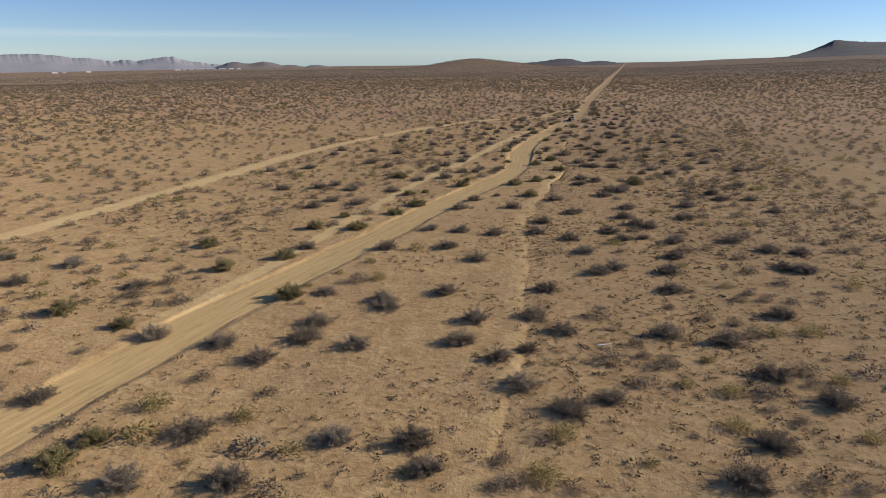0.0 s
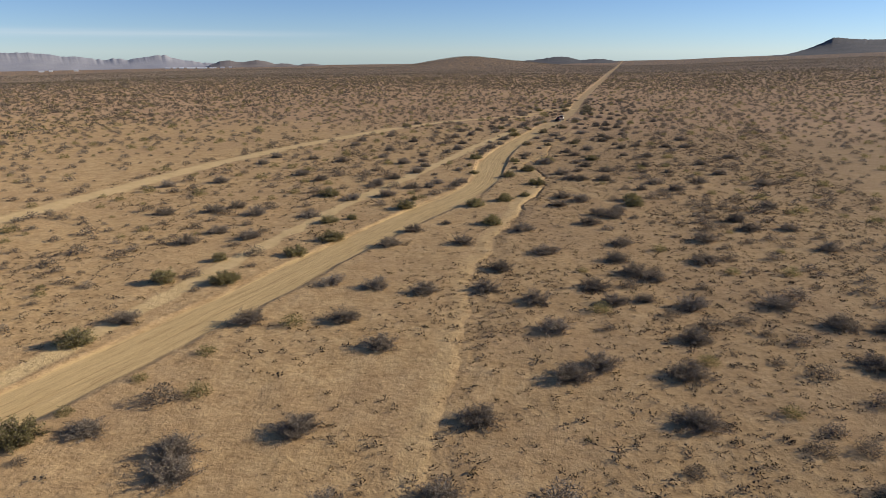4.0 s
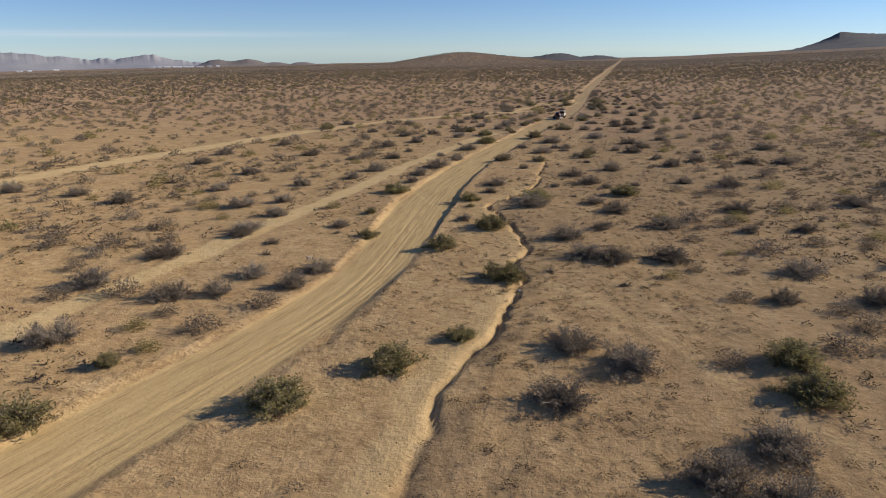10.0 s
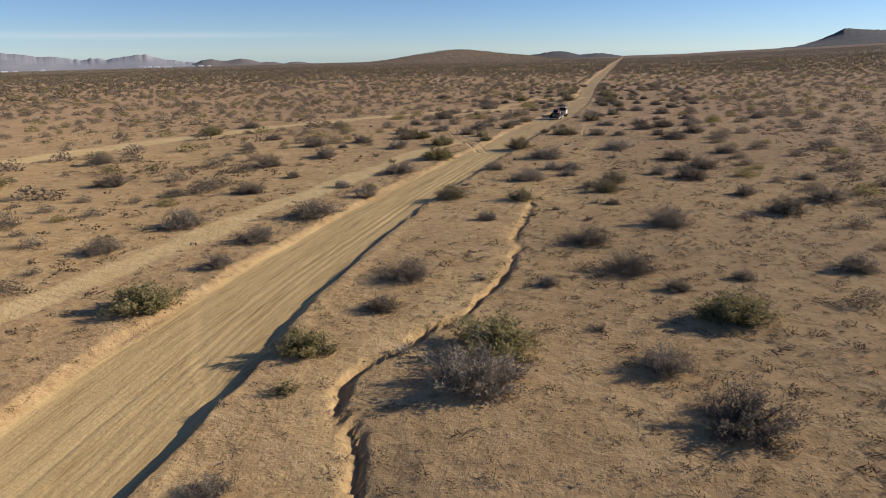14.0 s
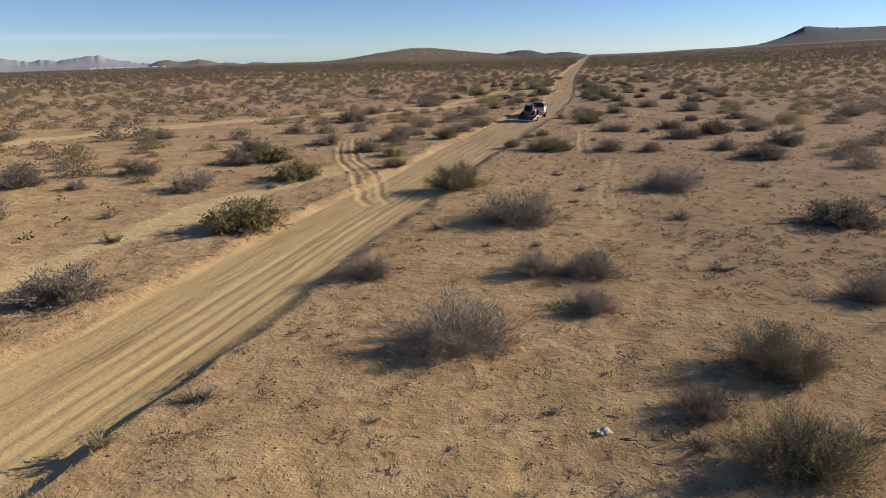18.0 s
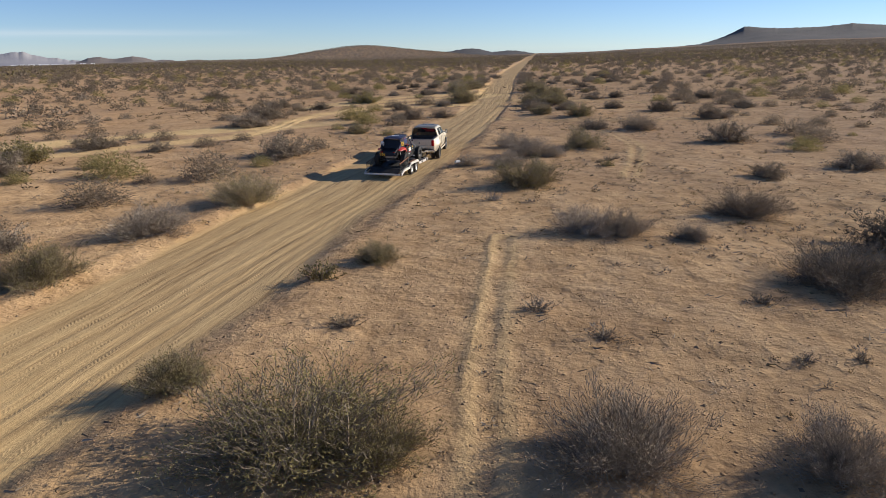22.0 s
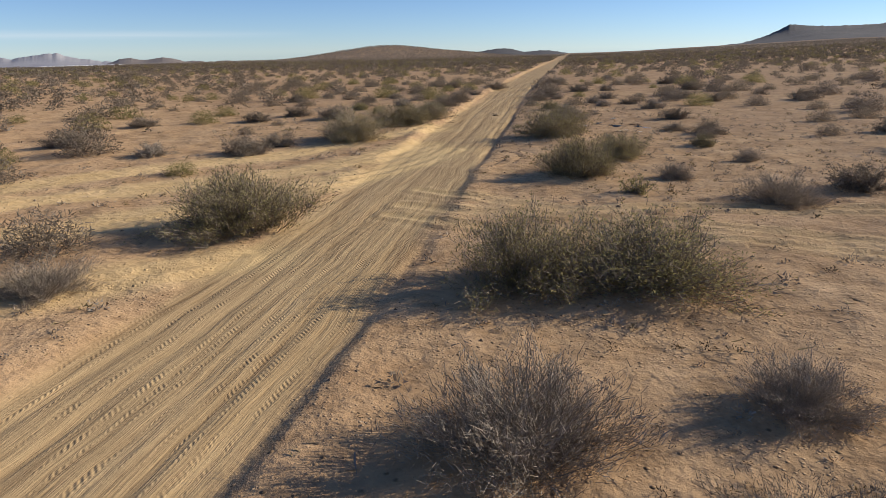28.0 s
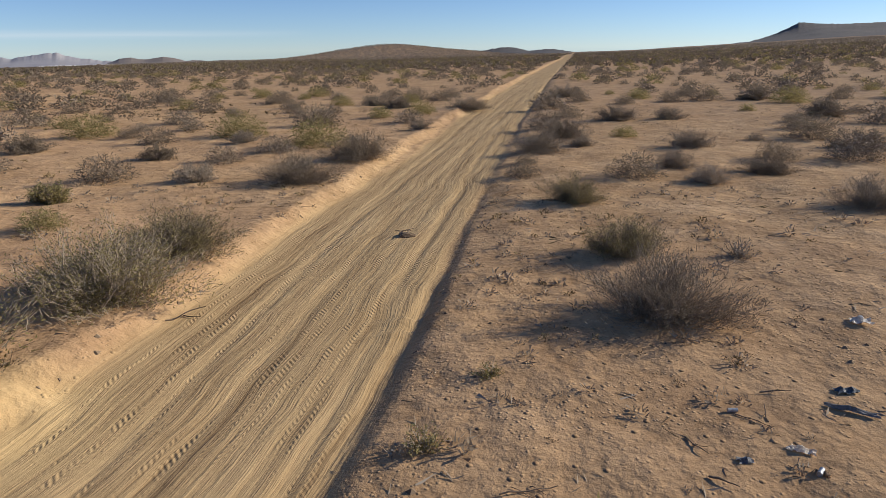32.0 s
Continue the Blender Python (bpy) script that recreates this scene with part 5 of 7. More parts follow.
    part("rear_bulkhead", panel_bm([(-0.6, -0.05, 1.16), (0.6, -0.05, 1.16), (0.55, 0.28, 1.68), (-0.55, 0.28, 1.68)], 0.02), base, BLACK)
    part("rear_deck", panel_bm([(-0.55, -0.62, 0.98), (0.55, -0.62, 0.98), (0.52, 0.35, 1.2), (-0.52, 0.35, 1.2)], 0.03), base, BLACK)
    part("tail_panel", panel_bm([(-0.6, -0.75, 0.78), (0.6, -0.75, 0.78), (0.62, -0.6, 1.02), (-0.62, -0.6, 1.02)], 0.03), base, UTV_BLACK)
    tp = part("rear_number_panel", box_bm(0.46, 0.015, 0.22, (-0.34, -0.745, 0.86)), base, UTV_BLACK)
    fig = number_bm("926", 0.25)
    bmesh.ops.transform(fig, matrix=Matrix.Translation((-0.34, -0.757, 0.86)) @ Euler((radians(90), 0, 0)).to_matrix().to_4x4(), verts=fig.verts)
    part("figures", fig, tp, YELLOW, "yellow figures")
    part("rear_cage", tube_bm([(-0.52, -0.45, 1.12), (-0.5, -0.85, 0.95), (-0.45, -0.85, 0.6), (0.45, -0.85, 0.6), (0.5, -0.85, 0.95), (0.52, -0.45, 1.12)], 0.024), base, BLACK)
    for x in (-0.42, 0.42):
        part("tail_lamp", box_bm(0.14, 0.03, 0.05, (x, -0.70, 1.0)), base, RED_LAMP)
    part("cross_tube", tube_bm([(-0.55, 0.3, 1.68), (0.55, 0.3, 1.68)], 0.024), base, BLACK)
    part("cross_tube", tube_bm([(-0.56, 1.75, 1.74), (0.56, 1.75, 1.74)], 0.024), base, BLACK)
    part("tool_bag", box_bm(0.22, 0.24, 0.3, (-0.62, 0.05, 1.42), 0.06), base, WHITE, "pale bag strapped to the cage")
    return base


def bed_level(x, y):
    return float(np.mean([ground_z(x + dx, y + dy) for dx in (-1, 1) for dy in (-0.5, 0, 0.5)]))


TRUCK_X, TRUCK_Y = -26.78, 393.48
truck_z = (bed_level(TRUCK_X, TRUCK_Y) + bed_level(TRUCK_X, TRUCK_Y + WB)) / 2 + 0.015
BIG = Matrix.Diagonal((1.10, 1.13, 1.10, 1.0))
pickup_truck(pose(TRUCK_X, TRUCK_Y, truck_z, 0, 0, -0.35) @ BIG)
TRAILER = pose(-27.50, 387.22, bed_level(-27.50, 387.22) + 0.015, 0, 0, -8.85)
car_trailer(TRAILER @ Matrix.Diagonal((1.0, 0.92, 1.0, 1.0)))
race_buggy(TRAILER @ pose(0.05, -1.05, 0.56 + 0.025, 0, 0, 1))

# ---------------------------------------------------------------- litter on the sand
CLOTH_WHITE = plain("dirty_white_plastic", (0.74, 0.73, 0.70), 0.5, 0.0, 0.15, 0.1)
CLOTH_GREY = plain("grey_blue_plastic", (0.24, 0.26, 0.29), 0.55, 0.0, 0.35, 0.06)
CLOTH_BLUE = plain("faded_blue_plastic", (0.13, 0.17, 0.22), 0.55, 0.0, 0.3, 0.06)
CARD = plain("weathered_cardboard", (0.36, 0.25, 0.16), 0.9, 0.0, 0.25, 0.08, 0.4)
PAPER = plain("sun_bleached_paper", (0.84, 0.80, 0.72), 0.85, 0.0, 0.12, 0.05)
TIN = plain("dull_tin", (0.30, 0.33, 0.37), 0.5, 0.5, 0.2, 0.05, 0.3)
WOOD = plain("weathered_wood", (0.15, 0.11, 0.08), 0.9, 0.0, 0.35, 0.05, 0.5)


def on_sand(name, label, category, x, y, turn=0.0, group="", up=0.0):
    base = new(name)
    base.matrix_world = pose(x, y, float(ground_z(x, y)) + up, 0, 0, turn)
    return tagged(base, label, category, group)


def crumpled_bm(wide, deep, high, seed, cuts=7):
    """A creased sheet with a ragged rim and a thin edge."""
    rng = random.Random(seed)
    bm = bmesh.new()
    rows = []
    for j in range(cuts + 1):
        row = []
        for i in range(cuts + 1):
            u, v = i / cuts - 0.5, j / cuts - 0.5
            rim = 1 + rng.gauss(0, 0.09)
            fold = abs(math.sin(5.3 * u + seed)) * abs(math.cos(4.1 * v + seed * 0.7))
            z = high * (0.08 + fold * (1 - 2.4 * max(u * u, v * v)) + rng.uniform(0, 0.28))
            row.append(bm.verts.new((wide * u * rim, deep * v * rim, z)))
        rows.append(row)
    for j in range(cuts):
        for i in range(cuts):
            bm.faces.new((rows[j][i], rows[j][i + 1], rows[j + 1][i + 1], rows[j + 1][i]))
    bmesh.ops.solidify(bm, geom=list(bm.faces), thickness=0.004)
    return bm


def scrap(label, category, x, y, wide, deep, high, mat, turn=0.0, seed=1, name="plastic_scrap"):
    base = on_sand(name, label, category, x, y, turn)
    part("sheet", crumpled_bm(wide, deep, high, seed), base, mat)
    return base


def crooked_bm(length, thick, seed, bend=0.12):
    rng = random.Random(seed)
    bm = bmesh.new()
    steps, rings = 7, []
    y = z = 0.0
    for k in range(steps):
        r = thick * (1 - 0.6 * k / (steps - 1)) * rng.uniform(0.85, 1.15)
        y, z = y + rng.gauss(0, bend) * length / steps, max(0.3 * thick, z + rng.gauss(0.01, 0.03) * length)
        x = length * (k / (steps - 1) - 0.5)
        rings.append([bm.verts.new((x, y + r * math.cos(1.047 * j), z + r + r * math.sin(1.047 * j))) for j in range(6)])
    for a, b in zip(rings, rings[1:]):
        for j in range(6):
            bm.faces.new((a[j], a[(j + 1) % 6], b[(j + 1) % 6], b[j]))
    bm.faces.new(rings[0][::-1]), bm.faces.new(rings[-1])
    return bm


def stick(x, y, length, thick, turn, seed, twigs=2):
    base = on_sand("dry_stick", "dry weathered stick lying on the sand", "stick", x, y, turn, "dry sticks")
    part("limb", crooked_bm(length, thick, seed), base, WOOD)
    rng = random.Random(seed + 9)
    for k in range(twigs):
        bm = crooked_bm(length * rng.uniform(0.25, 0.5), thick * 0.5, seed + k + 20, 0.2)
        bmesh.ops.rotate(bm, cent=(0, 0, 0), matrix=Matrix.Rotation(rng.uniform(0.5, 1.1) * rng.choice((-1, 1)), 3, "Z"), verts=bm.verts)
        bmesh.ops.translate(bm, vec=(rng.uniform(-0.2, 0.35) * length, rng.uniform(-0.1, 0.1) * length, thick * 0.4), verts=bm.verts)
        part("twig", bm, base, WOOD)


def stone_bm(wide, deep, high, seed):
    rng = random.Random(seed)
    bm = bmesh.new()
    bmesh.ops.create_icosphere(bm, subdivisions=2, radius=0.5)
    for v in bm.verts:
        k = 1 + rng.uniform(-0.16, 0.14)
        v.co = Vector((v.co.x * wide * k, v.co.y * deep * k, max(-0.15, v.co.z) * high * k + 0.12 * high))
    return bm


def can(x, y, turn):
    base = on_sand("tin_can", "dented dull blue-grey tin can on its side", "can", x, y, turn)
    body = tube_bm([(-0.075, 0, 0.036), (-0.02, 0.004, 0.034), (0.03, -0.003, 0.031), (0.075, 0, 0.035)], 0.035, 14)
    part("can_body", body, base, TIN)
    part("lid", tube_bm([(0.074, 0, 0.035), (0.082, 0, 0.035)], 0.033, 14), base, TIN, "dull metal lid")


def bottle(x, y, turn, up=0.0, size=1.0):
    base = on_sand("plastic_bottle", "empty white plastic bottle lying by a bush", "bottle", x, y, turn, up=up)
    body = tube_bm([(-0.14 * size, 0, 0.07 * size), (0.09 * size, 0, 0.07 * size)], 0.062 * size, 14)
    part("bottle_body", body, base, CLOTH_WHITE)
    part("neck", tube_bm([(0.085 * size, 0, 0.07 * size), (0.13 * size, 0, 0.07 * size)], 0.03 * size, 12), base, CLOTH_WHITE)
    part("cap", tube_bm([(0.13 * size, 0, 0.07 * size), (0.16 * size, 0, 0.07 * size)], 0.035 * size, 12), base, CLOTH_BLUE, "blue screw cap")


# lump on the road, with dead grass caught on it
lump = on_sand("rock", "brown lump of earth and dead twigs on the road", "rock", -25.3, 492.0)
part("stone", stone_bm(0.62, 0.42, 0.22, 5), lump, plain("brown_earth_clod", (0.20, 0.14, 0.085), 0.95, 0.0, 0.35, 0.1, 0.6))
for k in range(3):
    bm = crooked_bm(0.55, 0.014, 60 + k, 0.2)
    bmesh.ops.rotate(bm, cent=(0, 0, 0), matrix=Matrix.Rotation(k * 0.8, 3, "Z"), verts=bm.verts)
    bmesh.ops.translate(bm, vec=(0.1 * k - 0.1, 0, 0.16), verts=bm.verts)
    part("twig", bm, lump, WOOD)

pipe = on_sand("plastic_pipe", "white plastic pipe lying on the sand", "pipe", 2.80, 83.02, 30)
part("barrel", tube_bm([(-0.9, 0, 0.09), (0.9, 0, 0.09)], 0.09, 14), pipe, CLOTH_WHITE)
part("socket", tube_bm([(0.86, 0, 0.09), (1.05, 0, 0.09)], 0.115, 14), pipe, CLOTH_WHITE)

bottle(-23.6, 388.9, 40, 0.25, 1.5)
can(-17.5, 481.8, 15)
can(-16.7, 480.3, 60)
stick(-17.25, 481.60, 0.55, 0.012, -30, 3, 1)
scrap("long twisted bluish-white plastic rag on the sand", "rag", -15.65, 482.15, 0.7, 0.14, 0.11, CLOTH_GREY, -20, 11, "plastic_rag")
scrap("torn faded blue plastic sheet on the sand", "scrap", -14.20, 480.55, 0.75, 0.5, 0.16, CLOTH_BLUE, 25, 12)
scrap("crumpled white plastic bag on the sand", "bag", -14.62, 481.80, 0.34, 0.2, 0.1, CLOTH_GREY, 5, 13, "plastic_bag")
scrap("torn faded blue plastic strip on the sand", "scrap", -14.25, 480.20, 0.42, 0.22, 0.12, CLOTH_BLUE, -15, 14)
scrap("flat sheet of sun-bleached paper on the sand", "paper", -14.24, 477.90, 0.34, 0.22, 0.03, PAPER, 20, 15, "paper_sheet")
scrap("flat sheet of sun-bleached paper on the sand", "paper", -13.66, 478.50, 0.28, 0.2, 0.04, PAPER, -30, 16, "paper_sheet")
scrap("grey-blue plastic scrap caught by a tuft", "scrap", -12.55, 481.00, 0.55, 0.25, 0.12, CLOTH_BLUE, 10, 17)
scrap("scatter of broken white plastic on the sand", "scrap", -12.10, 480.10, 0.4, 0.3, 0.08, CLOTH_WHITE, 40, 18)
scrap("scatter of broken white plastic on the sand", "scrap", -11.80, 479.80, 0.3, 0.25, 0.06, CLOTH_WHITE, 80, 19)
scrap("brown piece of weathered cardboard on the sand", "cardboard", -12.95, 482.20, 0.5, 0.3, 0.1, CARD, 12, 20, "cardboard_piece")
scrap("brown piece of weathered cardboard on the sand", "cardboard", -12.40, 482.00, 0.45, 0.35, 0.12, CARD, 70, 21, "cardboard_piece")
scrap("dark blue rag half buried in the sand", "rag", -15.50, 482.80, 0.38, 0.2, 0.09, CLOTH_BLUE, 10, 22, "cloth_rag")
scrap("grey-white crushed plastic cup on the sand", "scrap", -17.60, 480.50, 0.22, 0.14, 0.07, CLOTH_GREY, 15, 23)
scrap("pale torn plastic scrap on the sand", "scrap", -16.75, 480.85, 0.32, 0.16, 0.07, PAPER, -20, 24)
scrap("sun-bleached paper scrap on the sand", "paper", -16.90, 480.90, 0.12, 0.1, 0.03, PAPER, 35, 25, "paper_sheet")
scrap("brown piece of weathered cardboard on the sand", "cardboard", -16.68, 480.30, 0.2, 0.1, 0.05, CARD, -25, 26, "cardboard_piece")
scrap("small pale paper scrap on the sand", "paper", -17.83, 479.40, 0.13, 0.08, 0.03, PAPER, 0, 27, "paper_sheet")
scrap("sun-bleached paper scrap on the sand", "paper", -12.80, 476.60, 0.3, 0.14, 0.05, PAPER, 10, 28, "paper_sheet")
scrap("white plastic scrap on the sand", "scrap", -18.16, 301.91, 0.4, 0.3, 0.14, CLOTH_WHITE, 30, 29)
for k, (x, y) in enumerate(((-14.2, 485.8), (-38.9, 221.0), (-5.9, 226.0), (-51.8, 226.7), (-60.7, 191.8), (-51.2, 226.0), (-14.6, 216.7))):
    scrap("white plastic scrap on the sand", "scrap", x, y, 0.4, 0.32, 0.14, CLOTH_WHITE, 50 * k, 30 + k)
stick(-20.50, 479.30, 0.8, 0.014, 20, 4)
stick(-18.20, 480.75, 0.5, 0.013, -60, 5)
stick(-17.00, 481.80, 0.42, 0.011, 85, 6, 1)
stick(-14.30, 476.35, 0.85, 0.02, -18, 7)
stick(-18.00, 479.90, 0.4, 0.018, -32, 8, 0)
stick(-16.67, 482.55, 0.5, 0.014, 5, 9, 1)
stick(-28.60, 484.50, 0.9, 0.02, 40, 10)
# bare dead branches lying flat
stick(-7.33, 233.24, 2.2, 0.03, 20, 12, 4)
stick(-6.73, 233.05, 1.9, 0.025, -15, 13, 4)

# ---------------------------------------------------------------- shrubs
def plant_material(name, lo, mid, hi, rough=0.85, thin=0.0):
    m, n, l, b = material(name, rough)
    info, geo = n.new("ShaderNodeObjectInfo"), n.new("ShaderNodeNewGeometry")
    v = math_node(n, l, "ADD", math_node(n, l, "MULTIPLY", info.outputs["Random"], 0.45), math_node(n, l, "MULTIPLY", geo.outputs["Random Per Island"], 0.55))
    tone = ramp_node(n, l, v, ((0.1, lo), (0.5, mid), (0.9, hi)))
    l.new(tone, b.inputs["Base Color"])
    if thin:
        # small leaves let some light through
        glow, both, out = n.new("ShaderNodeBsdfTranslucent"), n.new("ShaderNodeMixShader"), n["Material Output"]
        both.inputs[0].default_value = thin
        l.new(tone, glow.inputs["Color"])
        l.new(b.outputs[0], both.inputs[1]), l.new(glow.outputs[0], both.inputs[2])
        l.new(both.outputs[0], out.inputs["Surface"])
    b.inputs["Specular IOR Level"].default_value = 0.15
    return m


STEM = plant_material("dry_grey_stems", (0.13, 0.102, 0.073), (0.26, 0.210, 0.155), (0.44, 0.365, 0.275))
PALE_STEM = plant_material("bleached_twigs", (0.17, 0.138, 0.104), (0.32, 0.265, 0.205), (0.50, 0.425, 0.335))
LEAF = plant_material("olive_leaves", (0.155, 0.130, 0.053), (0.29, 0.245, 0.102), (0.42, 0.36, 0.165), thin=0.45)
DUSK_LEAF = plant_material("dusty_brown_leaves", (0.12, 0.095, 0.068), (0.225, 0.180, 0.132), (0.37, 0.302, 0.224), thin=0.36)
STRAW = plant_material("dry_straw", (0.12, 0.085, 0.04), (0.22, 0.16, 0.075), (0.34, 0.26, 0.13))


def shrub_meshes(seed, stems, twigs, leaves, lean, leaf_size, thick, droop):
    """A shrub one metre wide: many thin crooked stems out of one root, dense fine twigs and small leaves."""
    rng = random.Random(seed)
    sv, sf, lv, lf = [], [], [], []
    lobes = [(rng.uniform(0, 6.28), rng.uniform(-0.14, 0.16)) for _ in range(5)]

    def reach(a, tilt):
        side = 0.47 * (1 + sum(w * math.cos((k + 1) * a + c) for k, (c, w) in enumerate(lobes)))
        return 1 / math.hypot(math.sin(tilt) / side, math.cos(tilt) / 0.5)

    def blade(p, q, w):
        side = (q - p).cross(Vector((rng.gauss(0, 1), rng.gauss(0, 1), rng.gauss(0, 1)))).normalized() * w
        base = len(sv)
        sv.extend((tuple(p - side), tuple(p + side), tuple(q)))
        sf.append((base, base + 1, base + 2))

    for _ in range(stems):
        a = rng.uniform(0, 6.283)
        tilt = math.acos(1 - rng.random() ** 0.9 * (1 - math.cos(lean)))
        length = rng.uniform(0.6, 1.0) * reach(a, tilt)
        way = Vector((math.cos(a) * math.sin(tilt), math.sin(a) * math.sin(tilt), math.cos(tilt)))
        p = Vector((rng.gauss(0, 0.07), rng.gauss(0, 0.07), -0.02))
        pts = [p.copy()]
        for k in range(3):
            way = (way + Vector((rng.gauss(0, 0.2), rng.gauss(0, 0.2), rng.gauss(0.04, 0.13) - droop * k))).normalized()
            p = p + way * length / 3
            p.z = max(p.z, 0.01)
            pts.append(p.copy())
        base = len(sv)
        for k, o in enumerate(pts):
            r = thick * (1.8 - 0.5 * k)
            for j in range(3):
                sv.append((o[0] + r * math.cos(2.094 * j), o[1] + r * math.sin(2.094 * j), o[2]))
        for k in range(3):
            for j in range(3):
                b, c = base + 3 * k + j, base + 3 * k + (j + 1) % 3
                sf.append((b, c, c + 3, b + 3))
        clump = rng.uniform(0.4, 1.6)
        for _ in range(int(twigs * clump)):
            k = rng.choice((0, 0, 1, 1, 2, 2))
            o = pts[k].lerp(pts[k + 1], rng.random()) + Vector((rng.gauss(0, 0.03), rng.gauss(0, 0.03), rng.gauss(0, 0.025)))
            o.z = max(o.z, 0.012)
            tw = (way * 0.75 + Vector((rng.gauss(0, 0.42), rng.gauss(0, 0.42), rng.gauss(0.42, 0.36)))).normalized()
            e = o + tw * rng.uniform(0.025, 0.085)
            e.z = max(e.z, 0.012)
            blade(o, e, thick * rng.uniform(0.35, 0.75))
            if rng.random() < leaves:
                q = o.lerp(e, rng.uniform(0.45, 1.1)) + Vector((rng.gauss(0, 0.012), rng.gauss(0, 0.012), rng.gauss(0, 0.012)))
                u = Vector((rng.gauss(0, 1), rng.gauss(0, 1), rng.gauss(0, 1))).normalized() * leaf_size * rng.uniform(0.6, 1.4)
                w = u.cross(Vector((rng.gauss(0, 1), rng.gauss(0, 1), rng.gauss(0, 1)))).normalized() * leaf_size * 0.7
                base = len(lv)
                lv.extend((tuple(q - u), tuple(q + u), tuple(q + w)))
                lf.append((base, base + 1, base + 2))
    return mesh_of("branchwork", sv, sf), mesh_of("foliage", lv, lf)


def shrub_kind(name, label, group, stem_mat, leaf_mat, seed, tall, **kw):
    """Three sets of shapes: full ones for where the camera passes close by, lighter ones for the rest, and sprigs."""
    full, light, small = [], [], []
    for k in range(6):
        full.append(shrub_meshes(seed + k, **kw))
        few = dict(kw, stems=int(kw["stems"] * 0.62), twigs=int(kw["twigs"] * 0.62), leaf_size=kw["leaf_size"] * 3.2, thick=kw["thick"] * 2.1)
        light.append(shrub_meshes(seed + 50 + k, **few))
        sprig = dict(kw, stems=34, twigs=16, leaf_size=kw["leaf_size"] * 4.5, thick=kw["thick"] * 4.2)
        small.append(shrub_meshes(seed + 80 + k, **sprig))
    for stems, leaves in full + light + small:
        stems.materials.append(stem_mat), leaves.materials.append(leaf_mat)
    return name, label, group, tall, full, light, small


CREOSOTE = shrub_kind("creosote_bush", "olive green creosote bush with thin grey stems on sand", "creosote bushes", STEM, LEAF, 1000, 0.85, stems=110, twigs=135, leaves=0.95, lean=1.45, leaf_size=0.0084, thick=0.0027, droop=0.02)
BURRO = shrub_kind("burro_bush", "low rounded dusty brown desert bush on sand", "burro bushes", STEM, DUSK_LEAF, 2000, 0.80, stems=110, twigs=125, leaves=0.85, lean=1.52, leaf_size=0.0062, thick=0.0027, droop=0.03)
GREY = shrub_kind("grey_brush", "leafless bleached grey brush with spiky twigs on sand", "grey brush", PALE_STEM, DUSK_LEAF, 3000, 0.86, stems=110, twigs=165, leaves=0.6, lean=1.47, leaf_size=0.0056, thick=0.0026, droop=0.02)
PLACED = []


def shrub_at(kind, x, y, wide):
    name, label, group, tall, full, light, small = kind
    rng = random.Random(int(x * 131 + y * 977))
    close = abs(x + 21) < 15 and y > 262
    stems, leaves = (small if wide < 1.5 else full if close else light)[rng.randrange(6)]
    base = new(name)
    base.location = (x, y, float(ground_z(x, y)) - 0.02)
    base.rotation_euler = (0, 0, rng.uniform(0, 6.28))
    span = wide * 1.4
    base.scale = (span, span * rng.uniform(0.85, 1.1), span * tall * rng.uniform(0.9, 1.12) * min(1.0, 2.4 / wide) ** 0.22)
    size = "small" if wide < 1.0 else "large spreading" if wide > 2.6 else ""
    tagged(base, (size + " " + label).strip(), "bush", group)
    for key, me in (("branchwork", stems), ("foliage", leaves)):
        o = new(key, me)
        o.parent = base
    PLACED.append((x, y, wide))


def creosote_at(*spots):
    for x, y, w in spots:
        shrub_at(CREOSOTE, x, y, w)


def burro_at(*spots):
    for x, y, w in spots:
        shrub_at(BURRO, x, y, w)


def grey_brush_at(*spots):
    for x, y, w in spots:
        shrub_at(GREY, x, y, w)


burro_at((-11.9, 50.8, 3.0), (-36.8, 50.5, 3.8), (-58.0, 52.0, 3.8), (-14.3, 54.8, 3.8), (16.4, 56.4, 3.8))
grey_brush_at((-37.8, 41.6, 3.8), (-28.5, 44.2, 3.8), (-22.1, 53.3, 3.2))
creosote_at((-46.0, 42.4, 3.8), (-45.2, 46.7, 2.7))
burro_at((20.0, 63.5, 3.8), (-0.2, 64.9, 3.8), (-38.8, 67.3, 3.8), (4.1, 68.4, 3.0), (-6.0, 68.7, 3.8), (-46.0, 70.2, 3.8), (28.2, 73.8, 3.8), (-36.2, 74.8, 3.8), (-10.0, 75.5, 3.1), (22.5, 79.3, 3.8), (-15.6, 79.1, 3.8), (-6.5, 79.2, 2.2), (-36.9, 79.9, 3.6), (-93.1, 82.7, 3.8), (-2.6, 86.4, 3.4), (-72.4, 86.3, 3.6), (18.4, 88.1, 3.8), (10.8, 88.4, 3.8), (-29.3, 88.0, 3.8), (-7.6, 90.5, 3.7))
burro_at((-31.2, 90.8, 3.8), (-41.1, 91.7, 3.1), (-106.5, 92.9, 3.8), (27.6, 100.2, 3.8), (-6.8, 102.7, 3.8), (12.7, 107.2, 3.8), (0.6, 113.6, 3.8), (-55.7, 114.5, 3.8), (-21.4, 115.9, 3.8), (12.8, 116.9, 3.8), (-40.3, 118.6, 3.8))
grey_brush_at((-56.6, 70.2, 3.8), (-28.6, 73.8, 3.8), (-15.5, 86.8, 3.6), (-91.5, 92.7, 3.8), (-22.4, 96.9, 3.7), (3.6, 117.1, 3.6))
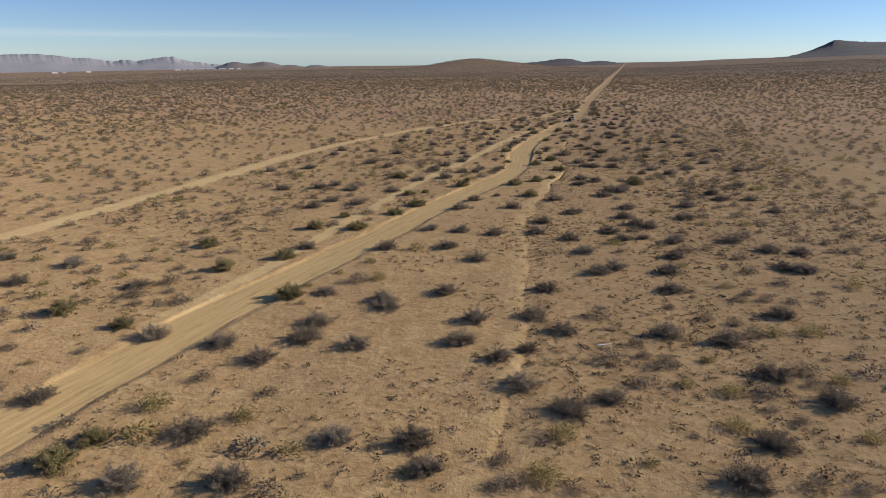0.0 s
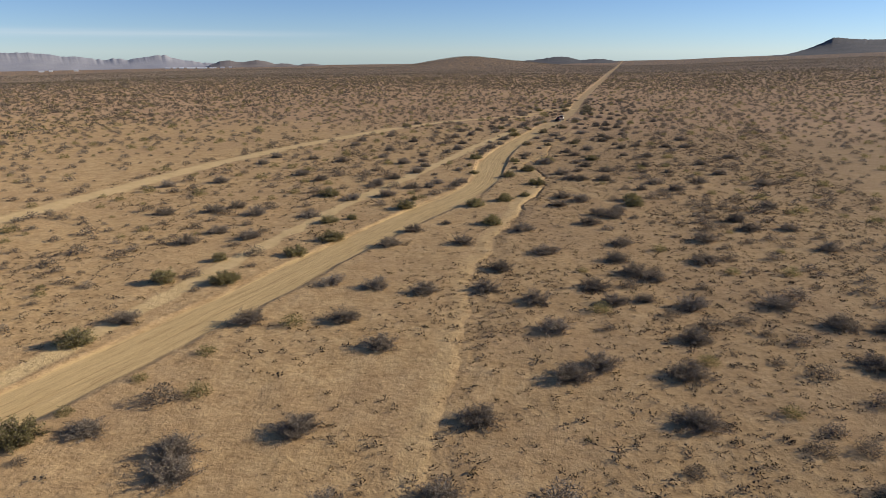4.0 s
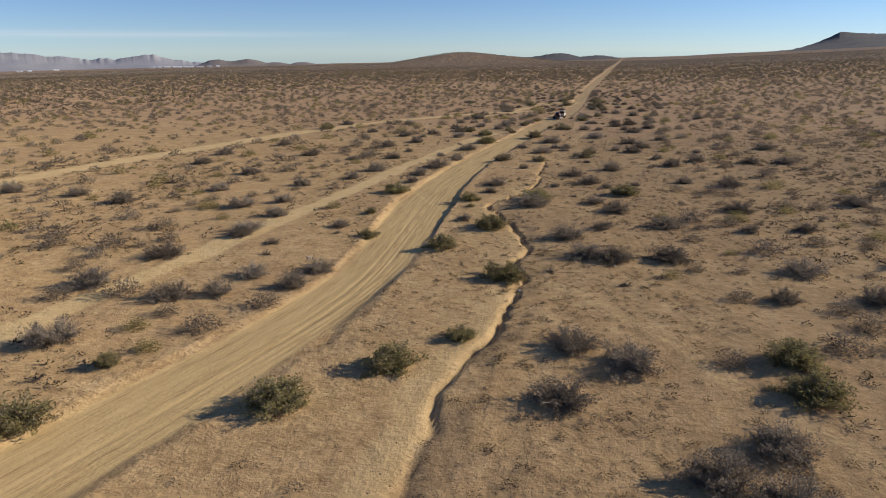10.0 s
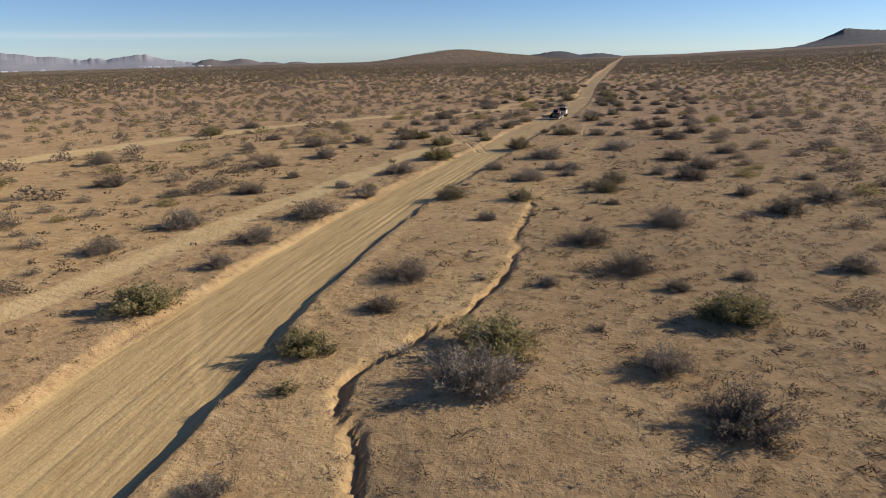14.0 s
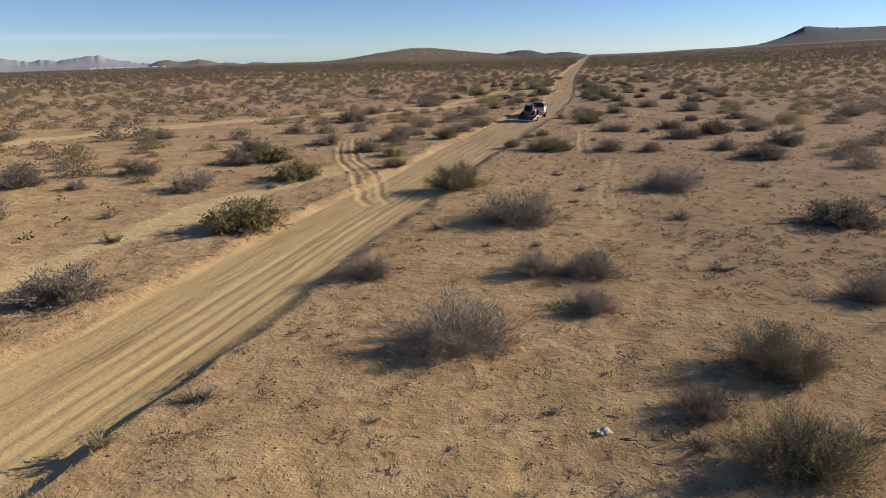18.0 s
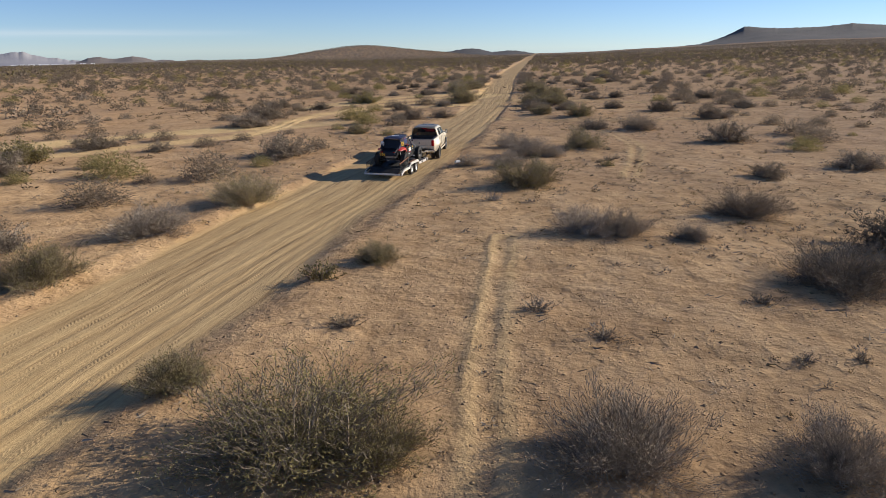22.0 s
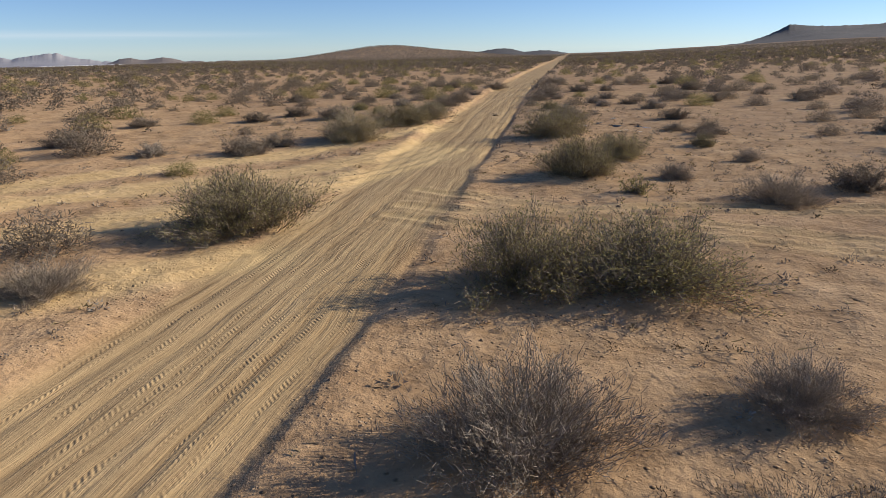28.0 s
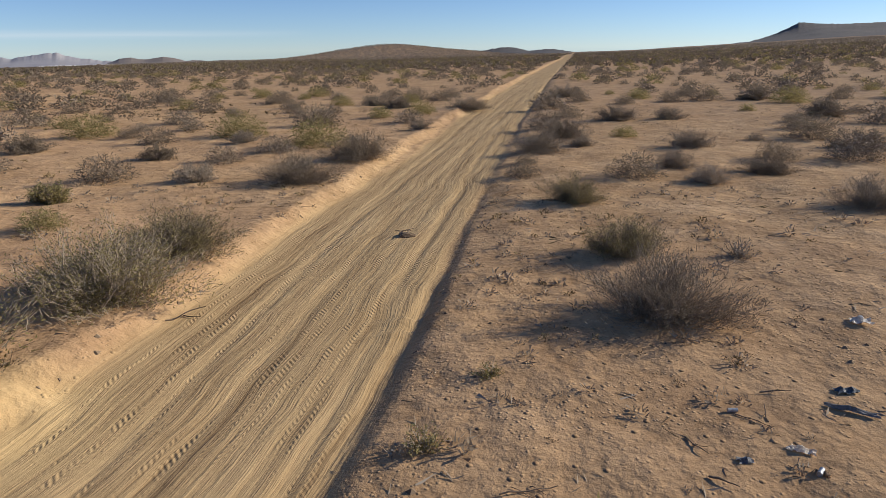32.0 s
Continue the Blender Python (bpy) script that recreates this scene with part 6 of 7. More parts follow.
creosote_at((-62.9, 71.7, 2.8), (-75.5, 74.1, 3.8), (-46.1, 89.1, 3.8), (-63.7, 98.2, 3.8), (-56.3, 107.1, 3.8), (-74.9, 110.3, 3.8))
burro_at((-29.0, 122.1, 3.8), (35.8, 123.7, 3.8), (32.7, 124.7, 3.6), (14.1, 127.1, 3.8), (-21.6, 134.8, 3.8), (-6.0, 135.0, 3.8), (32.0, 135.7, 3.8), (-29.2, 135.0, 3.8), (37.6, 135.8, 3.8), (-13.5, 138.1, 3.8), (25.9, 141.3, 3.8), (1.7, 142.6, 3.8), (-13.0, 147.9, 3.8), (9.7, 148.5, 3.8), (-70.1, 148.1, 3.8), (7.2, 150.9, 3.8), (-34.6, 155.7, 3.8), (4.4, 157.1, 3.7), (-7.1, 158.2, 3.8), (18.5, 159.8, 3.8))
burro_at((-22.3, 160.4, 3.8), (-33.3, 166.6, 3.4), (-88.7, 166.2, 3.8), (5.2, 167.1, 3.8), (-79.6, 170.6, 3.8), (39.9, 172.8, 3.8), (-13.1, 172.3, 3.8), (-58.1, 172.2, 3.8), (19.6, 173.4, 3.8), (-28.9, 173.6, 1.8), (-77.2, 175.7, 3.8))
grey_brush_at((-2.4, 125.7, 3.8), (-36.1, 134.6, 3.2), (4.8, 137.0, 2.8), (14.7, 137.9, 3.6), (8.6, 138.7, 2.3), (-61.4, 154.3, 3.8), (-69.0, 156.3, 3.8), (-69.4, 170.6, 3.8))
creosote_at((-60.7, 128.8, 3.8), (-51.9, 131.1, 3.8), (-58.8, 140.4, 2.5), (-48.1, 146.9, 3.2), (-46.3, 156.7, 3.8), (-52.1, 168.8, 3.3), (-48.5, 172.4, 2.1), (-20.0, 175.9, 3.8))
burro_at((-1.1, 180.8, 3.8), (5.5, 182.4, 1.3), (28.9, 183.3, 3.8), (36.5, 186.3, 3.1), (3.3, 187.7, 3.7), (0.2, 189.3, 3.8), (27.4, 190.1, 3.8), (4.0, 193.2, 3.6), (-8.5, 195.7, 3.8), (-97.1, 200.5, 3.8), (-4.4, 201.9, 3.8), (-8.6, 204.2, 3.8), (36.4, 205.7, 3.8), (-46.3, 206.5, 3.8), (-36.6, 212.0, 3.0), (-36.0, 217.2, 3.1), (-55.1, 217.7, 3.8), (9.4, 219.1, 2.6), (-4.7, 219.8, 1.2), (17.6, 220.5, 3.8))
burro_at((-44.3, 221.1, 1.4), (-12.2, 222.3, 1.4), (-45.9, 225.2, 1.5), (-51.5, 227.3, 2.8), (12.8, 228.0, 3.8), (-6.0, 228.0, 3.8), (-9.1, 228.7, 3.8), (-0.0, 229.8, 3.8), (24.3, 232.7, 3.8), (40.1, 233.1, 3.8), (-11.8, 236.4, 3.8))
grey_brush_at((-55.9, 189.9, 3.8), (-107.3, 192.2, 3.8), (-49.0, 195.3, 3.8), (-56.2, 207.7, 3.8), (-42.5, 208.3, 2.7), (-73.1, 210.0, 3.8), (-41.9, 213.9, 2.9), (-81.4, 215.8, 3.8), (-51.9, 229.9, 3.8), (-40.2, 231.5, 1.0), (-102.3, 231.1, 3.8), (-16.8, 234.0, 1.2), (-41.2, 234.7, 2.2), (-52.2, 238.0, 2.9))
creosote_at((-40.9, 184.0, 3.7), (-26.6, 190.8, 3.7), (-41.5, 192.8, 1.9), (-62.6, 192.7, 3.8), (-21.3, 197.9, 3.8), (7.5, 200.4, 3.8), (-17.5, 204.1, 2.2), (7.1, 205.6, 3.8), (-16.4, 219.4, 3.8), (-25.6, 228.4, 3.1), (-36.0, 231.2, 2.2), (-21.7, 238.6, 3.8))
burro_at((-80.3, 241.0, 3.8), (-7.5, 241.6, 2.1), (10.5, 244.2, 2.4), (-91.3, 243.7, 3.8), (0.2, 244.7, 3.8), (31.0, 246.4, 3.8), (17.4, 246.4, 2.5), (-6.2, 252.1, 3.8), (10.8, 256.0, 3.8), (-12.7, 261.1, 1.2), (-26.1, 261.0, 2.0), (27.8, 263.9, 3.8), (-41.2, 266.1, 2.1), (-26.5, 267.3, 3.8), (-73.9, 267.4, 3.8), (-21.2, 267.9, 1.3), (-52.9, 267.9, 2.9), (-7.9, 269.0, 1.8), (-11.1, 272.4, 3.8), (-3.2, 272.6, 1.5))
burro_at((12.0, 275.1, 3.8), (4.9, 276.1, 2.7), (-90.7, 276.8, 3.8), (37.8, 279.7, 3.8), (-14.3, 279.6, 3.8), (-41.1, 283.0, 3.8), (-7.4, 287.0, 3.8), (-14.7, 287.2, 1.0), (-20.2, 288.4, 1.0), (-61.6, 288.8, 2.2), (-26.1, 289.0, 0.5), (-92.6, 289.5, 3.8), (-18.1, 290.9, 0.9), (-53.5, 292.1, 3.4), (-73.0, 292.3, 3.6), (4.1, 294.4, 3.7), (-14.3, 294.8, 1.2), (-12.6, 294.9, 1.6))
grey_brush_at((-26.0, 241.9, 1.9), (-60.6, 242.6, 3.8), (-104.4, 243.2, 3.8), (-55.8, 246.5, 2.8), (-18.2, 253.0, 4.5), (-70.8, 252.7, 3.2), (-22.9, 255.4, 1.3), (-9.3, 256.8, 2.5), (-59.2, 259.7, 2.7), (-16.4, 268.1, 1.5), (-42.2, 273.4, 3.2), (-51.6, 276.8, 3.8), (-24.2, 285.6, 1.8), (-39.5, 292.7, 2.2), (-44.3, 297.6, 2.0))
creosote_at((-39.8, 242.4, 1.5), (-27.0, 249.7, 1.4), (-28.3, 254.2, 2.4), (-26.7, 254.4, 1.3), (-18.2, 256.9, 3.8), (-41.1, 257.7, 3.8), (-4.8, 264.2, 3.8), (-30.0, 294.0, 3.1), (-22.3, 294.5, 2.7), (-40.3, 296.0, 1.7), (-31.2, 298.6, 1.0))
burro_at((19.5, 300.5, 3.3), (9.1, 300.6, 3.5), (-24.5, 301.2, 0.5), (-15.7, 301.5, 0.8), (26.1, 302.1, 3.8), (-53.2, 301.9, 1.7), (1.4, 302.3, 2.1), (-11.6, 302.7, 1.2), (-15.4, 303.3, 1.8), (-87.0, 306.6, 3.8), (-61.0, 309.6, 3.8), (-3.6, 311.5, 3.8), (-7.2, 314.0, 2.3), (10.6, 314.2, 1.8), (-44.6, 316.4, 1.3), (-12.6, 316.8, 1.2), (-23.9, 318.9, 0.6), (-21.3, 319.3, 0.7), (-27.7, 319.7, 0.5), (-1.4, 320.0, 3.8))
burro_at((25.6, 321.9, 3.8), (-49.0, 321.7, 1.1), (-4.2, 327.1, 3.8), (-19.6, 330.1, 0.8), (-42.8, 332.3, 1.4), (3.7, 334.8, 3.3), (-57.2, 336.3, 3.3), (-6.0, 337.7, 1.1), (-21.3, 341.0, 1.0), (-51.4, 343.5, 3.8), (-13.0, 343.7, 0.7), (-2.7, 351.6, 3.8), (-54.2, 351.6, 3.2), (-90.9, 355.5, 3.8), (-5.2, 356.7, 2.5))
grey_brush_at((-29.9, 301.3, 1.2), (-23.2, 306.6, 3.9), (-40.9, 308.2, 3.8), (-18.5, 310.7, 2.0), (-28.6, 313.1, 2.1), (-20.9, 314.8, 2.1), (-18.5, 315.3, 2.6), (-56.6, 319.3, 3.7), (-27.2, 322.0, 1.0), (-72.8, 324.3, 2.2), (-23.0, 324.6, 4.6), (-13.1, 326.6, 1.4), (-58.0, 329.6, 1.7), (-63.1, 329.8, 3.4), (-48.4, 330.4, 3.3), (-19.2, 334.6, 1.1), (-12.8, 335.8, 3.7), (-75.5, 337.6, 2.9), (-10.1, 340.1, 1.1), (-41.5, 352.0, 2.9))
grey_brush_at((-16.6, 355.7, 2.7), (-12.5, 355.8, 2.1), (-47.6, 356.4, 3.0))
creosote_at((-13.5, 301.1, 3.1), (-12.6, 306.5, 3.0), (-38.7, 320.5, 3.8), (-28.5, 333.9, 4.0), (-42.1, 335.8, 3.8), (-28.9, 338.5, 1.1), (-35.7, 342.6, 2.0), (-92.2, 342.7, 3.8), (-49.4, 345.5, 3.8), (-37.9, 349.0, 2.0), (-21.4, 355.1, 2.0), (-23.1, 355.2, 4.0), (-26.8, 357.4, 1.7))
burro_at((-11.6, 360.2, 0.7), (-10.2, 360.5, 0.5), (-71.7, 360.3, 3.8), (1.2, 361.2, 3.8), (-23.8, 361.5, 1.0), (-11.3, 364.5, 0.8), (-8.0, 366.5, 3.6), (-56.4, 367.6, 2.7), (-4.1, 371.1, 3.8), (1.3, 374.6, 2.6), (-8.7, 376.3, 3.1), (-53.6, 383.2, 3.8), (-4.7, 385.5, 1.8), (2.1, 389.4, 2.8), (-18.0, 389.9, 0.4), (-14.0, 390.9, 0.6), (-11.3, 391.4, 0.6), (-37.2, 392.3, 3.8), (17.9, 393.2, 3.8), (-48.4, 394.2, 1.8))
burro_at((-55.2, 395.8, 3.6), (-12.8, 396.9, 0.5), (-2.7, 402.0, 3.4), (-8.6, 410.7, 3.6), (-21.7, 411.4, 0.8), (-48.9, 412.3, 3.8))
grey_brush_at((-16.4, 361.3, 0.9), (-41.1, 362.3, 3.5), (-18.2, 363.2, 1.0), (-39.9, 367.2, 2.3), (-35.1, 370.1, 3.0), (-12.0, 371.3, 1.5), (-14.7, 371.9, 2.2), (-16.1, 372.1, 2.4), (-20.5, 378.3, 1.1), (-20.2, 389.0, 2.1), (-23.0, 389.7, 1.6), (-13.3, 392.0, 0.9), (-12.6, 392.9, 0.7), (-17.4, 393.8, 1.9), (-18.9, 394.6, 3.4), (-20.2, 398.3, 2.5), (-12.7, 411.4, 2.7))
creosote_at((-35.4, 363.7, 2.8), (-25.8, 365.4, 1.3), (-24.3, 367.5, 1.5), (-33.2, 376.4, 3.1), (-18.8, 382.7, 3.6), (-56.0, 388.3, 3.2), (-13.6, 389.5, 1.1), (-14.8, 398.0, 3.0), (-32.3, 406.0, 1.4), (-35.5, 407.5, 2.2))
burro_at((-32.9, 420.3, 3.8), (-50.3, 421.0, 3.8), (-29.4, 423.3, 2.5), (-17.8, 429.6, 2.4), (-3.1, 430.7, 3.1), (-14.9, 431.9, 2.1), (7.6, 434.4, 2.9), (-48.0, 435.1, 2.4), (-8.2, 436.1, 2.6), (-54.7, 437.2, 3.5), (7.3, 452.6, 3.3), (-9.4, 452.9, 2.8), (-73.2, 454.7, 3.8), (-5.8, 455.4, 2.3), (-8.5, 463.1, 1.5), (-52.3, 465.6, 2.8), (-37.5, 467.2, 2.1), (-8.7, 473.2, 1.8), (-8.2, 475.8, 2.2), (4.4, 476.1, 2.8))
burro_at((-54.2, 477.1, 2.1), (-10.2, 478.0, 1.6))
grey_brush_at((1.1, 422.2, 3.4), (-36.0, 432.2, 2.2), (-18.6, 434.1, 3.1), (-14.0, 435.8, 2.0), (-31.6, 439.0, 2.2), (-13.0, 457.5, 1.6), (-43.2, 461.7, 1.9), (-37.9, 463.3, 2.6))
creosote_at((-13.3, 423.9, 3.1), (-17.7, 426.4, 2.5), (-19.1, 442.2, 3.9), (-16.0, 442.3, 4.6), (-44.2, 444.9, 3.8), (-29.4, 446.2, 4.6), (-15.1, 453.4, 1.4), (-17.5, 458.0, 4.0), (-15.1, 463.8, 3.0), (-9.8, 468.6, 1.6), (-33.1, 469.8, 4.6), (-19.0, 474.6, 4.6), (-32.0, 480.0, 4.6))
burro_at((-46.0, 481.8, 2.2), (-18.0, 485.8, 2.9), (-9.0, 486.3, 2.5), (-44.1, 486.7, 2.1), (-9.7, 496.9, 2.4), (-31.7, 498.5, 3.0), (-41.8, 503.7, 1.7), (-11.4, 503.9, 2.0), (-15.4, 504.7, 1.8), (-31.3, 505.2, 3.3), (-52.0, 506.0, 2.3), (-1.9, 507.3, 2.1), (8.3, 508.8, 3.0), (-21.9, 510.1, 2.5), (-4.6, 511.6, 2.8), (-13.5, 511.9, 2.2), (-19.6, 512.5, 1.5), (-20.8, 515.9, 3.0), (-31.1, 519.4, 1.6), (-16.8, 526.8, 3.0))
burro_at((-12.9, 526.8, 2.5), (-0.9, 529.8, 3.4), (-37.3, 537.1, 2.7), (-30.4, 537.6, 3.7))
grey_brush_at((-39.7, 484.6, 2.7), (-15.6, 490.2, 0.9), (-36.3, 498.1, 1.7), (-14.4, 501.3, 1.6), (-40.4, 510.8, 1.7))
creosote_at((-22.1, 480.2, 0.6), (-21.4, 482.5, 0.5), (-30.7, 484.5, 3.3), (-31.0, 488.0, 2.7), (-18.6, 490.1, 2.0), (-39.8, 493.6, 1.5), (-19.9, 496.9, 2.1))
burro_at((-40.7, 540.6, 2.3), (-1.3, 548.9, 3.4), (-21.2, 554.1, 3.8))


# ---------------------------------------------------------------- scrub over the plain, too much to count
def scrub_field(name, label, mats, spots, shape, seed):
    """Joins many small shrubs into one mesh. shape(rng) gives blades: three corners each, for a shrub one metre wide."""
    rng = np.random.default_rng(seed)
    kinds = [shape(np.random.default_rng(seed + k)) for k in range(14)]
    verts, slot = [], []
    pick = rng.integers(0, len(kinds), len(spots))
    turn = rng.uniform(0, 6.283, len(spots))
    tint = rng.random(len(spots))
    for (x, y, w, h, z), k, a, tn in zip(spots, pick, turn, tint):
        p = kinds[k]
        c, s = math.cos(a) * w, math.sin(a) * w
        q = np.empty_like(p)
        q[..., 0], q[..., 1], q[..., 2] = x + c * p[..., 0] - s * p[..., 1], y + s * p[..., 0] + c * p[..., 1], z + h * p[..., 2]
        verts.append(q.reshape(-1, 3))
        slot.append(np.full(len(p), min(len(mats) - 1, int(tn * len(mats)))))
    v = np.concatenate(verts)
    slot = np.concatenate(slot)
    n = len(v) // 3
    me = bpy.data.meshes.new(name)
    me.vertices.add(len(v)), me.loops.add(len(v)), me.polygons.add(n)
    me.vertices.foreach_set("co", v.ravel())
    me.loops.foreach_set("vertex_index", np.arange(len(v)))
    me.polygons.foreach_set("loop_start", np.arange(n) * 3)
    for m in mats:
        me.materials.append(m)
    me.polygons.foreach_set("material_index", slot.astype(np.int32))
    me.update()
    return tagged(new(name, me), label, "scrub", kind="stuff")


def blades(count, thick, length, loose):
    """Short pointed blades that fill a low dome, pointing outwards."""
    def shape(rng):
        out = []
        for k in range(count):
            a, e = rng.uniform(0, 6.283), math.asin(rng.uniform(0.0, 1.0))
            way = np.array([math.cos(a) * math.cos(e), math.sin(a) * math.cos(e), math.sin(e)])
            root = way * np.array([0.46, 0.46, 0.5]) * rng.uniform(0.15, 1.0 - 0.5 * length) ** 0.7
            way = way + rng.normal(0, loose, 3)
            tip = root + way / np.linalg.norm(way) * length * rng.uniform(0.6, 1.3)
            tip[2] = max(tip[2], 0.02)
            w = np.cross(way, rng.normal(0, 1, 3))
            w = w / (np.linalg.norm(w) + 1e-9) * thick * rng.uniform(0.6, 1.4)
            out.append((root + w, root - w, tip) if k % 3 else (root, tip + w, tip - w))
        return np.array(out)
    return shape


def free_of_road(x, y, gap):
    road, gully, track = bands(x, y)
    return (np.abs(x - road_x(y)) > road_half(y) + 0.2 + gap) & (gully < 0.2) & (track < 0.35)


def scatter(count, x0, x1, y0, y1, seed):
    rng = np.random.default_rng(seed)
    return rng.uniform(x0, x1, count), rng.uniform(y0, y1, count), rng


def spaced(x, y, rng, near, far_from, cell=6.0):
    """Keeps the spots that stand clear of one another and of the shrubs already placed."""
    taken, keep = {}, []
    for px, py, pw in far_from:
        taken.setdefault((int(px // cell), int(py // cell)), []).append((px, py, pw))
    for i in range(len(x)):
        cx, cy = int(x[i] // cell), int(y[i] // cell)
        ok = True
        for dx in (-1, 0, 1):
            for dy in (-1, 0, 1):
                for px, py, pw in taken.get((cx + dx, cy + dy), ()):
                    if (px - x[i]) ** 2 + (py - y[i]) ** 2 < (near + 0.45 * pw) ** 2:
                        ok = False
        if ok:
            taken.setdefault((cx, cy), []).append((x[i], y[i], 1.5))
            keep.append(i)
    return np.array(keep, int)


def spots_of(x, y, wide, tall):
    z = ground_z(x, y) - 0.03
    return list(zip(x.tolist(), y.tolist(), wide.tolist(), (wide * tall).tolist(), z.tolist()))


FOLIAGE = (DUSK_LEAF, STEM, DUSK_LEAF, LEAF, DUSK_LEAF)
# nearer plain, beside the strip where every bush has its own place
sx, sy, rng = scatter(19500, -230, 190, 10, 700, 101)
inside = (sx > -70) & (sx < 18) & (sy > 40) & (sy < 508)
core = (sx > -58) & (sx < 2) & (sy > 60) & (sy < 498)
share = np.where(core, np.where(np.abs(sx + 18) < 15, 0.0, np.where((sx < -33) & (sy > 320), 0.65, 0.2)), np.where(inside, np.where(sy > 320, 0.85, 0.5), 0.92))
keep = free_of_road(sx, sy, 0.8) & (rng.random(len(sx)) < share * (0.75 + 0.5 * value_noise(sx, sy, 38, 77)))
sx, sy = sx[keep], sy[keep]
idx = spaced(sx, sy, rng, 2.3, PLACED)
sx, sy = sx[idx], sy[idx]
wide = np.clip(np.random.default_rng(5).lognormal(0.96, 0.36, len(sx)), 0.9, 4.4)
close = (np.abs(sx + 20) < 52) & (sy > 50) & (sy < 560)
spots = spots_of(sx, sy, wide, 0.80)
scrub_field("desert_scrub", "scattered grey-brown desert bushes across the sandy plain", FOLIAGE, [q for q, c in zip(spots, close) if not c], blades(180, 0.025, 0.115, 1.1), 200)
scrub_field("roadside_scrub", "twiggy grey-brown bushes on the sand beside the road", FOLIAGE, [q for q, c in zip(spots, close) if c and not (abs(q[0] + 20) < 34 and q[1] > 300)], blades(700, 0.0105, 0.085, 1.2), 210)
scrub_field("verge_scrub", "fine twiggy grey-brown bushes on the verge of the dirt road", FOLIAGE, [q for q, c in zip(spots, close) if c and abs(q[0] + 20) < 34 and q[1] > 300], blades(2000, 0.0056, 0.075, 1.2), 220)
# far plain
sx, sy, rng = scatter(105000, -950, 640, 60, 1350, 102)
outside = ~((sx > -230) & (sx < 190) & (sy < 700))
ahead = np.abs(np.degrees(np.arctan2(-(sx + 10), np.maximum(1, sy + 60))) - 9) < 50
keep = outside & ahead & free_of_road(sx, sy, 1.5) & (rng.random(len(sx)) < 0.85 * (1 - 0.7 * smoothstep(800, 1350, np.hypot(sx, sy - 100))))
sx, sy = sx[keep], sy[keep]
wide = np.clip(np.random.default_rng(6).lognormal(0.98, 0.33, len(sx)), 1.0, 4.4)
scrub_field("far_scrub", "countless small dark bushes dotting the far plain", (STEM, DUSK_LEAF, DUSK_LEAF, STEM, LEAF), spots_of(sx, sy, wide, 0.8), blades(20, 0.085, 0.24, 0.8), 300)
sx, sy, rng = scatter(70000, -1500, 900, 1000, 2500, 105)
ahead = np.abs(np.degrees(np.arctan2(-(sx + 10), sy + 60)) - 9) < 45
keep = ahead & free_of_road(sx, sy, 2.0) & (rng.random(len(sx)) < 0.75 * smoothstep(1000, 1350, np.hypot(sx, sy - 100)))
sx, sy = sx[keep], sy[keep]
wide = np.clip(np.random.default_rng(9).lognormal(1.1, 0.3, len(sx)), 1.4, 5.0)
scrub_field("distant_scrub", "faint specks of bushes on the plain below the hills", (STEM, DUSK_LEAF, DUSK_LEAF), spots_of(sx, sy, wide, 0.8), blades(7, 0.16, 0.4, 0.6), 310)

# tufts of dead grass and twigs, a hand high
DARK_TUFT = plant_material("dark_dead_twigs", (0.060, 0.045, 0.030), (0.115, 0.087, 0.057), (0.20, 0.156, 0.104))
sx, sy, rng = scatter(135000, -125, 62, 20, 545, 103)
keep = free_of_road(sx, sy, 0.2) & (rng.random(len(sx)) < np.clip(0.16 + 0.5 * value_noise(sx, sy, 16, 78) + np.where((sx > gully_x(sy)) & (sy < 390), 0.34, -0.08) + 0.14 * (sy < 320), 0.03, 0.95))
sx, sy = sx[keep], sy[keep]
wide = np.clip(np.random.default_rng(7).lognormal(-0.68, 0.42, len(sx)), 0.2, 1.1) * np.where(sy < 310, 1.25, 1.0)
close = (np.abs(sx + 17) < np.interp(sy, (150, 200, 300), (18, 26, 30))) & (sy > 150)
spots = spots_of(sx, sy, wide, 0.8)
TUFTS = (DARK_TUFT, DARK_TUFT, DUSK_LEAF, DARK_TUFT, STRAW)
scrub_field("dead_tufts", "small dead tufts of dry grass and twigs on the sand", TUFTS, [q for q, c in zip(spots, close) if not c], blades(22, 0.062, 0.2, 0.7), 400)
near = [(x, y, w * (0.95 if y < 330 else 0.55), h * (0.85 if y < 330 else 0.55), z) for (x, y, w, h, z), c in zip(spots, close) if c]
scrub_field("dry_grass", "thin dead grass and broken twigs on the sand", TUFTS, near, blades(60, 0.020, 0.17, 0.8), 410)

# stones and bits of wood strewn over the sand
def stone_shape(rng):
    c = np.array([[0.5, 0, 0], [0, 0.42, 0], [-0.5, 0, 0], [0, -0.42, 0], [0, 0, 0.34]]) * rng.uniform(0.7, 1.25, (5, 1))
    return np.array([[c[k], c[(k + 1) % 4], c[4]] for k in range(4)])


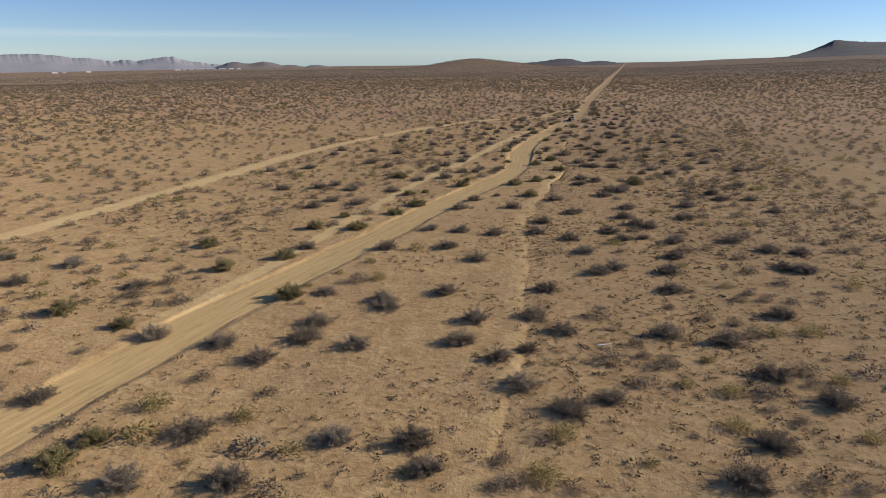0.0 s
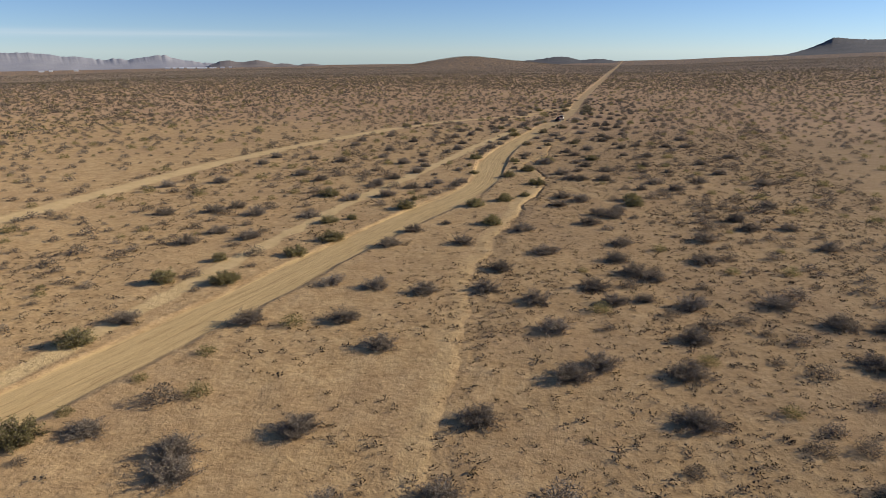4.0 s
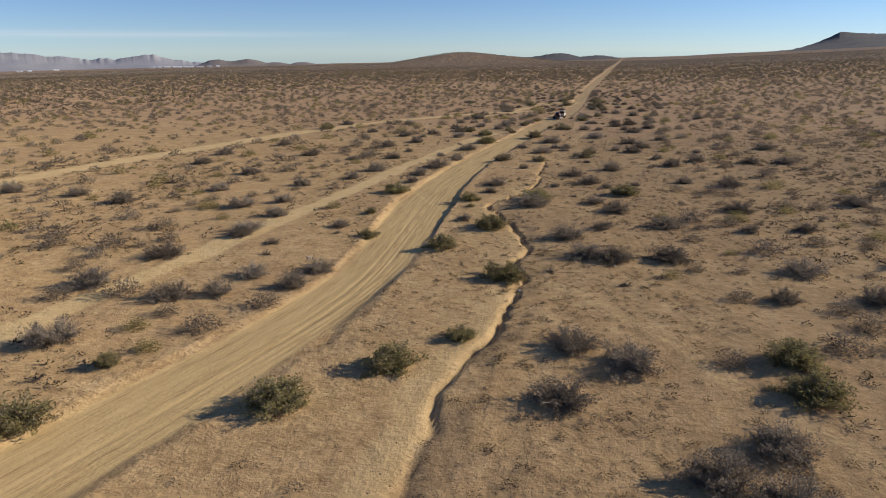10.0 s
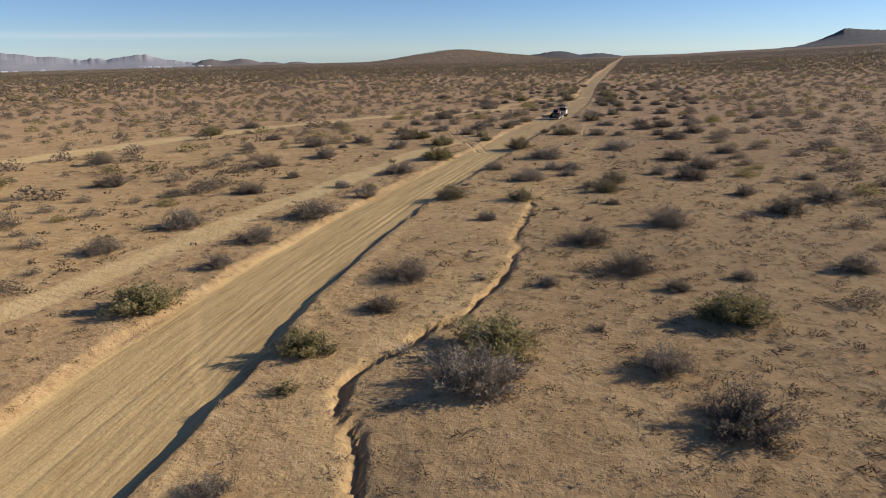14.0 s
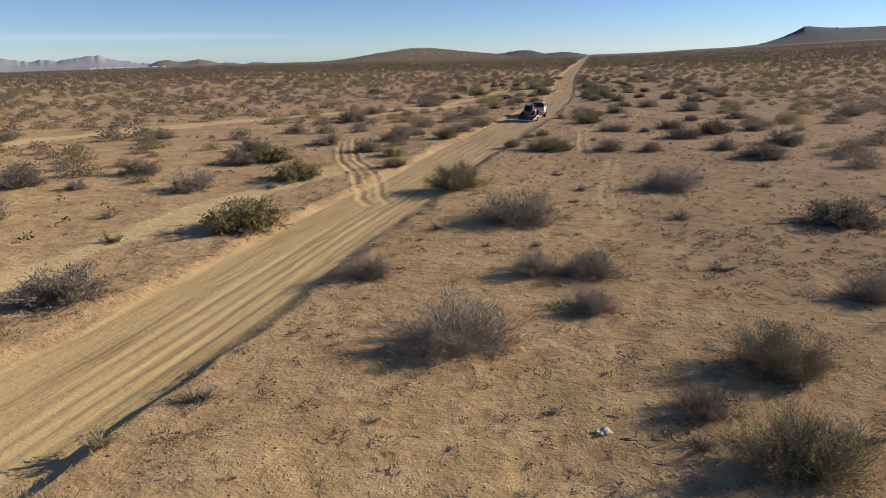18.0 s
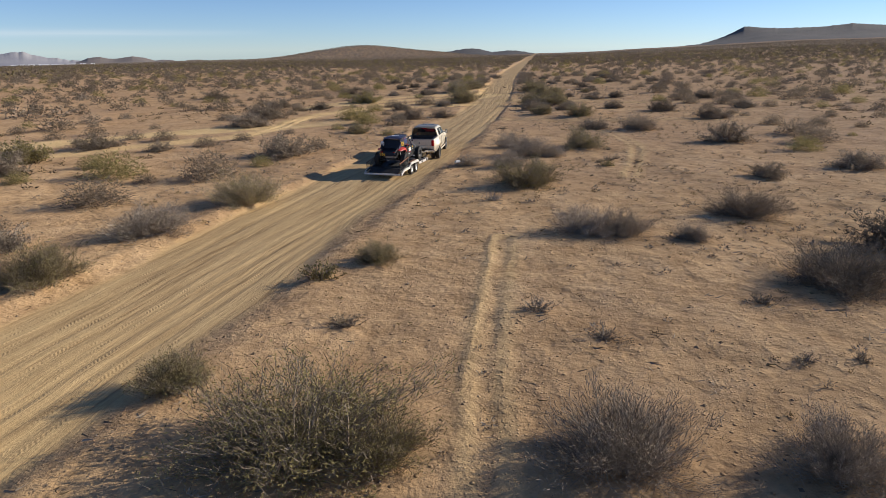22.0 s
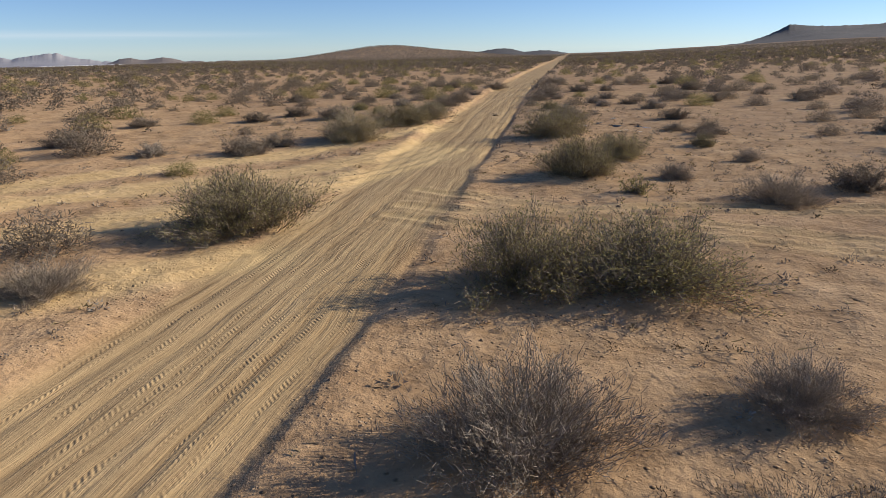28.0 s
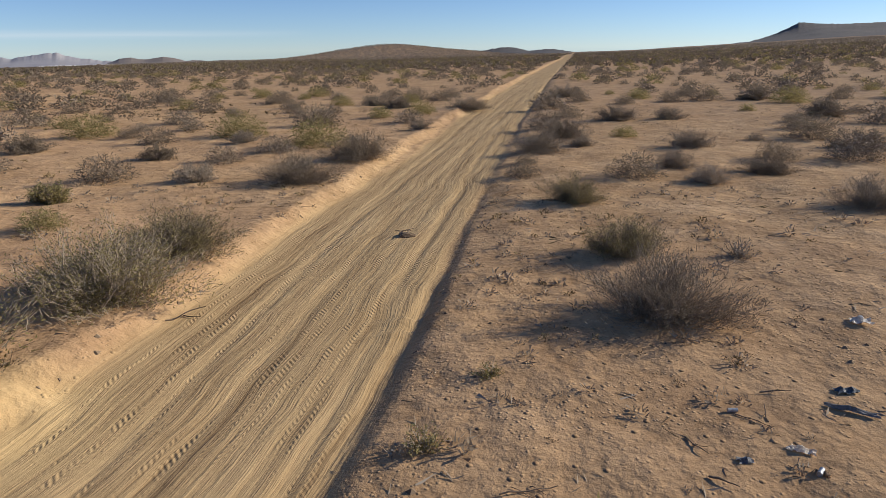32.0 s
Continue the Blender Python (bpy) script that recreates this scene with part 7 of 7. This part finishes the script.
STONE = plant_material("brown_stones", (0.12, 0.086, 0.058), (0.235, 0.17, 0.112), (0.40, 0.305, 0.21), 0.9)
sx, sy, rng = scatter(105000, -48, 6, 150, 525, 104)
keep = (np.abs(sx + 21) < 9 + 22 * rng.random(len(sx))) & (bands(sx, sy)[0] < 0.3) & (rng.random(len(sx)) < np.clip(0.45 + 0.6 * value_noise(sx, sy, 6, 79), 0.08, 1))
sx, sy = sx[keep], sy[keep]
wide = np.clip(np.random.default_rng(8).lognormal(-2.15, 0.45, len(sx)), 0.05, 0.26)
scrub_field("loose_stones", "loose brown stones and crumbs of earth on the sand", (STONE,), spots_of(sx, sy, wide, 0.8), stone_shape, 500)

# sprigs and fallen twigs along the way
sx, sy, rng = scatter(26000, -46, 4, 225, 500, 106)
keep = free_of_road(sx, sy, 0.1) & (rng.random(len(sx)) < np.clip(0.28 + 0.5 * value_noise(sx, sy, 7, 80), 0.04, 1))
sx, sy = sx[keep], sy[keep]
wide = np.clip(np.random.default_rng(10).lognormal(-1.25, 0.4, len(sx)), 0.14, 0.6)
scrub_field("dead_sprigs", "small dry sprigs and grass tufts rooted in the sand", (STEM, STRAW, DUSK_LEAF, STEM), spots_of(sx, sy, wide, 1.0), blades(30, 0.042, 0.26, 0.7), 510)


def litter_shape(rng):
    out = []
    for k in range(3):
        a, l = rng.uniform(0, 6.283), rng.uniform(0.5, 1.0)
        c, d = rng.normal(0, 0.3, 2), np.array([math.cos(a), math.sin(a)])
        w = np.array([-d[1], d[0]]) * 0.045
        out.append([(*(c - d * l / 2 + w), 0.12), (*(c - d * l / 2 - w), 0.02), (*(c + d * l / 2), rng.uniform(0.05, 0.4))])
    return np.array(out)


sx, sy, rng = scatter(30000, -42, -2, 255, 500, 107)
keep = free_of_road(sx, sy, 0.0) & (rng.random(len(sx)) < np.clip(0.3 + 0.6 * value_noise(sx, sy, 5, 81), 0.03, 1))
sx, sy = sx[keep], sy[keep]
wide = np.clip(np.random.default_rng(11).lognormal(-1.2, 0.4, len(sx)), 0.12, 0.6)
scrub_field("fallen_twigs", "pale dry straws and fallen twigs strewn on the sand", (STRAW, PALE_STEM, STEM), spots_of(sx, sy, wide, 0.5), litter_shape, 520)
